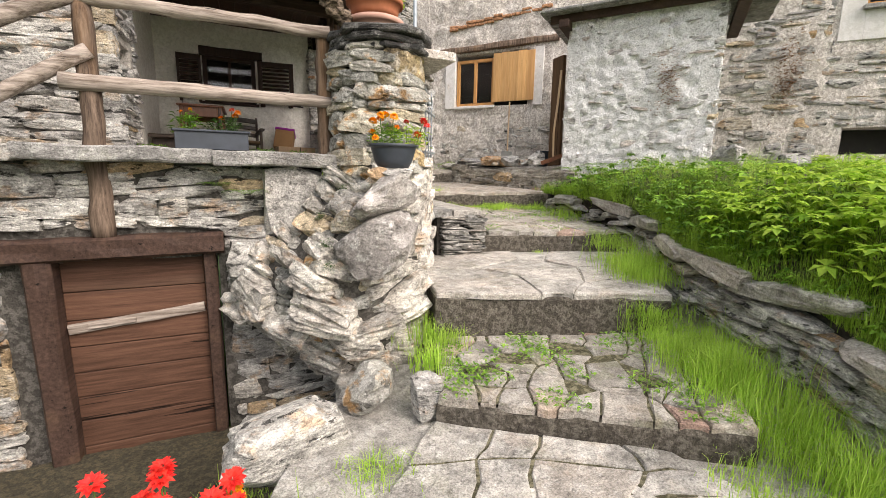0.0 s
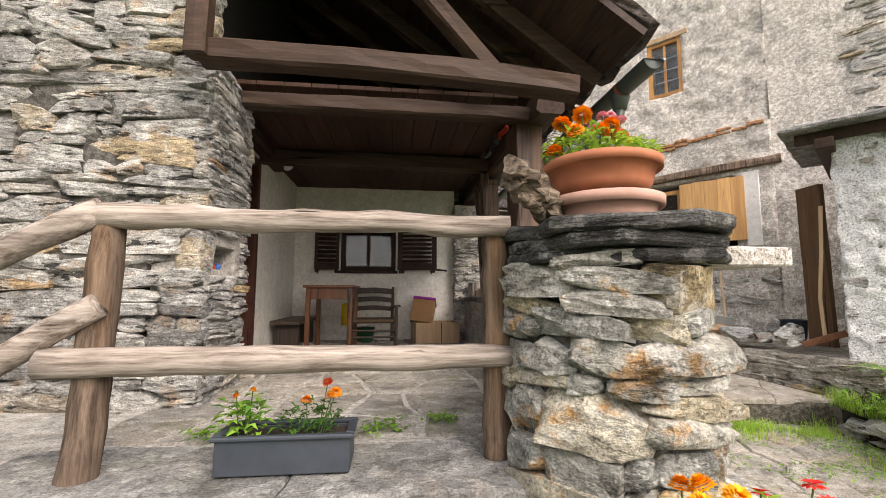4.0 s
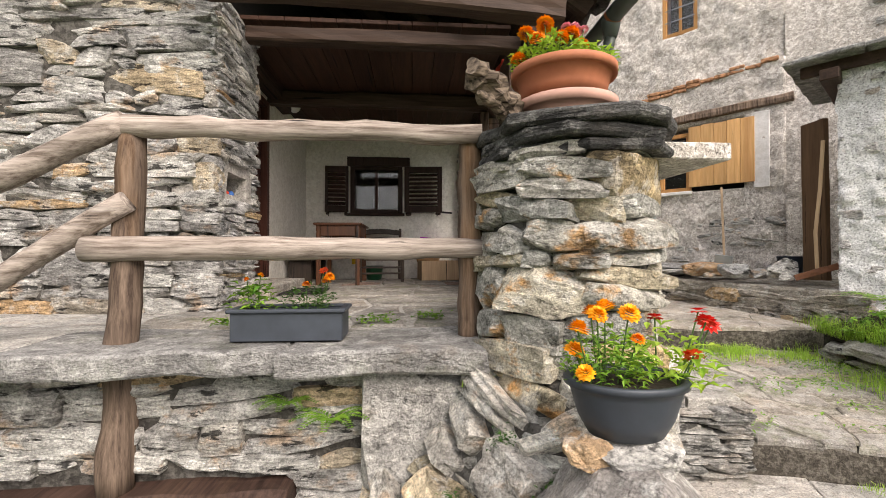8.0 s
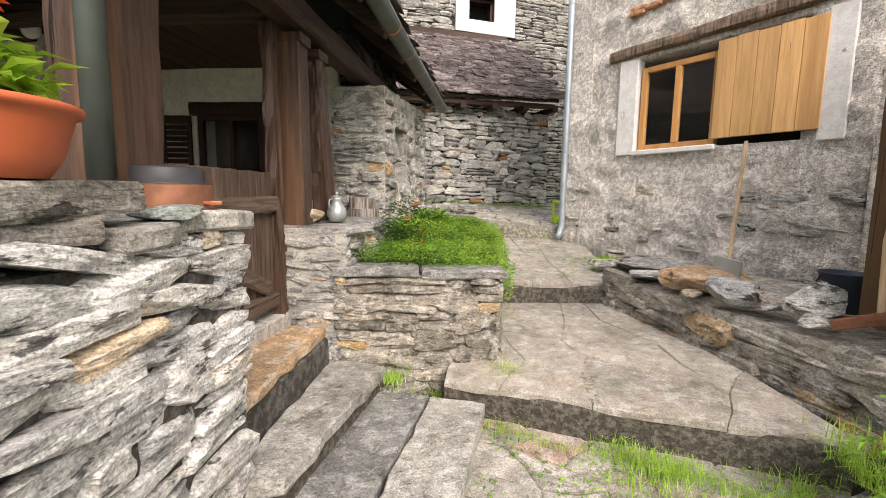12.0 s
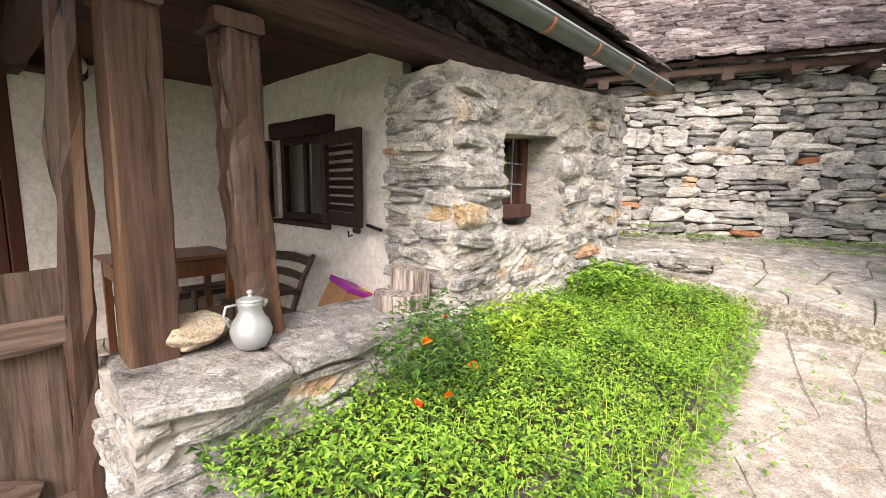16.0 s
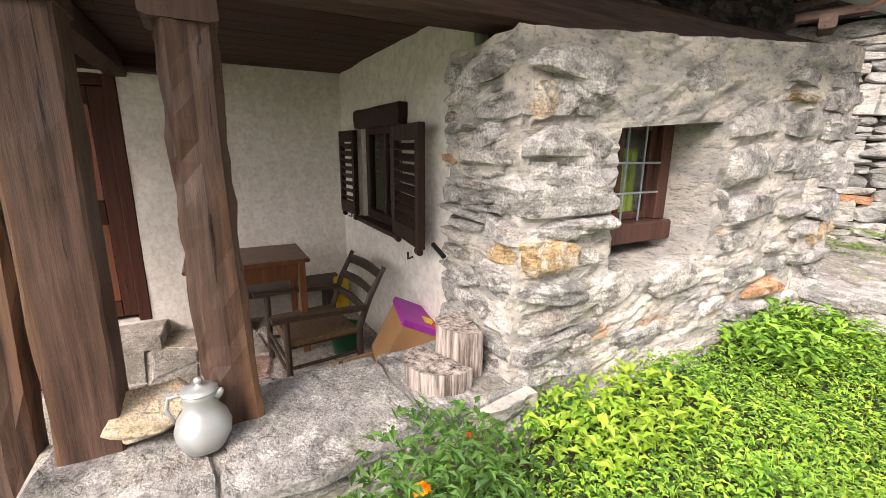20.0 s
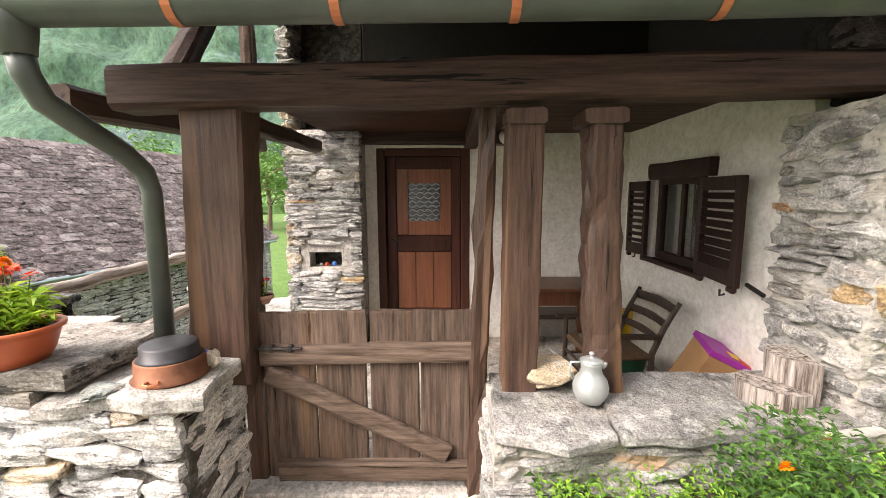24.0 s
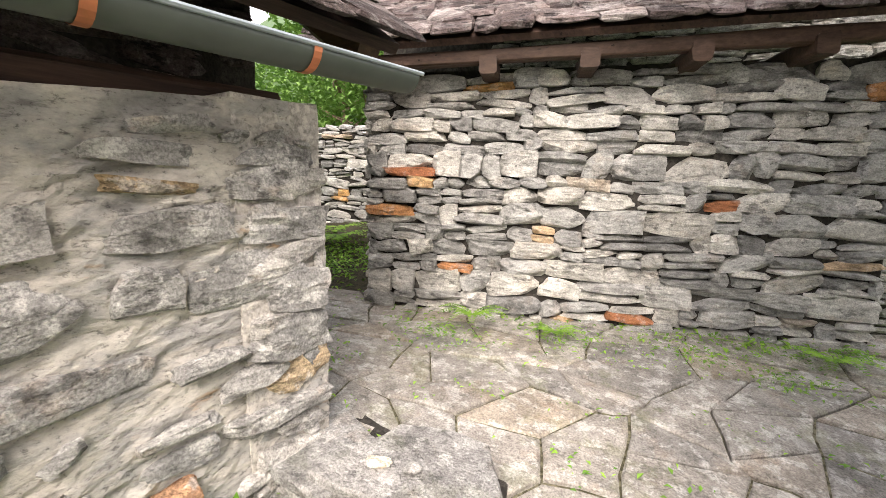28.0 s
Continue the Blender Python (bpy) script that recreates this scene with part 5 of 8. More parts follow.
for q in ((0.86, 3.2, 1.12, 4.42), (2.99, 3.2, 3.2, 4.42)):
    part("surround", on_house(box(0, -0.035, 0, q[2] - q[0], 0.12, q[3] - q[1], 0.01), q[0], q[1]), M_SURROUND, w2, "flat whitish plaster surround")
wf = part("window_frame", on_house(join(box(0, 0, 0, .07, .07, 1.04), box(.86, 0, 0, .93, .07, 1.04), box(.07, 0, 0, .86, .07, .07), box(.07, 0, .97, .86, .07, 1.04), box(.43, -.01, .07, .5, .06, .97)), 1.14, 3.25, -0.03), M_PINE_X, w2)
pane("pane", on_house(box(.07, .03, .07, .43, .034, .97, .001), 1.14, 3.25, -0.03), wf)
pane("pane", on_house(box(.5, .03, .07, .86, .034, .97, .001), 1.14, 3.25, -0.03), wf)
part("window_sill", on_house(box(-.04, -.06, -.06, .96, .1, 0, .008), 1.14, 3.25, 0.0), M_SURROUND, w2)
for i in range(5):
    part("shutter_board", on_house(box(.19 * i, -.02, 0, .19 * i + .187, .01, 1.05 + 0.01 * (i % 2), .004), 2.06, 3.31, 0.03), M_PINE, w2)
part("lintel", beam(H2O + H2A * 0.72 + Z * 3.3 + H2N * 0.0, H2O + H2A * 3.5 + Z * 3.36, 0.16, 0.13, 0.01, 16, 73), M_LOG_Z, w2, "weathered brown timber lintel")
# near-black sheets in place of the shaded rooms behind both windows
solid("room_dark", on_house(join(box(0.9, .5, 2.7, 3.2, .54, 4.8), box(1.4, .5, 5.8, 2.4, .54, 7.4)), 0, 0), M_ROOM_SHADE, "near-black sheets painting the room's shade behind the window", "wall", kind="structure")
w3 = thing("window_4", "small upper window with brown frame and bars", "window", kind="structure")
part("window_frame", on_house(join(box(0, 0, 0, .07, .08, 1.07), box(.51, 0, 0, .58, .08, 1.07), box(.07, 0, 0, .51, .08, .07), box(.07, 0, 1.0, .51, .08, 1.07), box(.27, 0.01, .07, .31, .06, 1.0)), 1.62, 6.08, -0.02), M_PINE_X, w3)
pane("pane", on_house(box(.07, .05, .07, .51, .055, 1.0, .001), 1.62, 6.08, -0.02), w3)
for z in (.28, .5, .72):
    part("bar", on_house(tube(line((.05, .0, z), (.53, .0, z), 2), .009, 6), 1.62, 6.08, -0.02), M_ZINC, w3)
part("lintel", on_house(box(-.1, -.02, 1.07, .7, .1, 1.17, .01), 1.62, 6.08), M_HANDLE, w3)
w4 = thing("window_5", "white-framed window of the neighbouring house", "window", kind="structure")
part("surround", on_house(join(box(8.13, -.03, 3.96, 8.45, .1, 6.0), box(9.35, -.03, 3.96, 9.65, .1, 6.0), box(8.45, -.03, 3.96, 9.35, .1, 4.42)), 0, 0), M_SURROUND, w4)
part("window_sill", on_house(box(8.4, -.12, 4.42, 9.4, .1, 4.49), 0, 0), M_SLAB_DARK, w4)
part("window_frame", on_house(join(box(8.45, .1, 4.5, 8.52, .16, 5.7), box(9.28, .1, 4.5, 9.35, .16, 5.7), box(8.52, .1, 4.5, 9.28, .16, 4.57), box(8.87, .1, 4.57, 8.93, .16, 5.7)), 0, 0), M_PINE_X, w4)
# shade behind the white-framed window and the wall opening, painted on sheets
solid("room_dark", on_house(join(box(8.1, .52, 4.0, 9.8, .56, 6.0), box(8.1, .52, 1.8, 9.9, .56, 2.8)), 0, 0), M_ROOM_SHADE, "near-black sheets painting the room's shade behind the window", "wall", kind="structure")
rb = random.Random(12)
band = thing("trim_brick_band", "exposed orange brick band in the flaking render", "brick band", kind="structure")
for i in range(11):
    for row in (0, 1):
        if rb.random() < (.97, .45)[row]:
            h, z = rb.uniform(.05, .066), .062 * row + .014 * math.sin(i * 1.3)
            part("brick", on_house(box(.215 * i + rb.uniform(-.012, 0), -.045 + rb.uniform(-.01, .012), z, .215 * i + .214 + rb.uniform(-.012, .012), .05, z + h, .012), .95, 4.95 + .022 * i), M_BRICK, band)

# ---- shed roof ----
shed_roof = thing("roof_shed", "thick dark stone slab roof of the lean-to", "roof", kind="structure")


def on_shed(piece, u, z, out=0.0):
    m = Matrix((SHA, -SHN, Z)).transposed().to_4x4()
    return moved(piece, Matrix.Translation(SHO + SHA * u + Z * (z - 1.2) + SHN * out) @ m)


part("fascia", on_shed(box(-.3, -.12, 4.12, 2.7, -.06, 4.24, .006), 0, 0), M_BEAM_X, shed_roof)
for i in range(5):
    part("slab", on_shed(prism([(-.42 + .66 * i, -.3), (.23 + .66 * i, -.32), (.23 + .66 * i, 1.6), (-.42 + .66 * i, 1.6)], 4.24, 4.29, .02, i), 0, 0), M_SLAB_DARK, shed_roof)
    part("slab", on_shed(prism([(-.3 + .63 * i, -.18), (.32 + .63 * i, -.17), (.32 + .63 * i, 1.6), (-.3 + .63 * i, 1.6)], 4.29, 4.34, .02, i + 9), 0, 0), M_SLAB_DARK, shed_roof)
for u in (-.12, 2.3):
    part("purlin", on_shed(box(u, -.28, 4.0, u + .16, 1.5, 4.12, .01), 0, 0), M_BEAM_X, shed_roof)

# ---- pier: core, cap and the ledge under it ----
PLAN = [(0.53, 3.85), (0.55, 3.5), (0.66, 3.3), (0.86, 3.19), (1.06, 3.21), (1.21, 3.36), (1.32, 3.64), (1.6, 4.09)]
FLARE = [(0.0, 0.3), (0.25, 0.62), (0.5, 1.0), (0.85, 0.95), (1.15, 0.62), (1.45, 0.22), (1.64, 0.04), (3.0, 0.0)]
LEAD = [(0.0, 0.4), (0.3, 0.7), (0.6, 1.0), (1.0, 0.9), (1.4, 0.6), (1.6, 0.25), (1.7, 0.0), (3.0, 0.0)]


def along_table(table, z):
    for (a, p), (b, q) in zip(table, table[1:]):
        if z <= b:
            return p + (q - p) * (z - a) / (b - a)
    return table[-1][1]


CUM = [0.0]
for (a, b), (c, d) in zip(PLAN, PLAN[1:]):
    CUM.append(CUM[-1] + math.hypot(c - a, d - b))
PIER_LEN = CUM[-1]


def pier_point(u, z):
    u = min(max(u, 0), PIER_LEN)
    k = max(i for i in range(len(CUM) - 1) if CUM[i] <= u + 1e-9)
    f = (u - CUM[k]) / (CUM[k + 1] - CUM[k])
    x = PLAN[k][0] + (PLAN[k + 1][0] - PLAN[k][0]) * f
    y = PLAN[k][1] + (PLAN[k + 1][1] - PLAN[k][1]) * f
    w = u / PIER_LEN
    left = max(0.0, 1 - w * 1.9)
    front = max(0.0, 1 - abs(w - 0.3) * 2.9)
    return Vector((x - 0.88 * along_table(FLARE, z) * left, y - 0.12 * along_table(FLARE, z) * left - 0.42 * along_table(LEAD, z) * front, z))


def pier_face(z0):
    def place(u, v):
        p = pier_point(u, z0 + v)
        t = (pier_point(u + 0.05, z0 + v) - pier_point(u - 0.05, z0 + v))
        t = t.normalized() if t.length > 1e-6 else Vector((1, 0, 0))
        rise = pier_point(u, z0 + v + 0.06) - pier_point(u, z0 + v - 0.06)
        n = t.cross(rise).normalized()
        return p, t, Vector((n.x, n.y, max(-0.45, min(0.6, n.z)))).normalized()
    return place


def pier_sheet(u, v):
    w = pier_point(u * PIER_LEN, v * 2.7)
    return w + (Vector((1.0, 3.75, w.z)) - w) * 0.06


def pier_cells():
    verts, faces = sheet(pier_sheet, 34, 54)
    keep = []
    for f in faces:
        c = sum((verts[i] for i in f), Vector()) / 4
        if not (f[0] % 35 >= 29 and 1.78 < c.z < 2.5):
            keep.append(f)
    return verts, keep


pier = solid("wall_pier", pier_cells(), M_MORTAR, "bulging rough stone pier at the corner of the loggia", "pier", kind="structure")
solid("niche", join(box(0.75, 3.3, 1.68, 1.3, 4.3, 1.76), box(0.7, 3.45, 1.7, 0.78, 4.3, 2.6), box(0.78, 4.22, 1.7, 1.5, 4.3, 2.6), box(0.78, 3.42, 1.7, 1.2, 3.5, 2.6), box(0.7, 3.3, 2.55, 1.5, 4.3, 2.62)), M_RENDER, "grey plastered niche behind an iron grate", "niche", kind="structure")
cap = thing("wall_cap", "overhanging dark slate cap slabs on pier and wall", "cap")
part("slab", prism([(0.5, 3.55), (0.56, 3.28), (0.86, 3.1), (1.14, 3.13), (1.3, 3.34), (1.36, 3.75), (0.52, 3.88)], 2.655, 2.71, 0.05, 2), M_SLATE, cap)
part("slab", prism([(0.5, 3.55), (0.62, 3.26), (0.94, 3.13), (1.16, 3.2), (1.26, 3.52), (0.58, 3.82)], 2.6, 2.652, 0.05, 3), M_SLATE, cap)
part("slab", prism([(0.72, 3.4), (0.84, 3.16), (1.12, 3.17), (1.27, 3.3), (1.3, 3.6), (0.75, 3.8)], 2.555, 2.598, 0.04, 5), M_SLATE, cap)
part("slab", prism([(0.51, 3.6), (0.57, 3.36), (0.78, 3.2), (0.84, 3.4), (0.6, 3.75)], 2.55, 2.603, 0.04, 9), M_SLATE, cap)
part("slab", prism([(0.95, 3.45), (1.24, 3.45), (1.6, 4.1), (1.6, 4.72), (0.9, 4.75)], 2.545, 2.635, 0.05, 4), M_STONE_DARK, cap)
part("slab", prism([(1.0, 3.5), (1.24, 3.5), (1.58, 4.1), (1.58, 4.6), (1.0, 4.6)], 2.47, 2.54, 0.05, 6), M_STONE_DARK, cap)
part("slab", prism([(1.0, 4.6), (1.63, 4.62), (1.62, 4.9), (1.0, 4.88)], 2.45, 2.52, 0.05, 7), M_SLAB, cap)
part("slab", prism([(1.08, 4.9), (1.62, 4.84), (1.63, 5.1), (1.58, 5.3), (1.1, 5.26)], 2.47, 2.545, 0.04, 8), M_SLAB, cap, "pale thick end slab")
# front slab of the loggia
sill = thing("sill_slab", "long worn stone slabs edging the loggia floor", "slab")
part("slab", prism([(-1.45, 3.4), (-0.35, 3.42), (-0.33, 3.95), (-1.5, 4.0)], 1.67, 1.772, 0.035, 1), M_SLAB_DARK, sill)
part("slab", prism([(-0.345, 3.42), (0.5, 3.44), (0.55, 3.98), (-0.32, 3.95)], 1.66, 1.768, 0.035, 2), M_SLAB_DARK, sill)
part("slab", prism([(-3.2, 3.6), (-1.46, 3.42), (-1.5, 4.66), (-3.2, 4.66)], 1.66, 1.765, 0.03, 3), M_SLAB, sill)
# white granite blocks in the cellar wall
for k, (x0, x1, z0, z1, y) in enumerate(((-0.02, 0.42, 1.12, 1.62, 3.52), (-0.3, 0.06, 0.78, 1.08, 3.5), (0.1, 0.5, 0.7, 1.08, 3.42))):
    solid("granite_block", moved(FORMS[k], Matrix.Translation(((x0 + x1) / 2, y + .12, (z0 + z1) / 2)) @ Matrix.Diagonal(((x1 - x0) * 1.1, 0.3, (z1 - z0) * 1.1, 1))), M_GRANITE, "pale speckled granite block in the wall", "block", group="granite blocks")
# parapet top slabs
par = thing("parapet_slabs", "grey stone slabs topping the low parapet", "slab")
part("slab", prism([(1.0, 6.54), (1.6, 6.53), (1.68, 6.8), (1.62, 7.02), (1.02, 7.0)], 2.33, 2.385, 0.03, 1), M_SLAB_DARK, par)
part("slab", prism([(1.02, 7.02), (1.63, 7.04), (1.6, 7.68), (1.0, 7.66)], 2.34, 2.40, 0.03, 2), M_SLAB_DARK, par)
part("slab", prism([(1.0, 7.69), (1.58, 7.7), (1.5, 8.12), (0.95, 8.12)], 2.33, 2.39, 0.03, 3), M_SLAB_DARK, par)
# bed coping
cop = thing("coping", "grey slab coping of the planted bed", "coping")
part("slab", prism([(1.48, 6.46), (2.08, 6.6), (2.02, 6.86), (1.46, 6.74)], 2.03, 2.1, 0.03, 4), M_SLAB_DARK, cop)
part("slab", prism([(2.1, 6.6), (2.72, 6.74), (2.68, 7.02), (2.05, 6.88)], 2.01, 2.075, 0.03, 5), M_SLAB_DARK, cop)
# threshold stones before the gate
th = thing("gate_steps", "rusty stone steps below the gate", "step")
part("slab", prism([(1.08, 5.2), (1.5, 5.25), (1.44, 6.46), (1.08, 6.46)], 1.6, 1.665, 0.03, 1), M_RUST, th, "orange-brown threshold stone")
part("slab", prism([(1.5, 5.05), (1.74, 5.2), (1.88, 6.44), (1.45, 6.5)], 1.33, 1.41, 0.03, 2), M_SLAB, th)
part("slab", prism([(1.6, 4.32), (1.97, 4.31), (2.2, 6.4), (1.76, 6.42), (1.7, 5.1)], 1.14, 1.235, 0.02, 3), M_SLAB_DARK, th)
part("slab", prism([(1.985, 4.31), (2.34, 4.29), (2.6, 6.36), (2.215, 6.4)], 1.135, 1.225, 0.02, 4), M_SLAB, th)
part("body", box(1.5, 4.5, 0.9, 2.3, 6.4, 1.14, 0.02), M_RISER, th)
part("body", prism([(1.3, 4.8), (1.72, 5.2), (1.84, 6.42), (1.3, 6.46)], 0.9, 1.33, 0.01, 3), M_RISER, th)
part("body", box(1.05, 5.2, 1.3, 1.46, 6.46, 1.6, 0.02), M_MORTAR, th)

# ---- loose rocks ----
def rock(name, x, y, z, sx, sy, sz, seed, mat, label, turn=0, tilt=0, dip=0):
    rndv = random.Random(seed)
    bm = bmesh.new()
    bmesh.ops.create_icosphere(bm, subdivisions=4, radius=0.5)
    cuts = [(Vector((rndv.gauss(0, 1), rndv.gauss(0, 1), rndv.gauss(0, 0.8))).normalized(), rndv.uniform(0.3, 0.46)) for _ in range(9)]
    for v in bm.verts:
        n = v.co.normalized()
        q = max(abs(n.x), abs(n.y), abs(n.z))
        v.co = n * 0.5 * (0.55 + 0.45 / q * 0.85)
        v.co *= 1 + 0.28 * noise.noise(n * 1.6 + Vector((seed * 3.7, 0, 0))) + 0.1 * noise.noise(n * 5 + Vector((0, seed, 0)))
        for w, d in cuts:
            e = v.co.dot(w) - d
            if e > 0:
                v.co -= w * e * 0.92
        v.co.z = max(v.co.z, -0.42)
    ob = solid(name, bm, mat, label, "rock", group="loose rocks")
    ob.matrix_basis = pose(x, y, z + sz * 0.42, tilt, dip, turn) @ Matrix.Diagonal((sx, sy, sz, 1))
    return ob


rock("boulder", 0.0, 2.3, -0.1, 0.72, 0.6, 0.42, 3, M_STONE, "grey lichened boulder at the foot of the pier", 20)
rock("boulder", 0.55, 2.5, 0.09, 0.42, 0.36, 0.3, 4, M_STONE_PIER, "brownish wedge stone at the foot of the pier", 40)
rock("boulder", 0.85, 2.25, 0.09, 0.26, 0.24, 0.34, 5, M_STONE, "grey stone beside the first step", 10)
rock("rock", 0.74, 2.78, 1.34, 0.62, 0.5, 0.27, 6, M_STONE_LEDGE, "smooth sloping ledge rock under the flower bowl", 10, -8, -22)
rock("rock", 0.7, 2.74, 0.98, 0.62, 0.5, 0.42, 16, M_STONE_LEDGE, "large smooth purplish slab bulging from the pier", 12, -10, -30)
rock("rock", 0.83, 2.78, 1.58, 0.24, 0.2, 0.09, 7, M_STONE_PALE, "flat white wedge stone under the bowl", 15)
rock("rock", 0.69, 2.82, 1.57, 0.13, 0.16, 0.1, 15, M_RUST, "rusty wedge stone under the bowl", 40)
rock("rock", 1.14, 6.86, 2.385, 0.26, 0.34, 0.16, 8, M_WHITEROCK, "cream and ochre stone on the parapet", 25)
rock("rock", 1.56, 4.86, 2.525, 0.22, 0.2, 0.05, 9, M_GREENROCK, "flat oval grey-green stone on the wall cap", 5)
rock("pebble", 1.3, 5.2, 2.545, 0.08, 0.07, 0.09, 10, M_WHITEROCK, "pinkish painted pebble on the wall cap")
rock("pebble", 1.24, 5.12, 2.545, 0.14, 0.08, 0.06, 11, M_BLUE, "blue and white painted stone on the wall cap")
for k, (x, y, sx, sy, sz, m, lab) in enumerate((
        (4.55, 8.3, 1.2, .7, .2, M_STONE, "large flat grey stone on the house ledge"), (4.25, 8.0, .6, .4, .1, M_STONE_PALE, "flat pale stone slab on the house ledge"),
        (4.5, 7.55, .8, .5, .26, M_RUST, "reddish-brown flat stone on the house ledge"), (4.46, 7.02, .42, .36, .22, M_STONE_PALE, "rounded grey stone on the house ledge"),
        (4.64, 6.86, .28, .24, .15, M_STONE, "small grey stone on the house ledge"), (4.72, 6.58, .34, .28, .3, M_STONE_PALE, "upright pale stone on the house ledge"),
        (4.24, 7.2, .18, .16, .08, M_STONE, "small flat stone on the house ledge"), (3.98, 8.75, .4, .3, .09, M_STONE, "flat grey stone at the house wall"),
        (4.62, 6.42, .2, .16, .1, M_STONE, "small grey stone at the ledge's edge"))):
    rock("rock", x, y, 1.83, sx, sy, sz, 20 + k, m, lab, -22 + 9 * (k % 3))
rock("rock", 5.75, 3.75, 1.72, 0.75, 0.3, 0.42, 31, M_STONE, "leaning grey stone slab against the shed", 60, 25)
rock("rock", 6.3, 3.3, 1.8, 0.9, 0.4, 0.2, 32, M_STONE, "flat grey stone in the garden", 50)
rock("pebble", 1.88, 10.66, 2.488, .13, .08, .035, 41, M_WHITEROCK, "small white stone on the yard edge", 20)
rock("pebble", 2.02, 10.72, 2.488, .09, .07, .04, 42, M_STONE_PALE, "small grey stone on the yard edge", 50)

for y, r, m, lab in ((5.02, 0.022, M_RED, "small red glass ball in the wall niche"), (5.1, 0.026, M_BLUE, "small blue glass ball in the wall niche"), (4.96, 0.018, M_PEWTER, "small grey ball in the wall niche")):
    solid("ball", moved(lathe([(r * math.sin(a), r - r * math.cos(a)) for a in (0.05, 0.5, 1.0, 1.57, 2.1, 2.7, 3.1)], 14), Matrix.Translation((-1.22, y, 2.6))), m, lab, "ornament", smooth=True)

# ---- driftwood on the pier ----
dw = solid("driftwood", join(tube(line((0.66, 3.46, 2.74), (0.42, 3.24, 2.87), 14), [0.03 + 0.028 * math.sin(math.pi * (0.12 + 0.8 * i / 14)) for i in range(15)], 20, 0.9, 3, 26), tube(line((0.57, 3.38, 2.76), (0.44, 3.2, 2.76), 10), [0.036 - 0.0026 * i for i in range(11)], 16, 1.0, 8, 26)), M_STUMP_GREY, "forked weathered driftwood lying on the pier", "driftwood")

# ---- pots ----
def bowl_pot(name, label, at, r, h, mat, sq=(1, 1), rim=0.02, foot=0.6, turn=0):
    pot = thing(name, label, "pot", at=at, turn=turn)
    prof = [(r * foot, 0.0), (r * (foot + (1 - foot) * .45), h * .3), (r * .93, h * .75), (r * .97, h - rim), (r * 1.04, h - rim), (r * 1.05, h - .003), (r * 1.02, h), (r * .94, h), (r * .92, h * .85), (r * .9, h * .8)]
    part("bowl", lathe(prof, 32, sq), mat, pot, "", True)
    part("soil", lathe([(r * .88, h * .72), (r * .9, h * .84), (r * .5, h * .9)], 24, sq), M_SOIL, pot)
    return pot


pot_big = bowl_pot("flower_pot", "wide ribbed terracotta flower bowl on the pier cap", (0.855, 3.47, 2.822), 0.215, 0.135, M_TERRA, (1, 1), 0.035, 0.74)
pot_under = bowl_pot("flower_pot", "pale pinkish terracotta bowl under another bowl", (0.865, 3.475, 2.71), 0.21, 0.105, M_TERRA_PALE, (1, 1), 0.04, 0.8)
pot_red = bowl_pot("flower_pot", "orange plastic flower pot on the wall cap", (1.47, 4.4, 2.635), 0.19, 0.165, M_TERRA_RED, (1, 1), 0.02, 0.66)
pot_bowl = bowl_pot("flower_bowl", "oval dark grey plastic flower bowl", (0.81, 2.84, 1.66), 0.168, 0.16, M_PLASTIC, (1, .8), 0.02, 0.64)
planter = thing("planter_box", "dark grey plastic window box with flowers", "planter", at=(-0.36, 3.7, 1.772))
part("base", box(-.225, -.085, 0, .225, .085, .012), M_PLASTIC, planter)
for q in ((-.245, -.1, .245, -.085), (-.245, .085, .245, .1), (-.245, -.085, -.23, .085), (.23, -.085, .245, .085)):
    part("side", box(q[0], q[1], .004, q[2], q[3], .13, .003), M_PLASTIC, planter)
part("rim", join(box(-.26, -.115, .13, .26, -.085, .147, .005), box(-.26, .085, .13, .26, .115, .147, .005), box(-.26, -.085, .13, -.225, .085, .147, .005), box(.225, -.085, .13, .26, .085, .147, .005)), M_PLASTIC, planter)
part("soil", box(-.225, -.085, .1, .225, .085, .122, .01), M_SOIL, planter)

# ---- iron grate of the niche ----
grate = thing("iron_grate", "hand-forged iron grate with curled spikes", "grate")
GA, GB = Vector((1.36, 3.64, 0)), Vector((1.635, 4.09, 0))
gd = (GB - GA).normalized()
for z in (2.2, 1.83):
    part("crossbar", beam(GA + Z * z, GB + Z * (z + .01), 0.02, 0.018, 0.001, 6, 3, 0.1), M_ZINC, grate)
for k, f in enumerate((0.05, 0.38, 0.66)):
    o = GA.lerp(GB, f)
    part("bar", tube(line(o + Z * 1.78, o + Z * 2.25, 14), [0.006 + 0.002 * (i % 2) for i in range(15)], 6), M_ZINC, grate)
    if k == 1:
        part("knob", moved(lathe([(.003, -.02), (.017, -.012), (.022, 0), (.017, .014), (.003, .022)], 12), Matrix.Translation(o + Z * 2.28)), M_ZINC, grate)
    else:
        part("spike", tube([o + Z * 2.25, o + Z * 2.29 + gd * .02, o + Z * 2.33 + gd * .012, o + Z * 2.37 - gd * .012, o + Z * 2.41], [.008, .01, .009, .007, .003], 8), M_ZINC, grate)
lantern = solid("teal_cone", moved(lathe([(.06, 0), (.062, .02), (.03, .2), (.004, .3)], 8), Matrix.Translation((1.3, 3.93, 1.762))), M_TEAL, "faded teal cone ornament inside the niche", "ornament")

# ---- jug ----
jug = thing("jug", "dull pewter jug with lid on the parapet", "jug", at=(1.335, 6.99, 2.395), turn=143)
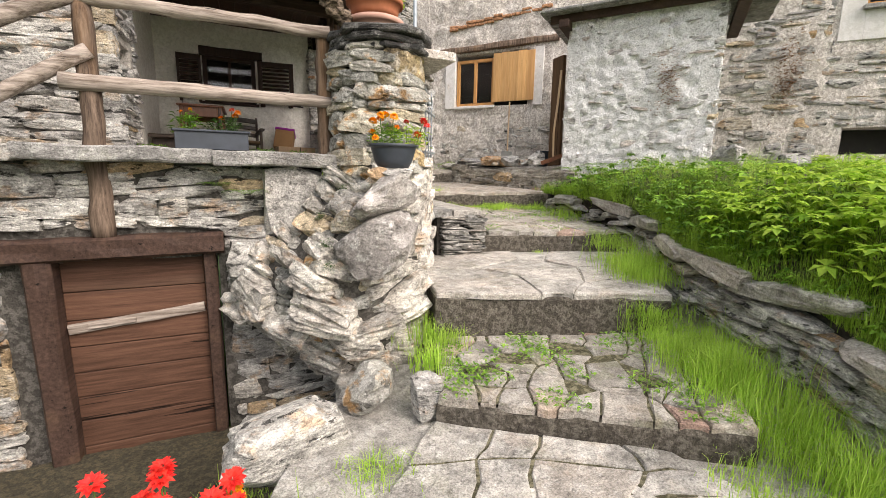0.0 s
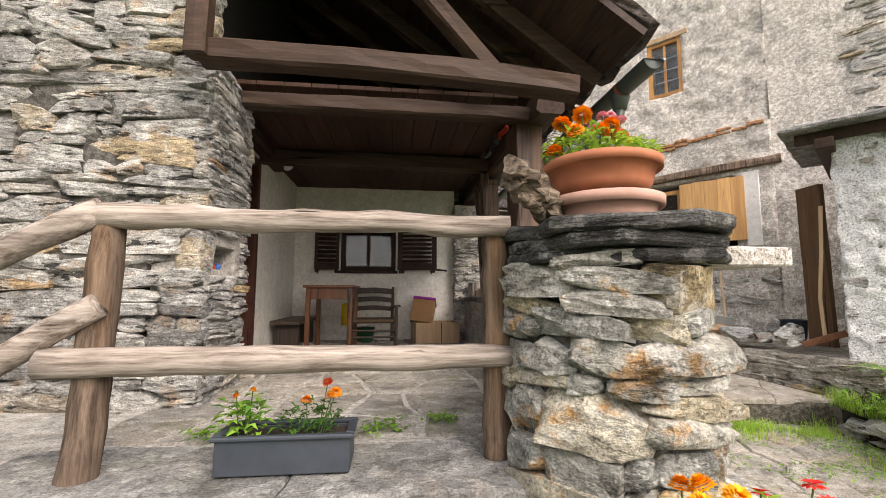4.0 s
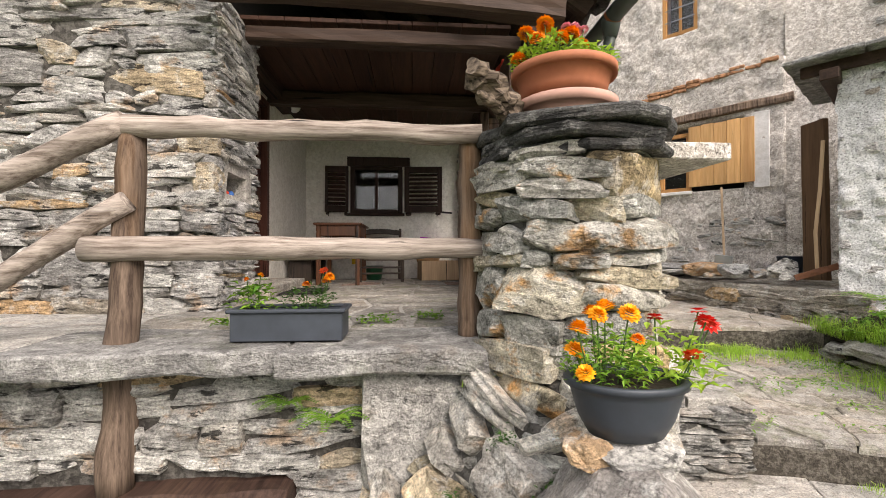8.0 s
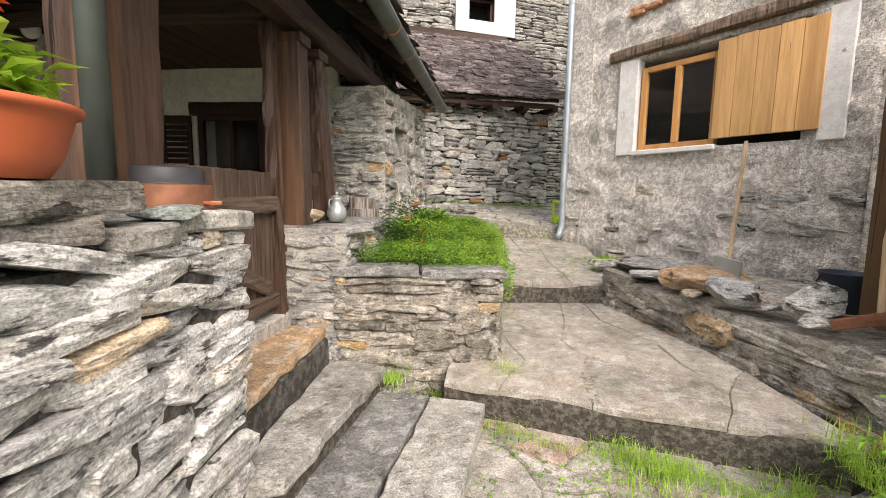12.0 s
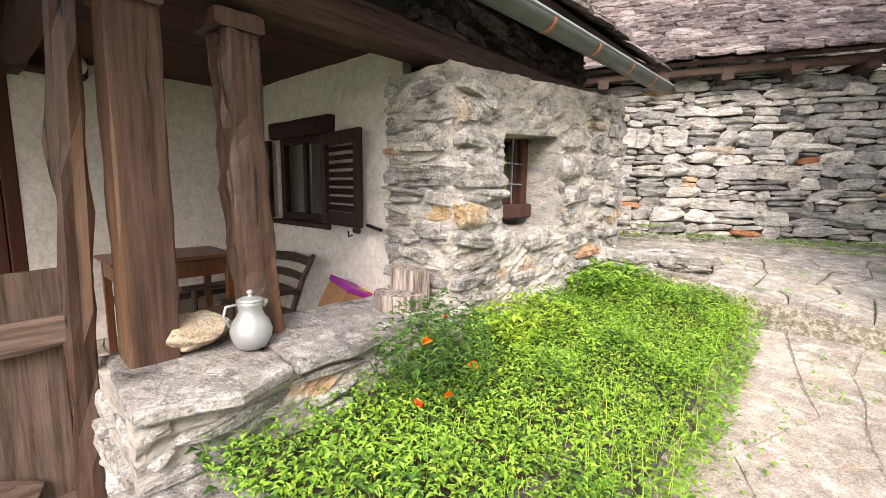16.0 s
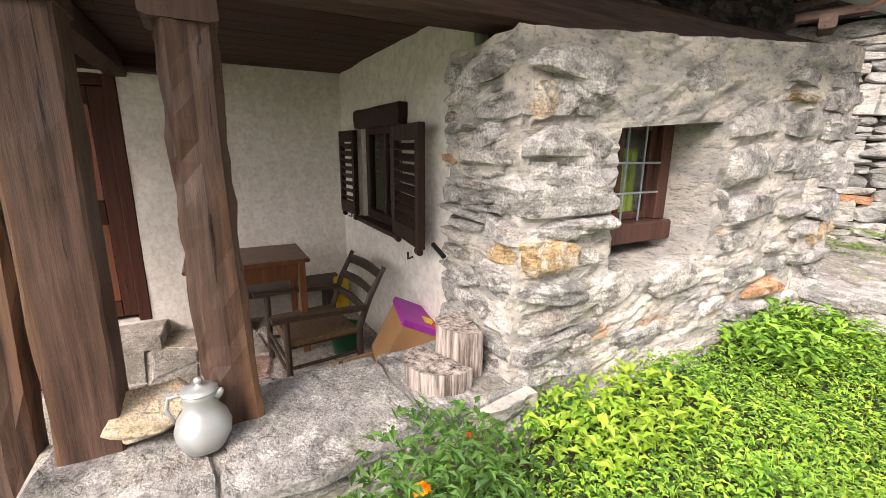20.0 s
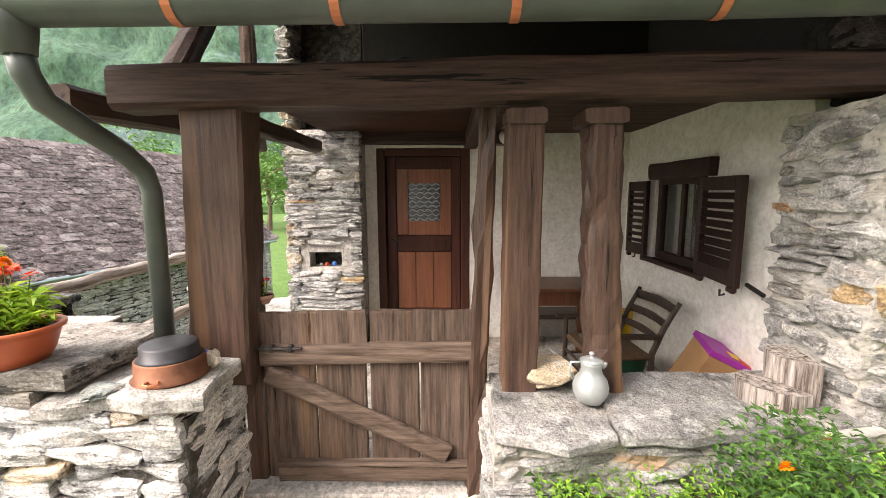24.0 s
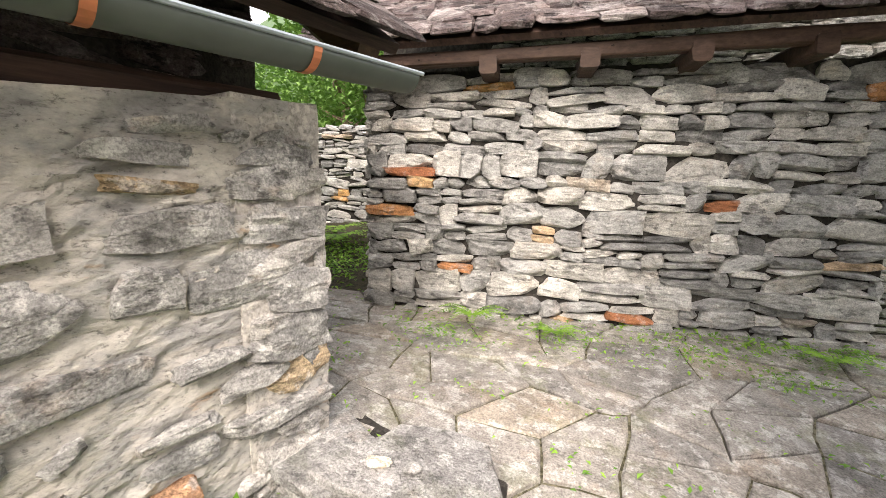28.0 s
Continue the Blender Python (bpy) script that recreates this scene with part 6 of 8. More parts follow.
part("body", lathe([(.045, 0), (.058, .006), (.078, .045), (.082, .075), (.072, .11), (.054, .135), (.047, .155), (.048, .18), (.053, .195), (.048, .198)], 28), M_PEWTER, jug, "", True)
part("lid", lathe([(.053, .196), (.053, .202), (.034, .211), (.009, .216), (.007, .222), (.013, .229), (.012, .238), (.003, .243)], 24), M_PEWTER, jug, "", True)
part("spout", tube([(.018, -.04, .176), (.024, -.053, .187), (.027, -.06, .195)], [.018, .013, .006], 8), M_PEWTER, jug, "", True)
part("handle", tube([(-.016, .048, .185), (-.03, .085, .18), (-.034, .095, .14), (-.028, .075, .095)], .006, 8), M_PEWTER, jug, "", True)

# ---- stump pieces ----
def stump(x, y, z, r, h, turn, label):
    bm = bmesh.new()
    verts, faces = [], []
    n = 26
    for zz in (0, h * .5, h):
        for j in range(n + 1):
            a = radians(-10) + radians(200) * j / n
            rr = r * (1 + .07 * noise.noise(Vector((j * .6, zz * 9, x * 7))) + (0.02 if j % 2 else 0))
            verts.append((rr * math.cos(a), rr * math.sin(a), zz + (0.012 * noise.noise(Vector((j, 3, x))) if zz else 0)))
    m = n + 1
    for k in range(2):
        for j in range(m):
            i = (j + 1) % m
            faces.append((k * m + j, k * m + i, (k + 1) * m + i, (k + 1) * m + j))
    faces += [tuple(reversed(range(m))), tuple(range(2 * m, 3 * m))]
    bm.free()
    ob = solid("wood_stump", (verts, faces), M_STUMP, label, "stump", group="stumps")
    ob.matrix_basis = pose(x, y, z, 0, 0, turn)


stump(1.3, 7.86, 2.39, 0.15, 0.09, 200, "weathered grey split half stump lying flat")
stump(1.24, 8.02, 2.39, 0.135, 0.2, 170, "weathered grey split half stump standing behind")

# ---- pan on the wall cap ----
pan = thing("pan", "upturned rusty copper pan with black top", "pan", at=(1.4, 5.06, 2.545))
part("bowl", lathe([(.155, 0), (.16, .008), (.145, .012), (.143, .09), (.138, .095)], 30), M_PAN, pan, "", True)
part("top", lathe([(.138, .094), (.118, .1), (.118, .15), (.108, .158), (.02, .16)], 30), M_PANLID, pan, "", True)
part("handle", tube([(.13, .03, .03), (.17, .05, .03), (.185, .02, .028), (.17, -.01, .028), (.135, -.01, .03)], .007, 6), M_COPPER, pan)

# ---- table, chair, bench and boxes ----
table = thing("table", "small reddish-brown wooden side table", "table", at=(-0.7, 7.27, 1.77))
part("tabletop", box(-.29, -.41, .73, .29, .41, .76, .01), M_TABLE, table)
for sx in (-1, 1):
    for sy in (-1, 1):
        part("leg", beam((sx * .235, sy * .35, 0), (sx * .235, sy * .35, .73), .05, .05, .001, 4, 1, .1), M_TABLE, table)
for q in ((-.21, -.37, .6, .21, -.345, .73), (-.21, .345, .6, .21, .37, .73), (-.25, -.32, .6, -.225, .32, .73), (.225, -.32, .6, .25, .32, .73)):
    part("apron", box(*q), M_TABLE, table)

chair = thing("armchair", "dark wooden ladder-back armchair with a rush seat", "chair", at=(-0.235, 7.66, 1.77), turn=5)
part("seat", box(-.29, -.27, .29, .29, .22, .34, .025), M_RUSH, chair, "worn woven rush seat")
for sx in (-1, 1):
    part("leg", tube(line((sx * .28, -.27, 0), (sx * .28, -.27, .5), 4), .022, 8), M_CHAIR, chair)
    part("back_post", tube([(sx * .27, .22, 0), (sx * .27, .22, .34), (sx * .28, .3, .55), (sx * .29, .41, .75)], [.024, .024, .022, .017], 8), M_CHAIR, chair)
    part("arm", beam((sx * .29, -.36, .51), (sx * .28, .27, .48), .07, .03, .002, 8, 2), M_CHAIR, chair)
for y0, z0, hh in ((.27, .45, .06), (.325, .57, .065), (.385, .69, .075)):
    part("slat", beam((-.27, y0, z0), (.27, y0, z0), .018, hh, .002, 10, 3, .2, .02), M_CHAIR, chair)
for p, q in (((-.28, -.27, .12), (.28, -.27, .12)), ((-.28, -.27, .2), (.28, -.27, .2)), ((-.28, -.27, .16), (-.27, .22, .16)), ((.28, -.27, .16), (.27, .22, .16))):
    part("stretcher", tube(line(p, q, 2), .013, 8), M_CHAIR, chair)

bench = thing("bench", "low dark wooden bench against the wall", "bench", at=(-1.2, 7.55, 1.77))
part("seat", box(-.17, -.55, .3, .17, .55, .35, .01), M_CHAIR, bench)
for y in (-.42, .42):
    part("leg", box(-.14, y - .03, 0, .14, y + .03, .3, .01), M_CHAIR, bench)
crate = thing("crate", "low wooden crate with toys beside the chair", "crate", at=(0.6, 7.85, 1.77), turn=8)
for a in ((-.3, -.2, 0, .3, -.185, .28), (-.3, .185, 0, .3, .2, .28), (-.3, -.185, 0, -.285, .185, .28), (.285, -.185, 0, .3, .185, .28), (-.285, -.185, 0, .285, .185, .012)):
    part("side", box(*a, .004), M_HANDLE, crate)
pbox = thing("toy_box", "brown cardboard box with a purple lid, leaning", "box", at=(0.42, 7.98, 2.0), turn=-12)
part("body", moved(box(-.15, -.12, 0, .15, .12, .34, .004), pose(0, 0, 0, -26, 6, 0)), M_CARD, pbox)
part("lid", moved(box(-.16, -.13, .335, .16, .13, .375, .004), pose(0, 0, 0, -26, 6, 0)), M_PURPLE, pbox, "bright purple lid")
part("sticker", moved(box(.02, .02, .375, .1, .09, .379, .001), pose(0, 0, 0, -26, 6, 0)), M_YELLOW, pbox)
part("sticker", moved(box(.08, .07, .375, .155, .128, .38, .001), pose(0, 0, 0, -26, 6, 0)), M_RED, pbox)
solid("bucket", moved(lathe([(.1, 0), (.13, .2), (.135, .205), (.125, .205), (.1, .03)], 20), Matrix.Translation((-.35, 7.9, 1.77))), M_GREENPL, "dark green plastic tub by the wall", "tub", smooth=True)
solid("can", moved(lathe([(.06, 0), (.06, .28), (.055, .29), (.03, .3)], 16), Matrix.Translation((-.62, 7.95, 2.0))), M_YELLOW, "yellow plastic can in the corner", "can", smooth=True)
mat_ = thing("door_mat", "black open-grid door mat on the floor", "mat", at=(-0.85, 6.0, 1.778), turn=4)
for i in range(10):
    part("bar", box(-.2 + .042 * i, -.3, 0, -.19 + .042 * i, .3, .014, .002), M_IRON, mat_)
for i in range(8):
    part("bar", box(-.2, -.3 + .084 * i, .002, .19, -.29 + .084 * i, .016, .002), M_IRON, mat_)

# ---- tools and board by the shed ----
board = solid("plank_door", beam((5.02, 6.42, 1.84), (5.03, 6.46, 3.74), .06, .3, .003, 10, 5, .03), M_BOARD, "tall brown board leaning in the corner", "board")
pick = thing("mattock", "long-handled mattock leaning on the shed", "tool")
part("handle", tube([(4.88, 6.2, 3.45), (4.86, 6.22, 2.9), (4.83, 6.25, 2.4), (4.85, 6.25, 1.98)], .019, 10), M_HANDLE, pick)
part("blade", beam((4.98, 6.12, 2.02), (4.68, 6.36, 1.87), .03, .07, .002, 8, 6), M_PAN, pick)
shovel = thing("shovel", "long-handled shovel leaning on the house wall", "tool")
part("handle", tube(line((4.87, 7.55 + .25, 3.15), (4.62, 7.42, 2.1), 4), .016, 10), M_HANDLE, shovel)
part("blade", moved(prism([(-.11, -.015), (.11, -.015), (.11, .015), (-.11, .015)], -.28, 0, .004, 1, .004), Matrix.Translation((4.61, 7.41, 2.13)) @ pose(0, 0, 0, 8, 8, -49)), M_PEWTER, shovel)
bucket = thing("bucket", "dark navy plastic bucket by the wall", "bucket", at=(5.12, 6.88, 1.84))
part("body", lathe([(.11, 0), (.15, .27), (.16, .28), (.145, .28), (.11, .02)], 24), M_NAVY, bucket, "", True)
part("handle", tube([(.15, 0, .26), (.13, .08, .2), (0, .16, .17), (-.13, .08, .2), (-.15, 0, .26)], .005, 6), M_IRON, bucket)
toy = thing("lime_trolley", "small lime green plastic toy behind the downpipe", "toy", at=(3.8, 10.95, 2.16))
for p, q in (((-.15, 0, 0), (-.15, 0, .4)), ((.15, 0, 0), (.15, 0, .4)), ((-.15, 0, .4), (.15, 0, .4)), ((-.15, 0, .15), (.15, 0, .15))):
    part("bar", tube(line(p, q, 2), .02, 8), M_LIMEPL, toy)
part("body", box(-.13, -.1, .02, .13, .1, .14, .02), M_LIMEPL, toy)

# tower window
tw = thing("window_6", "small window with a wide white surround", "window", kind="structure")
TU = lambda u, z, out=0.0: TWO + DWA * u + Z * z + DWN * out
tm = Matrix((DWA, -DWN, Z)).transposed().to_4x4()
part("surround", moved(join(box(3.3, -.06, 5.55, 3.68, .2, 7.0), box(4.42, -.06, 5.55, 5.05, .2, 7.0), box(3.68, -.06, 5.55, 4.42, .2, 5.88), box(3.68, -.06, 6.48, 4.42, .2, 7.0)), Matrix.Translation(TWO) @ tm), M_SURROUND, tw)
part("window_frame", moved(join(box(3.68, .1, 5.88, 3.74, .16, 6.48), box(4.36, .1, 5.88, 4.42, .16, 6.48), box(3.74, .1, 6.42, 4.36, .16, 6.48), box(3.74, .1, 5.88, 4.36, .16, 5.94)), Matrix.Translation(TWO) @ tm), M_WINFRAME, tw)
# painted interior shade for the tower window
solid("room_dark", moved(box(3.4, .6, 5.5, 4.7, .64, 6.8), Matrix.Translation(TWO) @ tm), M_ROOM_SHADE, "near-black sheet painting the room's shade behind the tower window", "wall", kind="structure")
# ends of the barn's roof beams
bb = thing("barn_beams", "dark purlin ends under the barn eave", "beam")
for k in range(6):
    o = DWO + DWA * (0.35 + .72 * k) + Z * (2.28 + .02 * k)
    part("purlin", beam(o - DWN * .4, o + DWN * .38, .13, .13, .006, 6, 80 + k), M_BEAM_X, bb)
part("plate", beam(DWO + Z * 2.34 - DWA * .3 + DWN * .3, DWO + Z * 2.44 + DWA * 3.95 + DWN * .3, .1, .1, .006, 14, 90), M_BEAM_X, bb)

# ---- plants ----
M_LEAF = leaf_mat("fresh_leaf", (0.07, 0.18, 0.018), (0.26, 0.46, 0.05))
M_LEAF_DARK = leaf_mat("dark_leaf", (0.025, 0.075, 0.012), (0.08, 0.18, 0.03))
M_GRASS = leaf_mat("grass_blade", (0.26, 0.46, 0.05), (0.56, 0.78, 0.14), 0.5)
M_YLEAF = leaf_mat("yellow_green_leaf", (0.2, 0.38, 0.03), (0.46, 0.62, 0.08), 0.5)
M_FAR = leaf_mat("tree_leaf", (0.05, 0.12, 0.02), (0.16, 0.28, 0.06))
M_ORANGE = leaf_mat("orange_petal", (0.75, 0.16, 0.0), (0.95, 0.36, 0.01), 0.15)
M_AMBER = leaf_mat("amber_petal", (0.9, 0.3, 0.0), (1.0, 0.5, 0.02), 0.15)
M_SCARLET = leaf_mat("red_petal", (0.6, 0.01, 0.01), (0.85, 0.05, 0.03), 0.15)
M_VERMIL = leaf_mat("vermilion_petal", (0.7, 0.05, 0.01), (0.9, 0.14, 0.03), 0.15)
M_PINK = leaf_mat("pink_petal", (0.7, 0.2, 0.28), (0.85, 0.45, 0.5), 0.15)
M_STEM = plain_mat("green_stem", (0.07, 0.14, 0.03), 0.6)


def add_leaf(verts, faces, p, way, length, width, fold=0.3, droop=0.2):
    way = way.normalized()
    side = way.cross(Z)
    side = side.normalized() if side.length > 0.05 else Vector((1, 0, 0))
    up = side.cross(way)
    n = len(verts)
    verts += [p, p + way * length * .45 + side * width * .5 + up * width * fold, p + way * length - up * length * droop, p + way * length * .45 - side * width * .5 + up * width * fold, p + way * length * .45]
    faces += [(n, n + 1, n + 4), (n + 1, n + 2, n + 4), (n, n + 4, n + 3), (n + 4, n + 2, n + 3)]


def rand_way(r, lo=-0.2, hi=0.9):
    a = r.uniform(0, 2 * math.pi)
    return Vector((math.cos(a), math.sin(a), r.uniform(lo, hi)))


def leaf_bed(name, label, points, n, size, height, mat, seed, kind="stuff"):
    """Broad leaves heaped over a patch; points(r) gives a place on the ground."""
    r = random.Random(seed)
    verts, faces = [], []
    for _ in range(n):
        p = points(r) + Z * r.uniform(*height)
        l = r.uniform(*size)
        add_leaf(verts, faces, p, rand_way(r), l, l * r.uniform(.35, .6))
    return solid(name, (verts, faces), mat, label, "plants", kind=kind)


def blades(name, label, points, n, height, width, mat, seed, lean=0.5):
    r = random.Random(seed)
    verts, faces = [], []
    for _ in range(n):
        p = points(r)
        h = r.uniform(*height) * (0.75 + 0.9 * noise.noise(p * 3.1))
        a = r.uniform(0, 2 * math.pi)
        d = Vector((math.cos(a), math.sin(a), 0))
        s = Vector((-d.y, d.x, 0)) * r.uniform(.6, 1.2) * width
        b = r.uniform(.1, 1) * lean
        m1 = p + Z * h * .55 + d * h * b * .25
        tip = p + Z * h * (1 - b * .3) + d * h * b
        k = len(verts)
        verts += [p - s, p + s, m1 + s * .7, m1 - s * .7, tip]
        faces += [(k, k + 1, k + 2, k + 3), (k + 3, k + 2, k + 4)]
    return solid(name, (verts, faces), mat, label, "grass", kind="stuff")


def bed_top(u, v):
    return Vector((1.5 + u * 1.16, 6.66 + v * 4.0 + 0.2 * u * (1 - v), 2.1 + 0.12 * v - 0.14 * u))


def lumps(p, s=2.2, a=0.1):
    return max(0, noise.noise(p * s)) * a


def bed_spot(r):
    p = bed_top(r.random() ** .9, r.random())
    return p + Z * lumps(p, 2.5, .22)


leaf_bed("ground_cover", "dense glossy green ground cover filling the bed", bed_spot, 27000, (0.014, 0.036), (0.0, 0.12), M_LEAF, 1)
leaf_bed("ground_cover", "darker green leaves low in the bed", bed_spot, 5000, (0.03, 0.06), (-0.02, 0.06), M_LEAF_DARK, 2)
leaf_bed("leafy_plants", "small yellow-green leaves among the ground cover", lambda r: bed_top(r.uniform(.3, 1.05), r.random()) + Z * .06, 4500, (0.014, 0.034), (0.0, 0.12), M_YLEAF, 33)
leaf_bed("leafy_plants", "yellow-green leafy plants in the bed", lambda r: bed_top(r.uniform(.0, .35), r.uniform(.36, .56)) + Vector((0, 0, .05)), 700, (0.03, 0.07), (0.0, 0.16), M_YLEAF, 3)
leaf_bed("ground_cover", "leafy ground cover spilling over the edge of the bed", lambda r: bed_top(r.uniform(.9, 1.12), r.uniform(.03, 1)) - Z * r.uniform(-.05, .2), 3800, (0.02, 0.05), (-.05, .08), M_LEAF, 44)
blades("grass", "short grass among the leaves of the bed", lambda r: bed_top(r.uniform(.45, 1.08), r.uniform(.05, 1)) + Z * .05, 1700, (0.07, 0.16), 0.0016, M_GRASS, 4, 1.3)
blades("grass", "thin grass hanging over the bed wall", lambda r: Vector((2.72 + r.uniform(-.05, .1), r.uniform(6.8, 10.3), 0)) + Z * r.uniform(1.5, 1.98), 300, (0.04, 0.1), 0.0016, M_GRASS, 5, 1.3)
leaf_bed("ground_cover", "leafy green plants by the house corner", lambda r: Vector((r.uniform(1.5, 1.95), r.uniform(9.5, 10.35), r.uniform(2.15, 2.32))), 700, (0.04, 0.1), (0, .12), M_LEAF, 6)


def garden_spot(r, u0=0.0, u1=0.75):
    p = garden_point(r.uniform(u0 ** .5, u1 ** .5) ** 2, r.random())
    return p


blades("grass", "thick tall grass and horsetail on the garden slope", lambda r: garden_point(r.random() ** 2 * .5, r.random()), 26000, (0.1, 0.34), 0.0016, M_GRASS, 7, 1.3)
leaf_bed("leafy_plants", "broad green leafy plants on the garden slope", lambda r: garden_spot(r, 0.06, .6) if r.random() < .4 else garden_spot(r, .1, .3), 1300, (0.04, 0.09), (0.02, .16), M_YLEAF, 8)
blades("grass", "rough grass higher on the garden slope", lambda r: garden_point(.45 + .55 * r.random(), r.random()), 14000, (0.08, 0.24), 0.004, M_GRASS, 77, 1.2)
leaf_bed("leafy_plants", "low leaves on the garden slope", lambda r: garden_spot(r, 0.0, .5), 3000, (0.03, 0.08), (0.0, .15), M_LEAF, 9)


def along_edge(r, w=0.3):
    p = edge_point(r.random()) - Z * 0.4
    return p + Vector((-.9, .36, 0)) * r.uniform(-.1, w) + Z * r.uniform(-.05, .12)


blades("grass", "bright feathery grass spilling over the garden wall", lambda r: along_edge(r, .05) + Z * .36, 1800, (0.08, 0.24), 0.002, M_GRASS, 10, 1.3)
TUFTS = [(1.15, 2.85, .3, .22, 420, .34), (0.95, 2.5, .28, .15, 200, .25), (2.55, 1.5, .25, .3, 700, .3), (2.9, 2.35, .5, .25, 600, .3), (3.4, 2.9, .7, .2, 300, .25), (2.35, 6.45, 1.12, .26, 500, .16), (1.9, 6.45, 1.3, .16, 200, .14), (2.75, 6.6, 1.2, .12, 260, .25), (3.5, 5.95, 1.1, .32, 700, .13), (4.1, 5.75, 1.1, .25, 600, .16), (2.1, 1.0, .1, .25, 300, .14), (0.4, 1.85, .05, .2, 260, .2), (-0.25, 2.1, -.1, .2, 200, .2), (4.55, 5.6, 1.4, .3, 500, .2), (3.0, 4.1, .72, .1, 60, .1), (0.5, 3.5, 1.6, .08, 120, .12), (4.0, 9.0, 1.86, .2, 240, .12), (2.2, 0.4, .1, .4, 500, .25)]
for k, (x, y, z, s, n, h) in enumerate(TUFTS):
    blades("grass_tuft", "small tuft of grass growing in the stone joints", lambda r: Vector((x + r.gauss(0, s * .5), y + r.gauss(0, s * .5), z)), n, (h * .4, h), 0.003, M_GRASS, 20 + k, .9)
MOSS = [(1.6, 2.4, .33, .5), (2.4, 2.2, .36, .4), (1.2, 2.2, .3, .3), (3.6, 5.0, 1.06, .5), (4.0, 5.3, 1.1, .4), (1.2, 12.0, 2.5, .5), (2.0, 12.6, 2.48, .6), (2.8, 12.9, 2.45, .5), (3.2, 13.3, 2.45, .4), (1.5, 11.2, 2.3, .3), (1.9, 11.5, 2.33, .3), (3.4, 12.9, 2.4, .4), (0.0, 4.1, 1.775, .15), (-0.8, 4.05, 1.775, .15), (0.3, 4.2, 1.775, .12), (3.9, 8.8, 1.86, .25)]
for k, (x, y, z, s) in enumerate(MOSS):
    leaf_bed("weeds", "low weeds and moss between the flagstones", lambda r: Vector((x + r.gauss(0, s * .4), y + r.gauss(0, s * .25), z)), int(260 * s) + 40, (0.015, 0.05), (0.0, .04), M_LEAF, 60 + k)


leaf_bed("ground_cover", "low green leaves on the slope beside the barn", lambda r: Vector((r.uniform(-4.2, -0.5), r.uniform(12.6, 14.3), 0)) + Z * (2.45 + r.uniform(0, .25)), 4200, (0.03, 0.09), (-.1, .1), M_LEAF, 90)


def palmate(label, points, n, size, height, mat, seed):
    """Lobed leaves on thin stalks."""
    r = random.Random(seed)
    verts, faces = [], []
    for _ in range(n):
        p = points(r)
        top = p + Vector((r.gauss(0, .05), r.gauss(0, .05), r.uniform(*height)))
        l, a0 = r.uniform(*size), r.uniform(0, 6.28)
        k = len(verts)
        verts += [p, p + Vector((.005, 0, 0)), top + Vector((.005, 0, 0)), top]
        faces.append((k, k + 1, k + 2, k + 3))
        lean = Vector((r.gauss(0, .25), r.gauss(0, .25), 0))
        for q in range(7):
            a = a0 + (q - 3) * .8
            d = Vector((math.cos(a), math.sin(a), 0))
            add_leaf(verts, faces, top, d + Z * (d.dot(lean) + .1), l * (1 - .07 * abs(q - 3)), l * .48, .1, .25)
    return solid("leafy_plants", (verts, faces), mat, label, "plants", kind="stuff")


palmate("large lobed light green leaves in the garden", lambda r: garden_point(r.uniform(.03, .36), r.uniform(.05, .62)), 1300, (0.05, 0.12), (.15, .4), M_YLEAF, 91)
palmate("lobed green leaves higher on the garden slope", lambda r: garden_point(r.uniform(.0, .3) ** 1.2, r.uniform(.45, .97)), 500, (0.05, 0.1), (.1, .28), M_LEAF, 92)
STRIP = [(2.62, 1.55, .36, 1300), (2.8, 1.95, .4, 1500), (2.5, 0.85, .15, 1200), (2.62, 1.15, .25, 900), (3.2, 2.75, .72, 900), (3.45, 3.05, .76, 900), (3.75, 3.6, .85, 500), (2.3, 0.3, .1, 900), (4.05, 4.9, 1.05, 400)]
for k, (x, y, z, n) in enumerate(STRIP):
    blades("grass_tuft", "fluffy bright green horsetail tuft along the garden wall", lambda r: Vector((x + r.gauss(0, .13), y + r.gauss(0, .2), z - .03)), n, (.12, .38), 0.0022, M_GRASS, 130 + k, .9)


def patchy(quad, z, seed, s=3.0, cut=0.12):
    """A place on a four-cornered top where moss gathers."""
    def spot(r):
        for _ in range(30):
            p = in_quad(quad, r.random(), r.random())
            if noise.noise(p * s + Vector((seed, 0, 0))) > cut:
                break
        return p + Z * z
    return spot


for k, (q, n) in enumerate(((Q1, 1500), (Q3, 1300), (Q5, 400), (Q6, 1000))):
    leaf_bed("weeds", "moss and tiny weeds between the flagstones", patchy(q, .012, k), n, (0.015, 0.045), (0.0, .025), M_LEAF, 300 + k)
leaf_bed("weeds", "weeds along the foot of the dry-stone barn", lambda r: DWO + DWA * r.uniform(.2, 4.0) + DWN * abs(r.gauss(.1, .12)) + Z * r.uniform(.12, .24), 1300, (0.02, 0.07), (0, .06), M_LEAF, 310)
blades("grass_tuft", "fine grass at the foot of the riser", lambda r: Vector((2.5, 6.25, 1.14)).lerp(Vector((4.2, 5.75, 1.12)), r.random() ** .8) + Vector((r.gauss(0, .04), -abs(r.gauss(0, .07)), 0)), 1100, (.04, .12), .0016, M_GRASS, 311, 1.3)

M_DRY = leaf_mat("dry_leaf", (0.16, 0.07, 0.03), (0.36, 0.19, 0.09), 0.1)
leaf_bed("dry_vine", "dead brown creeper clinging to the roughcast", lambda r: SHO + SHA * (1.53 + r.gauss(0, .09)) + Z * (1.85 + r.gauss(0, .24)) + SHN * r.uniform(.03, .08), 420, (.02, .05), (0, .02), M_DRY, 320)
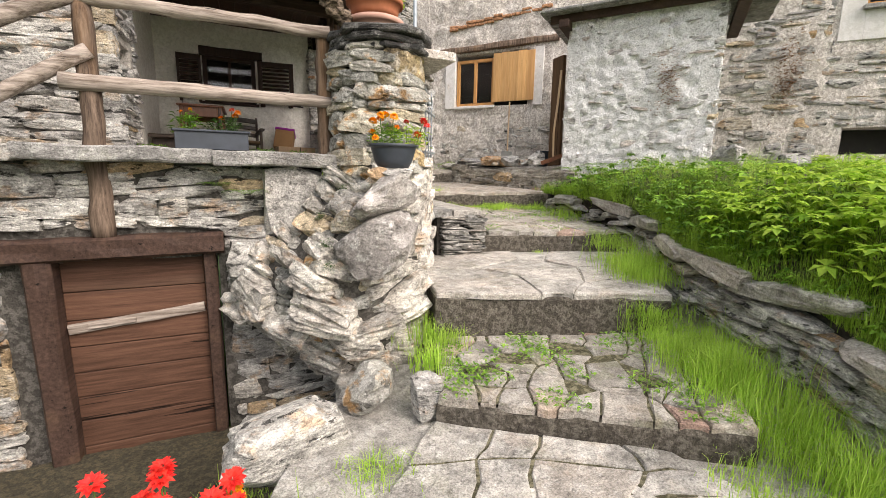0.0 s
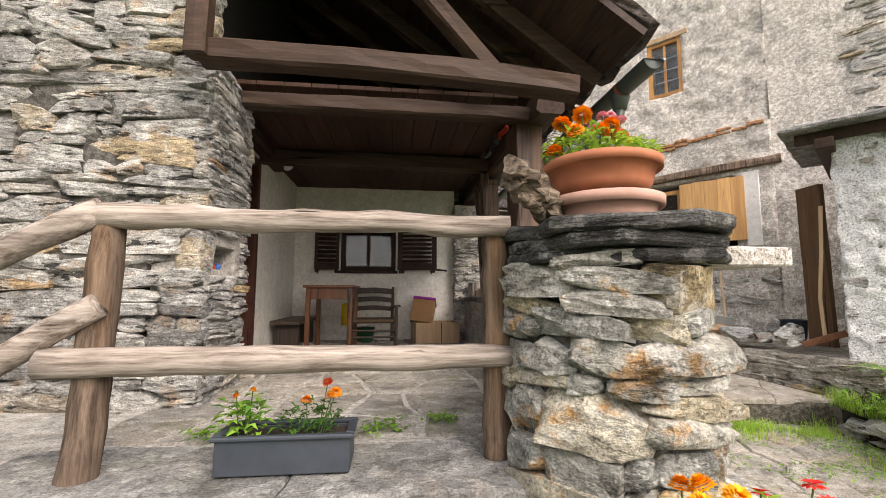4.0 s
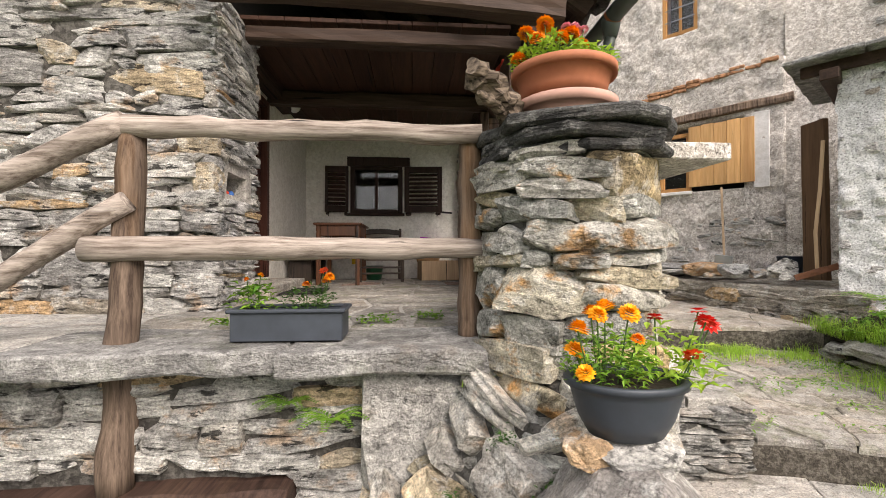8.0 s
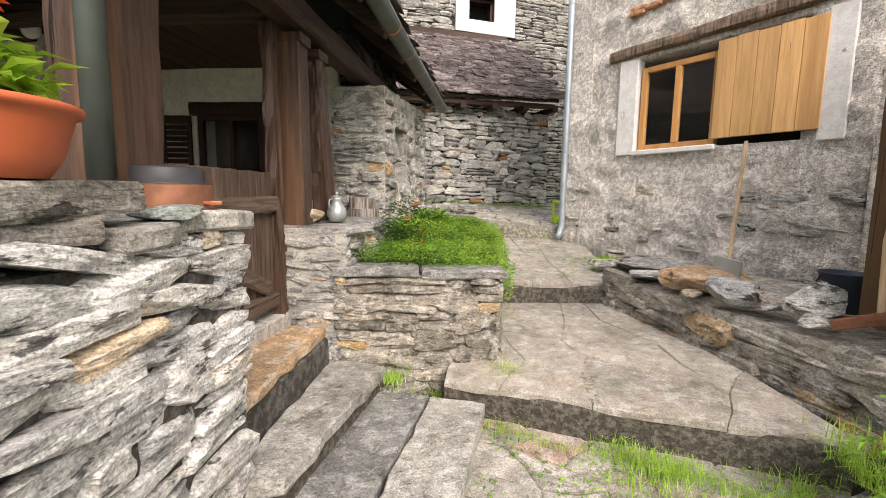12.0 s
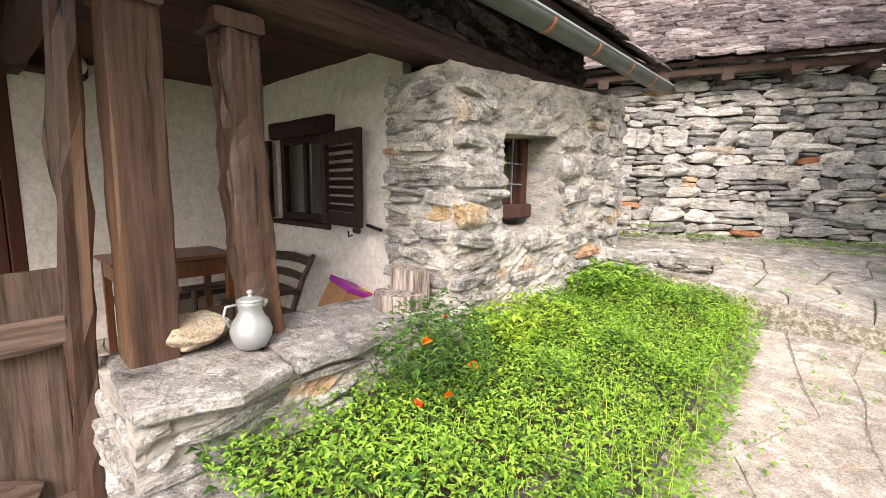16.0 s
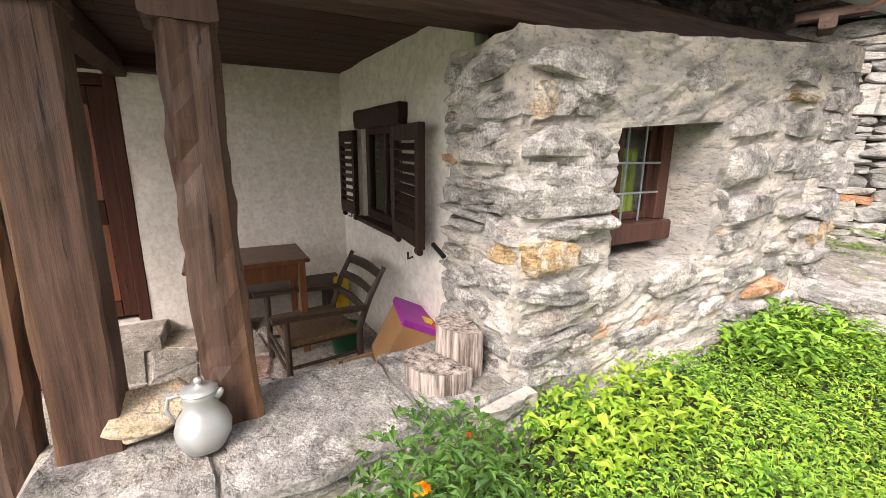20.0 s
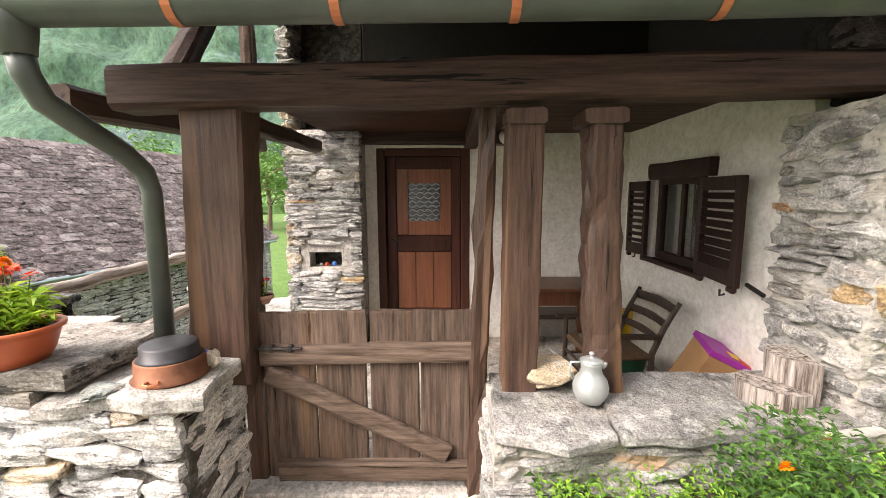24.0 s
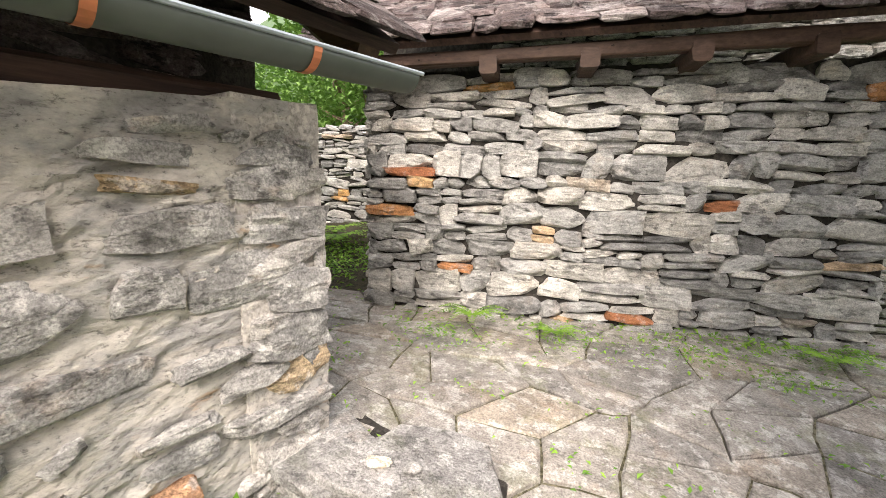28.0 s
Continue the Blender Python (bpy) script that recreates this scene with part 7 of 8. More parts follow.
leaf_bed("dry_vine", "dead brown creeper clinging to the house wall", lambda r: Vector((8.66, 4.74, 3.45)) + H2A * r.gauss(0, .1) + Z * r.gauss(0, .35) + H2N * r.uniform(.04, .12), 420, (.03, .07), (0, .02), M_DRY, 321)

for k, (u, z, sz) in enumerate(((0.62, 1.28, .05), (0.55, 1.12, .04), (0.6, 0.98, .05), (0.7, 1.42, .06), (0.5, 1.5, .05), (0.42, 1.3, .04), (0.8, 1.16, .03))):
    p0 = pier_point(u, z) + Vector((-.02, -.06, 0))
    leaf_bed("moss", "dark green moss cushion in a joint of the pier", lambda r: p0 + Vector((r.gauss(0, sz * .5), r.gauss(0, sz * .3), r.gauss(0, sz * .4))), 130, (.008, .02), (-.005, .01), M_LEAF_DARK, 340 + k)

# ferns
def fern(x, y, z, s, seed, turn=0.0):
    r = random.Random(seed)
    plant = thing("fern", "small green fern growing from the stones", "fern", group="ferns", at=(x, y, z))
    for k in range(7):
        a = radians(turn) + (k - 3) * .62
        d = Vector((math.cos(a), math.sin(a), 0))
        verts, faces = [], []
        n = 13
        for i in range(n):
            f = (i + 1) / n
            p = d * s * f + Z * s * (.75 * f - .62 * f * f)
            for sg in (-1, 1):
                w = (Vector((-d.y, d.x, 0)) * sg + d * .35 + Z * .1)
                add_leaf(verts, faces, p, w, s * .3 * (1 - f * .85) + .008, s * .085, .1, .1)
        part("frond", (verts, faces), M_LEAF, plant)


for k, q in enumerate(((-0.35, 3.6, 1.5, .14, -90), (-0.15, 3.55, 1.44, .17, -90), (0.42, 3.45, 1.3, .15, -90), (4.6, 5.35, 1.7, .35, 200), (4.95, 5.1, 1.75, .4, 220), (4.3, 4.6, 1.5, .3, 200), (1.3, 12.35, 2.58, .28, -60), (1.9, 12.6, 2.5, .2, -60), (3.6, 13.4, 2.45, .3, -60), (-1.9, 13.6, 2.7, .75, -60), (-2.3, 13.9, 2.75, .8, -60), (-2.8, 13.7, 2.7, .7, -60), (4.75, 3.4, 1.6, .4, 180), (5.3, 2.6, 1.7, .45, 180))):
    fern(q[0], q[1], q[2], q[3], 100 + k, q[4])


# flowers
def bloom_mesh(name, mat, petals, rings, flat):
    verts, faces = [], []
    r = random.Random(petals * 7 + rings)
    for k in range(rings):
        for i in range(petals):
            a = 2 * math.pi * (i + .5 * k) / petals + r.uniform(-.15, .15)
            el = k / max(1, rings - 1) * (1.4 if not flat else .5)
            d = Vector((math.cos(a) * math.cos(el), math.sin(a) * math.cos(el), math.sin(el) * .8))
            if flat:
                add_leaf(verts, faces, Vector((0, 0, .05 * k)) + d * .08, d, .44 * (1 - .2 * k / rings), .26, .15, .12)
            else:
                add_leaf(verts, faces, d * .2, d + Vector((0, 0, .1)), r.uniform(.2, .27), .27, -.1, .35)
    return mesh_of(name, verts, faces, mat)


BLOOMS = {m.name: bloom_mesh("bloom", m, 11, 6, False) for m in (M_ORANGE, M_AMBER, M_PINK)}
BLOOMS.update({m.name: bloom_mesh("bloom", m, 11, 2, True) for m in (M_SCARLET, M_VERMIL)})


def flower_plant(label, at, spread, h, leaves, blooms, leaf=M_LEAF, size=(.03, .06), seed=0, squash=1.0):
    """A plant with stems, foliage and single blooms; blooms: (dx, dy, height, size, material)."""
    r = random.Random(seed)
    plant = thing("flowering_plant", label, "flowers", at=at)
    verts, faces = [], []
    for _ in range(leaves):
        a, q = r.uniform(0, 6.283), r.random() ** .6 * spread
        z = r.uniform(.02, h) * (1 - .4 * (q / spread) ** 2)
        add_leaf(verts, faces, Vector((math.cos(a) * q, math.sin(a) * q * squash, z)), rand_way(r, -.3, .8), r.uniform(*size), r.uniform(*size) * .42)
    part("foliage", (verts, faces), leaf, plant)
    for dx, dy, z, s, m in blooms:
        part("stem", tube([(dx * .5, dy * .5, 0), (dx * .8, dy * .8, z * .6), (dx, dy, z)], .0022, 5), M_STEM, plant)
        ob = part("bloom", BLOOMS[m.name], m, plant)
        ob.matrix_basis = pose(dx, dy, z, r.uniform(-35, 25), r.uniform(-25, 25), r.uniform(0, 360)) @ Matrix.Scale(s * 1.25, 4)


R0 = random.Random(8)
flower_plant("orange marigolds with green leaves in a window box", (-0.28, 3.68, 1.885), .12, .15, 200, [(.08, 0, .15, .05, M_ORANGE), (-.02, .03, .13, .045, M_ORANGE), (.1, -.03, .17, .05, M_ORANGE), (.06, .04, .2, .04, M_VERMIL)], M_LEAF_DARK, (.02, .045), 1, .5)
flower_plant("pale leggy seedlings with small orange flowers in a window box", (-0.53, 3.68, 1.885), .1, .18, 110, [(-.03, 0, .16, .03, M_ORANGE), (.03, 0, .18, .03, M_AMBER)], M_LEAF, (.03, .07), 2, .5)
flower_plant("orange marigolds in a grey bowl", (0.75, 2.84, 1.79), .12, .17, 480, [(-.1, -.05, .17, .06, M_AMBER), (-.09, 0, .1, .06, M_AMBER), (-.05, -.06, .21, .055, M_AMBER), (.0, .0, .22, .06, M_AMBER), (.05, -.04, .21, .06, M_AMBER), (-.02, .05, .2, .055, M_ORANGE), (-.09, -.08, .06, .05, M_AMBER), (.07, -.05, .14, .04, M_ORANGE)], M_LEAF, (.016, .04), 3)
flower_plant("red geranium leaning out of a grey bowl", (0.91, 2.84, 1.79), .15, .17, 170, [(.1, -.06, .19, .05, M_SCARLET), (.14, -.02, .17, .05, M_SCARLET), (.05, -.08, .1, .05, M_VERMIL), (.0, .02, .19, .04, M_SCARLET), (.12, 0, .21, .045, M_SCARLET)], M_YLEAF, (.03, .06), 4)
flower_plant("orange and pink flowers in a terracotta bowl", (0.82, 3.47, 2.935), .19, .16, 620, [(-.14, -.04, .16, .075, M_ORANGE), (-.1, -.08, .12, .07, M_ORANGE), (-.06, -.05, .2, .075, M_ORANGE), (-.01, -.1, .12, .07, M_ORANGE), (-.17, -.04, .05, .07, M_ORANGE), (.05, -.06, .16, .07, M_ORANGE), (.1, -.04, .12, .07, M_ORANGE), (0, .05, .21, .045, M_PINK), (.06, .02, .23, .05, M_PINK), (.1, .03, .24, .045, M_PINK), (.04, .08, .2, .045, M_PINK), (.13, .0, .21, .045, M_PINK), (.15, .05, .18, .04, M_PINK), (.08, -.04, .19, .045, M_PINK)], M_YLEAF, (.025, .05), 5)
flower_plant("leafy green filler in a terracotta bowl", (0.96, 3.47, 2.935), .13, .12, 420, [(.05, .05, .1, .03, M_PINK)], M_YLEAF, (.025, .05), 6)
flower_plant("red zinnias with bright leaves in an orange pot", (1.46, 4.4, 2.77), .14, .2, 420, [(-.09, -.06, .26, .07, M_VERMIL), (-.05, -.1, .29, .07, M_VERMIL), (-.01, -.05, .3, .07, M_VERMIL), (.06, -.06, .28, .07, M_SCARLET), (.1, -.02, .22, .07, M_VERMIL), (.03, .04, .31, .06, M_ORANGE), (-.07, .05, .24, .06, M_VERMIL), (.12, -.08, .17, .06, M_VERMIL)], M_YLEAF, (.05, .1), 7)
flower_plant("red zinnias in front of the cellar door", (-0.34, 1.03, 0.1), .22, .5, 700, [(R0.uniform(-.2, .16), R0.uniform(-.14, .14), R0.uniform(.54, .76), .055, M_SCARLET) for _ in range(40)] + [(R0.uniform(.05, .18), R0.uniform(-.1, .12), R0.uniform(.55, .7), .045, M_ORANGE) for _ in range(7)], M_LEAF, (.05, .1), 8)
flower_plant("rose bush with orange blooms at the edge of the bed", (1.78, 7.62, 2.1), .28, .5, 1000, [(.05, -.1, .3, .05, M_ORANGE), (.15, .1, .16, .05, M_ORANGE), (-.02, .1, .36, .035, M_VERMIL), (.18, -.1, .1, .04, M_ORANGE), (.1, -.2, .08, .04, M_VERMIL)], M_LEAF_DARK, (.03, .06), 9)
pot_far = bowl_pot("flower_pot", "small pink plastic pot on the gate stop", (0.98, 5.31, 2.772), 0.055, 0.05, M_TERRA_PALE)
flower_plant("small red and yellow flowers in a pink pot", (0.98, 5.31, 2.815), .06, .07, 90, [(-.02, 0, .08, .025, M_SCARLET), (.03, .02, .07, .025, M_AMBER), (0, .03, .09, .025, M_SCARLET)], M_YLEAF, (.015, .03), 10)

# ---- stones, slabs and flags of walls, floors and roofs ----
rs = random.Random(11)
masonry(wall_cellar, flat_face((-4.0, 3.66, -0.7), (1, 0, 0), (0, -1, 0)), [q for q in layout(4.7, 2.34, (0.07, 0.24), (0.14, 0.6), rs, [(2.3, -1, 3.68, 1.88), (3.98, 1.8, 4.42, 2.34)]) if q[0] > 0.9], M_STONE, 1, near=lambda u, v: abs(u - 3.2), proud=.04, tilt=3.5, kinds=3, gap=.004)
masonry(wall_front, flat_face((-5.5, 4.66, 1.6), (1, 0, 0), (0, -1, 0)), [q for q in layout(4.37, 3.8, (0.05, 0.19), (0.12, 0.55), rs) if q[0] > 1.6], M_STONE, 2, proud=.036, tilt=3.5, gap=.003, wild=.016, kinds=3, near=lambda u, v: (4.4 - u) + abs(v - 1) * .6)
masonry(wall_end, flat_face((-1.14, 4.67, 1.7), (0, 1, 0), (1, 0, 0)), layout(0.75, 2.25, (0.05, 0.12), (0.12, 0.4), rs, [(0.1, 0.8, 0.62, 1.14)]), M_STONE_PALE, 3, near=lambda u, v: abs(v - 1.5))
masonry(pier, pier_face(0.0), layout(PIER_LEN, 1.62, (0.07, 0.17), (0.2, 0.42), rs), M_STONE_BULGE, 4, 0.34, 0.05, -0.015, 4, wild=0.03, dip=lambda u, v: 15 if u < PIER_LEN * 0.36 else -14, kinds=3)
masonry(pier, pier_face(0.0), layout(PIER_LEN, 1.66, (0.06, 0.11), (0.1, 0.22), rs), M_STONE_PIER, 44, 0.3, -0.015, 0.0, 5, wild=0.02, dip=lambda u, v: 10 if u < PIER_LEN * 0.36 else -10, most=60, kinds=4)
masonry(pier, pier_face(1.6), layout(PIER_LEN, 0.97, (0.06, 0.21), (0.1, 0.4), rs, [(PIER_LEN - 0.52, 0.18, 3, 0.92)]), M_STONE_PIER, 5, 0.2, 0.016, 0.004, 4, wild=.022, kinds=4)
masonry(wall_path, flat_face((1.585, 4.06, 0.8), (-0.02, 1, 0), (1, 0.02, 0)), layout(1.14, 1.66, (0.06, 0.17), (0.12, 0.44), rs), M_STONE_WHITE, 6, 0.16, 0.05, 0.008, 5, near=lambda u, v: -v, kinds=3)
masonry(wall_path, flat_face((1.58, 5.21, 1.3), (-1, 0.02, 0), (0, 1, 0)), layout(0.5, 1.14, (0.07, 0.16), (0.2, 0.4), rs), M_STONE_WHITE, 7, 0.12, 0.02, 0.008, 4, most=0)


def scattered(spec, rndv, keep):
    return [(u + rndv.uniform(-.02, .02), v + rndv.uniform(-.02, .02), du * rndv.uniform(.7, 1), dv * rndv.uniform(.65, 1)) for u, v, du, dv in spec if rndv.random() < keep]


masonry(wall_house, flat_face((1.46, 8.13, 1.6), (0, 1, 0), (1, 0, 0)), scattered([q for q in layout(2.6, 2.37, (0.08, 0.24), (0.16, 0.5), rs, [(0.4, 1.17, 1.32, 2.03)]) if q[1] + q[3] < 2.12 + 0.085 * q[0]], rs, .8), M_STONE_HOUSE, 8, 0.14, 0.034, 0.03, 5, wild=.018, kinds=4, dip=-6)
masonry(wall_house_end, flat_face((0.9, 8.10, 2.3), (1, 0, 0), (0, -1, 0)), scattered(layout(0.5, 1.45, (0.06, 0.15), (0.16, 0.4), rs), rs, .9), M_STONE_HOUSE, 9, 0.14, 0.03, 0.012, 5, kinds=4)
# long corner stones
for wall, y0, turn_in in ((wall_house, 8.1, 1), (wall_house_back, 10.74, -1)):
    spec, v, k = [], 0.1 if turn_in < 0 else 0.72, 0
    while v < (2.0 if turn_in > 0 else 2.2):
        dv, du = rs.uniform(.1, .2), rs.uniform(.26, .5)
        spec.append((0.0 if turn_in > 0 else -du, v, du, dv))
        v += dv
    masonry(wall, flat_face((1.46, y0, 1.6), (0, 1, 0), (1, 0, 0)), spec, M_STONE_HOUSE, 62 + turn_in, 0.36, 0.045, 0.02, 4, wild=.014, kinds=4)
masonry(wall_house_back, flat_face((1.1, 10.76, 1.9), (-1, 0, 0), (0, 1, 0)), layout(2.6, 1.95, (0.08, 0.2), (0.2, 0.5), rs), M_STONE_HOUSE, 65, 0.14, 0.02, 0.012, 4, kinds=4, most=60)
masonry(wall_low, flat_face((1.56, 6.52, 1.2), (0, 1, 0), (1, 0, 0)), scattered(layout(1.64, 1.12, (0.08, 0.2), (0.2, 0.5), rs), rs, .92), M_STONE_HOUSE, 10, 0.14, 0.03, 0.02, 5, kinds=4)
masonry(wall_low, flat_face((1.06, 6.52, 1.2), (1, 0, 0), (0, -1, 0)), scattered(layout(0.5, 1.12, (0.06, 0.13), (0.12, 0.36), rs), rs, .9), M_STONE_HOUSE, 11, 0.12, 0.02, 0.015, 5)
masonry(bed_front, flat_face((1.5, 6.52, 1.15), (1.16, 0.27, 0), (0.27, -1.16, 0)), layout(1.2, 0.86, (0.06, 0.17), (0.12, 0.44), rs), M_STONE_BED, 12, 0.16, 0.045, 0.0, 4, kinds=4)
masonry(bed_side, flat_face((2.67, 6.78, 1.2), (-0.02, 1, 0), (1, 0.02, 0)), layout(3.7, 0.8, (0.06, 0.13), (0.14, 0.4), rs), M_STONE_BED, 13, 0.14, 0.025, 0.012, 4, most=120, near=lambda u, v: u)
masonry(wall_barn, flat_face(DWO - DWA * 0.02, DWA, DWN), layout(4.02, 2.34, (0.07, 0.2), (0.12, 0.42), rs), M_STONE_DRY, 14, 0.2, 0.06, 0.009, 2.6, near=lambda u, v: abs(u - 1.7), wild=0.03, kinds=4)
masonry(wall_barn_side, flat_face(DWO, -DWN, -DWA), layout(3.4, 2.34, (0.06, 0.13), (0.14, 0.46), rs), M_STONE_DRY, 15, 0.2, 0.05, 0.006, 3.5, most=60, near=lambda u, v: u)
masonry(wall_tower, flat_face(TWO, DWA, DWN), [q for q in layout(9.0, 8.9, (0.1, 0.2), (0.2, 0.6), rs, [(3.3, 5.55, 5.05, 7.0)]) if 1.5 < q[0] < 8.5 and (q[1] > 3.5 or q[0] > 5)], M_STONE_DARK, 16, 0.2, 0.05, 0.012, 2, most=120, near=lambda u, v: abs(u - 5.5) + abs(v - 4))
masonry(wall_rubble, flat_face(H2O + H2A * 3.4, H2A, H2N), scattered([q for q in layout(7.5, 5.5, (0.1, 0.24), (0.2, 0.6), rs, [(4.7, 2.7, 6.3, 4.9), (4.9, .85, 6.3, 1.4)]) if q[0] > 0.8], rs, .85), M_STONE, 17, 0.14, 0.03, 0.02, 4, most=150, near=lambda u, v: abs(u - 3))
masonry(wall_rendered, flat_face(H2O, H2A, H2N), scattered(layout(3.4, 1.6, (0.08, 0.2), (0.16, 0.44), rs), rs, .35), M_STONE, 18, 0.1, 0.02, 0.03, 6, most=60)
masonry(ledge, lambda u, v: (Vector((3.84, 8.32, 1.45 - 0.12 * u)).lerp(Vector((4.87, 5.72, 1.25)), u / 2.8) + Z * v, Vector((1.03, -2.6, 0)), Vector((-2.6, -1.03, 0))), layout(2.8, 0.42, (0.06, 0.16), (0.2, 0.6), rs), M_STONE_BED, 19, 0.18, 0.03, -0.01, 4, kinds=4)
masonry(shed_wall, flat_face(SHO + Z * 0.2, SHA, SHN), scattered(layout(2.22, 2.75, (0.06, 0.17), (0.1, 0.34), rs), rs, .3), M_STONE_LIME, 60, 0.12, 0.012, 0.01, 8, wild=.02, kinds=4, most=200, near=lambda u, v: -u)
masonry(shed_side_2, flat_face(SHO + SHA * 2.2 + Z * 0.2, -SHN, SHA), scattered(layout(1.7, 2.75, (0.08, 0.17), (0.14, 0.4), rs), rs, .9), M_STONE, 61, 0.14, 0.03, 0.01, 5, kinds=4, most=80)
stack = solid("plinth", prism([(1.8, 4.35), (2.32, 4.3), (2.38, 4.75), (1.8, 4.75)], 0.6, 1.15, 0.01, 1), M_JOINT_AND_SHADE, "small dry-laid plinth of flat stones beside the step", "plinth")
masonry(stack, flat_face((1.85, 4.3, 0.66), (1, -0.04, 0), (0, -1, 0)), layout(0.52, 0.5, (0.03, 0.07), (0.14, 0.34), rs), M_STONE_DARK, 20, 0.2, 0.05, 0.004, 2)
masonry(stack, flat_face((2.36, 4.28, 0.9), (0.08, 1, 0), (1, 0, 0)), layout(0.5, 0.25, (0.03, 0.07), (0.14, 0.3), rs), M_STONE_DARK, 21, 0.2, 0.03, 0.004, 2)


def garden_edge(u, v):
    f = min(max(u / 7.0, 0.0), 1.0)
    a, b = edge_point(max(0, f - .02)), edge_point(min(1, f + .02))
    d = Vector((b.x - a.x, b.y - a.y, (b.z - a.z) * 0.6)).normalized()
    return edge_point(f) + Z * (v - 0.55), d, Vector((-d.y, d.x, 0))


garden_wall = solid("garden_wall", sheet(lambda u, v: garden_edge(u * 7.0, v * 0.5)[0] + Vector((.08, -.03, 0)), 40, 3), M_JOINT_AND_SHADE, "low mossy retaining wall of flat stones", "wall", kind="structure")
masonry(garden_wall, garden_edge, layout(7.0, 0.4, (0.06, 0.13), (0.14, 0.42), rs), M_STONE, 22, 0.3, 0.03, 0.0, 5, wild=.04, kinds=4)
masonry(garden_wall, garden_edge, [(0.3 + 0.75 * k, 0.4 + 0.02 * (k % 2), 0.82 - 0.14 * (k % 3), 0.12) for k in range(9)], M_SLAB, 23, 0.44, 0.09, 0.0, 3, wild=.05, kinds=2, name="slab")


# roofs of split stone slabs
def slates(parent, o, along, up, n, width, length, row, size, mat, seed, most=300, near=None, sag=0.0):
    rnd2 = random.Random(seed)
    spec, v = [], 0.0
    while v < length:
        u = -rnd2.uniform(0, size[0])
        while u < width:
            du = rnd2.uniform(*size)
            spec.append((u, v + rnd2.uniform(-.03, .03), du))
            u += du
        v += row
    order = sorted(range(len(spec)), key=lambda i: near(spec[i][0], spec[i][1]) if near else spec[i][1])
    single = set(order[:most])
    verts, faces = [], []
    for i, (u, v, du) in enumerate(spec):
        p = Vector(o) + along * (u + du / 2) + up * (v + row * .6) + n * (0.05 + rnd2.uniform(-.008, .012))
        m = Matrix((along, up, n)).transposed().to_4x4()
        m = Matrix.Translation(p) @ m @ pose(0, 0, 0, -4.5 + rnd2.gauss(0, 1.2), rnd2.gauss(0, 1.5), rnd2.gauss(0, 3)) @ Matrix.Diagonal((du * 1.03, row * 2.1, rnd2.uniform(.03, .06), 1))
        k = rnd2.randrange(18)
        if i in single:
            ob = new("roof_slab", stone_mesh(k, mat))
            ob.parent = parent
            ob.matrix_basis = m
        else:
            b = len(verts)
            verts += [m @ w for w in FORMS[k][0]]
            faces += [tuple(a + b for a in f) for f in FORMS[k][1]]
    if verts:
        part("slabwork", (verts, faces), mat, parent)["kind"] = "stuff"


slates(roof_house, RH[0], RH[1], RH[2], RH[3], 6.7, 5.4, 0.2, (0.25, 0.6), M_ROOF, 1, 140)
slates(roof_barn, RB[0], RB[1], RB[2], RB[3], 4.4, 3.1, 0.12, (0.14, 0.42), M_ROOF, 2, 300)

# flags
paving(loggia_floor, [(-1.38, 4.0, 1.768), (1.0, 4.0, 1.768), (1.0, 8.18, 1.778), (-1.38, 8.18, 1.778)], 6, 10, M_FLAG, 1, 0.02, thick=.02, lift=.004)
paving(yard, [(-0.6, -2.2, .09), (2.2, -2.2, .09), (2.0, 1.2, .11), (-0.1, 1.7, .1)], 4, 6, M_SLAB, 2, 0.008, edge_w=.01, bed=M_JOINT)
paving(yard, [(0.35, 1.6, .1), (1.9, 1.0, .12), (1.95, 1.33, .12), (0.85, 2.12, .12)], 4, 2, M_SLAB, 3, 0.008, lift=.014, edge_w=.01, bed=M_JOINT)
paving(step_1, Q1, 9, 7, M_FLAG, 4, 0.009, .4, lift=.018, edge_w=.012, skip=.1, bed=M_JOINT)
paving(step_2, Q2, 3, 4, M_SLAB, 5, 0.004, .36, edge_w=.009, lift=.01, bed=M_PATH)
paving(step_3, [Vector(Q3[0]).lerp(Vector(Q3[1]), .33), Q3[1], Q3[2], Vector(Q3[3]).lerp(Vector(Q3[2]), .3)], 6, 10, M_FLAG, 6, 0.008, .38, lift=.012, edge_w=.012, skip=.05, bed=M_PATH)
paving(step_4, Q4, 4, 4, M_FLAG_PALE, 7, 0.003, .38, lift=.004, edge_w=.006, bed=M_PATH)
paving(step_5, Q5, 3, 4, M_FLAG_PALE, 8, 0.005, .36, lift=.008, edge_w=.008, bed=M_PATH)
paving(step_6, Q6, 11, 9, M_FLAG_YARD, 9, 0.007, .4, lift=.024, edge_w=.014, bed=M_JOINT)

# eave stones take the dark roof tones to paint the shade there
masonry(wall_eave, flat_face((1.0, 8.3, 3.8), (0, 1, 0), (1, 0, 0)), layout(2.44, 0.6, (0.08, 0.16), (0.2, 0.5), rs), M_ROOF, 30, 0.14, 0.02, 0.01, 4)
masonry(wall_gable, flat_face((-6.0, 13.9, 1.5), (1, 0.25, 0), (0.25, -1, 0)), layout(4.4, 3.0, (0.05, 0.17), (0.14, 0.5), rs), M_STONE_DRY, 31, 0.2, 0.05, 0.014, 5, most=150, near=lambda u, v: 4.4 - u, wild=.03)

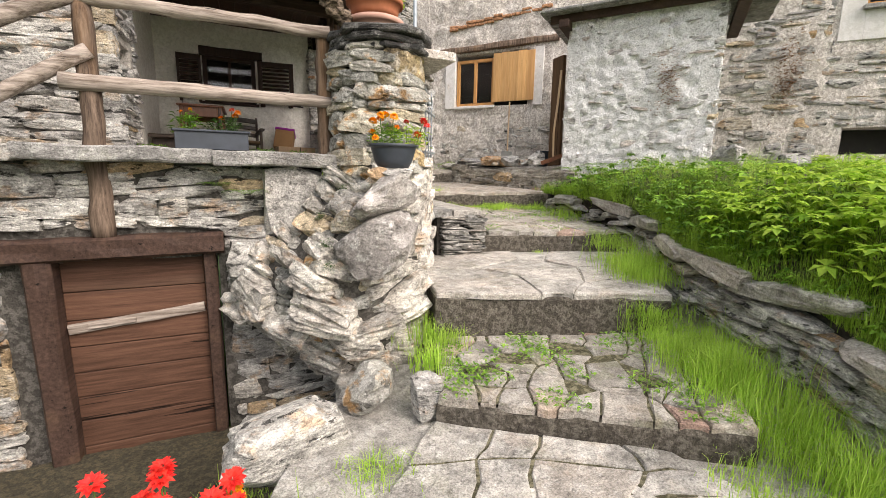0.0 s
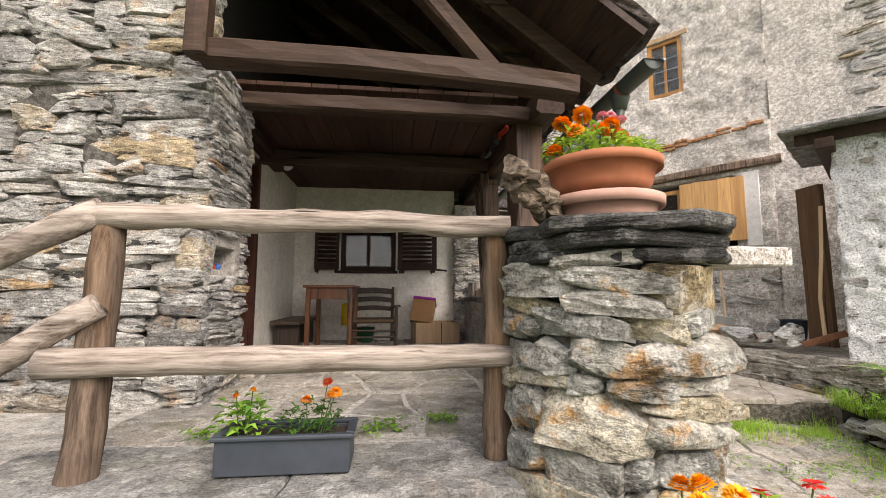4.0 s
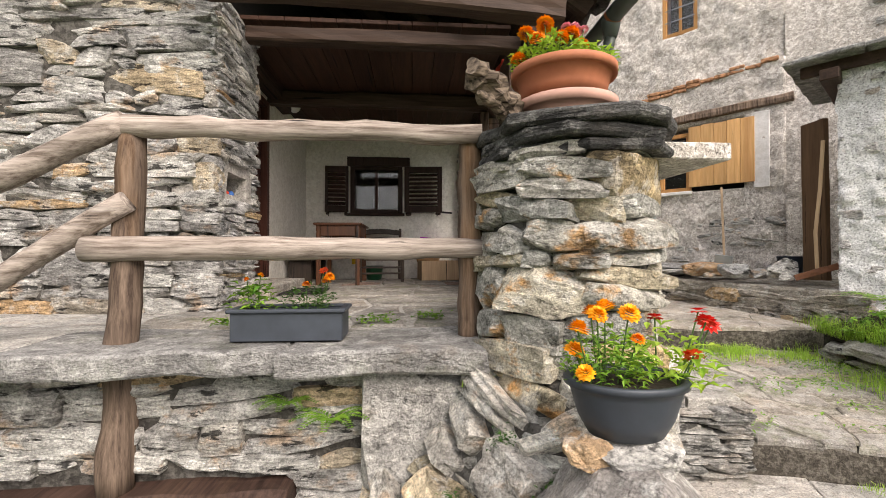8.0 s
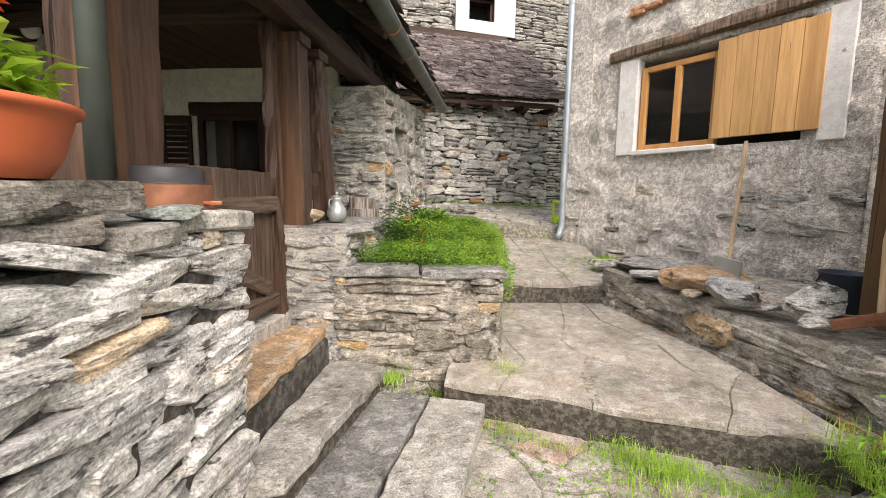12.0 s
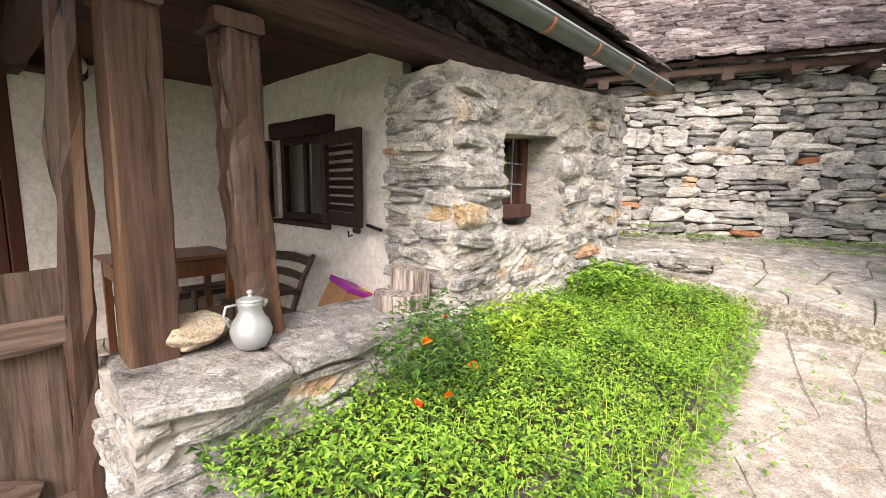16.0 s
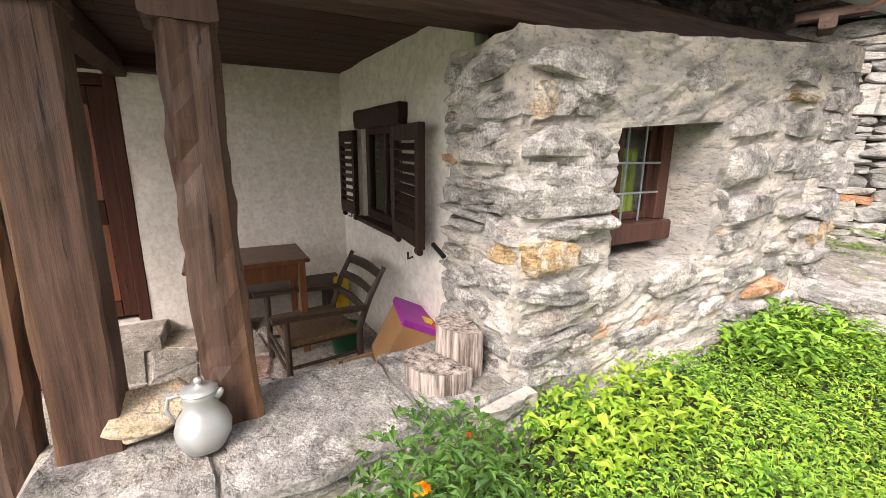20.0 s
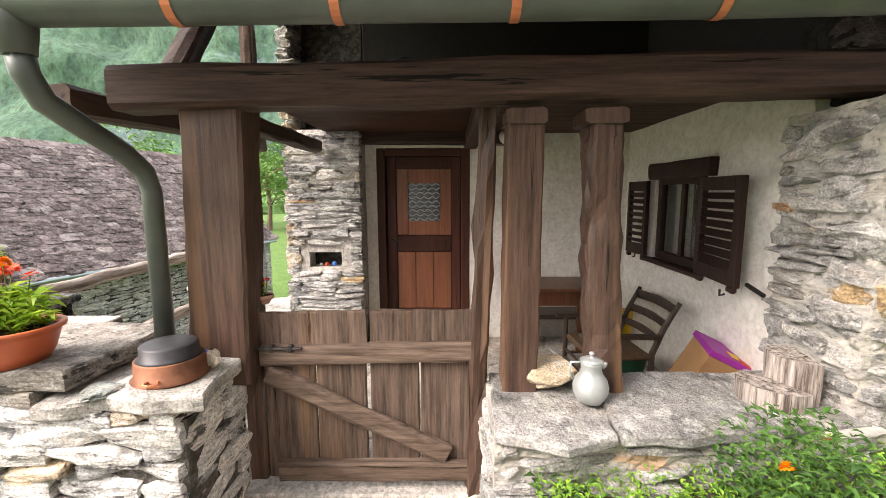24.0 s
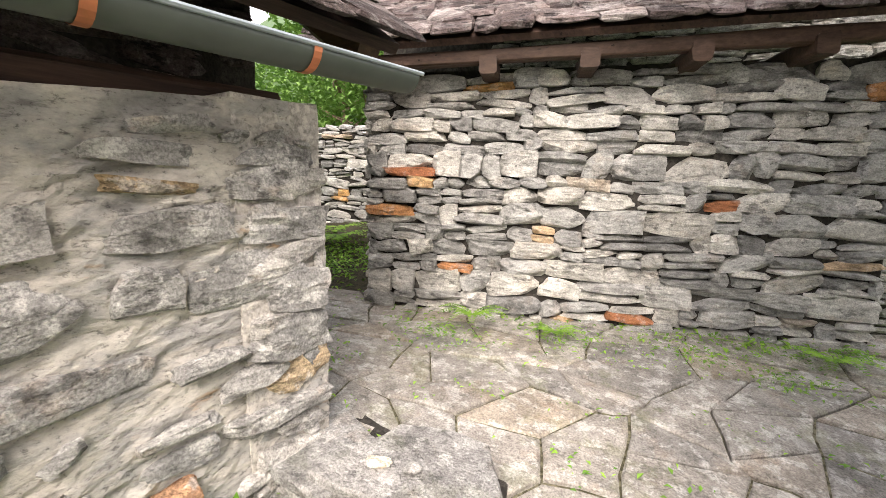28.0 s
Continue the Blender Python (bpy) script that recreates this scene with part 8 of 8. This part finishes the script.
edge_wall = solid("yard_edge", prism([(1.25, 10.42), (1.9, 10.5), (2.35, 10.75), (2.3, 11.0), (1.2, 11.0)], 2.0, 2.4, 0.03, 3), M_JOINT_AND_SHADE, "low dry-stone edge between bed and yard", "wall", kind="structure")
masonry(edge_wall, flat_face((1.3, 10.42, 2.05), (1, 0.16, 0), (0.16, -1, 0)), layout(1.05, 0.36, (0.04, 0.1), (0.14, 0.4), rs), M_STONE_DARK, 40, 0.2, 0.04, 0.002, 4, kinds=3)
part("slab", prism([(1.22, 10.4), (1.8, 10.44), (1.9, 10.8), (1.3, 10.95)], 2.39, 2.46, 0.04, 21), M_SLAB_DARK, edge_wall)
part("slab", prism([(1.68, 10.46), (2.1, 10.55), (2.4, 10.82), (2.15, 11.1), (1.75, 11.0)], 2.4, 2.49, 0.05, 22), M_SLAB_DARK, edge_wall)

# ---- neighbouring house across the valley side ----
NE = Vector((-5.0, -2.9, 1.5))
NA = Vector((-0.98, 0.196, 0)).normalized()
NN = Vector((0.196, 0.98, 0))
nh = thing("stone_house", "low dark stone house with a slab roof", "house")
NB = Vector((0, 0, -2.2))
nwall = plain_wall("house_wall", "dark rubble house wall", NE + Vector((0, 0, -3.6)) - NN * .35, NA, NN, 9.2, 3.6, .4, M_JOINT_AND_SHADE, (), 0, cell=.6)
nwall["kind"] = ""
for key in ("label", "category", "kind"):
    del nwall[key]
nwall.parent = nh
masonry(nwall, flat_face(NE + Vector((0, 0, -3.6)) - NN * .35, NA, NN), layout(9.2, 3.6, (.1, .2), (.2, .6), random.Random(3)), M_STONE_DARK, 50, .2, .05, .01, 3, most=60, near=lambda u, v: -v)
nup = (-NN + Z * .85).normalized()
nn = NA.cross(nup)
nn = nn if nn.z > 0 else -nn
nroof = part("roof", sheet(lambda u, v: NE + NA * 9.6 * u + nup * 5.2 * v, 4, 4), M_BEAM, nh)
slates(nroof, NE, NA, nup, nn, 9.6, 5.2, .17, (.2, .5), M_ROOF, 6, 200, near=lambda u, v: u + v * .3)
part("gutter", tube(line(NE + NN * .06 - Z * .03, NE + NA * 9.5 + NN * .06 - Z * .08, 4), .06, 8), M_GALV, nh)
part("gable", plain_wall("gable", "x", NE + NA * 9.2 + Vector((0, 0, -3.6)), -NN, NA, 4.2, 6.6, .3, M_STONE_DARK, (), .02, top=lambda u: 3.6 + u * .84, cell=.4).data, M_STONE_DARK, nh)
for ob in [o for o in scene.objects if o.name.startswith("gable") and o.parent is None]:
    bpy.data.objects.remove(ob)


# ---- trees and mountains ----
def tree_mesh(seed, h, w, leaves):
    r = random.Random(seed)
    limbs = [tube([(0, 0, 0), (.02 * h, 0, h * .3), (-.01 * h, .02 * h, h * .7)], [h * .03, h * .022, h * .008], 8, .2, seed, 2)]
    tips = []
    for k in range(9):
        a = k * 2.4 + r.uniform(-.3, .3)
        z0 = h * r.uniform(.25, .65)
        q = Vector((math.cos(a) * w * r.uniform(.5, .9), math.sin(a) * w * r.uniform(.5, .9), z0 + h * r.uniform(.1, .3)))
        limbs.append(tube([(0, 0, z0), tuple(q * .5 + Vector((0, 0, z0 * .5))), tuple(q)], [h * .013, h * .008, h * .003], 6))
        tips.append(q)
    tips.append(Vector((0, 0, h * .85)))
    verts, faces = [], []
    for _ in range(leaves):
        c = r.choice(tips)
        p = c + Vector((r.gauss(0, w * .3), r.gauss(0, w * .3), r.gauss(0, h * .1)))
        l = r.uniform(.25, .55) * h / 9
        add_leaf(verts, faces, p, rand_way(r, -.6, .6), l, l * .7)
    return join(*limbs), (verts, faces)


def make_tree(x, y, z, h, w, seed, leaves=1500):
    t = thing("tree", "leafy green deciduous tree on the slope", "tree", group="trees", at=(x, y, z))
    trunk, crown = tree_mesh(seed, h, w, leaves)
    part("trunk", trunk, M_LOG_Z, t)
    part("crown", crown, M_FAR, t)
    return t


base_tree = make_tree(-38, 4.5, -2.5, 9, 3.6, 1)
for k, (x, y, z, s) in enumerate(((-46, 7, -2.6, 1.0), (-55, 3, -2.6, 1.2), (-50, -1, -2.8, 1.1), (-60, 9, -2.5, 1.3), (-66, 0, -2.5, 1.2), (-72, 12, -2, 1.5), (-45, 12, -2.4, .9), (-64, -9, -2.5, 1.4), (-80, 4, -2, 1.6), (-58, -20, -2.5, 1.5), (-50, -34, -2.5, 1.5), (-70, -30, -2, 1.7), (-3.2, 24, 3.0, 0.75), (-5.5, 22, 2.6, 0.8), (-1.0, 27, 3.4, 0.9), (-8, 26, 2.8, 1.0), (-9, 21.5, 2.6, .6), (-12, 23, 3.8, .7), (-13.5, 26, 6, .9), (-17, 27, 7, 1.0), (-20, 31, 10, 1.1), (-26, 35, 13, 1.3), (-23, 37, 14, 1.2))):
    ob = copy_thing(base_tree, pose(x, y, z, 0, 0, 50 * k))
    ob.scale = (s, s, s)
hill = solid("hillside", sheet(lambda u, v: Vector((-70 + u * 80, 19 + v * 60, 1.2 + v * 46 + 1.5 * noise.noise(Vector((u * 4, v * 4, 0))))), 24, 24), leaf_mat("hill_green", (0.04, 0.08, 0.025), (0.08, 0.15, 0.04)), "green wooded hillside behind the hamlet", "hillside", kind="structure", smooth=True)
r5 = random.Random(5)
bv, bf = [], []
for _ in range(16000):
    u, v = r5.random(), r5.random() ** 1.5
    p = Vector((-46 + u * 52, 19 + v * 34, 1.3 + v * 26 + r5.uniform(0, 1.8)))
    l = r5.uniform(.3, .8)
    add_leaf(bv, bf, p, rand_way(r5, -.4, .8), l, l * .7)
solid("shrubs", (bv, bf), M_FAR, "dense green shrubs on the hillside", "shrubs", kind="stuff")


def mountain_mat(name, low, high, rocky, amount):
    m, nt, b = node_mat(name, 0.95)
    n1 = tex(nt, "noise", .05, 8, (1, 1, 1), rough=.7).outputs["Fac"]
    n2 = tex(nt, "noise", .012, 6, (1, 1, .5)).outputs["Fac"]
    c = mix(nt, ramp(nt, n1, [(.35, 0.0), (.65, 1.0)]), low, high)
    n3 = tex(nt, "noise", .22, 6, (1, 1, .6), rough=.75).outputs["Fac"]
    c = mix(nt, ramp(nt, n2, [(.5, 0.0), (.6, amount)]), c, rocky)
    c = mix(nt, .8, c, ramp(nt, n3, [(.36, .4), (.5, 1.0), (.64, 1.5)]), "MULTIPLY")
    nt.links.new(c, b.inputs["Base Color"])
    bump(nt, b, n1, 1.0, 3.0)
    return m


def ridge(name, x, y0, y1, top, mat, label, seed, slope):
    def f(u, v):
        y = y0 + (y1 - y0) * u
        h = top(u)
        z = -10 + (h + 10) * v
        n = noise.fractal(Vector((u * 7 + seed, v * 4, seed)), 1.0, 2.0, 6)
        return Vector((x - slope * v + 22 * n, y, z + 10 * n * v))
    return solid(name, sheet(f, 60, 34), mat, label, "mountain", kind="structure", smooth=True)


ridge("backdrop", -230, -420, 60, lambda u: 178 - 130 * max(0, u - .35) ** .8, mountain_mat("near_mountain", (.035, .075, .05), (.065, .12, .07), (.15, .18, .21), .9), "steep wooded mountainside with grey cliffs", 2, 120)
# distance haze is painted into this ridge's pale blue tones
ridge("backdrop_far", -620, -500, 420, lambda u: 150 + 120 * abs(u - .52), mountain_mat("far_mountain_hazed", (.085, .16, .2), (.12, .2, .25), (.18, .26, .33), .5), "distant mountains with blue-green haze put into their colour", 7, 180)
ridge("backdrop_woods", -110, -120, 70, lambda u: 22 - 8 * u, mountain_mat("near_woods", (.05, .11, .03), (.11, .2, .055), (.08, .16, .045), .5), "green wooded valley side", 9, 60)
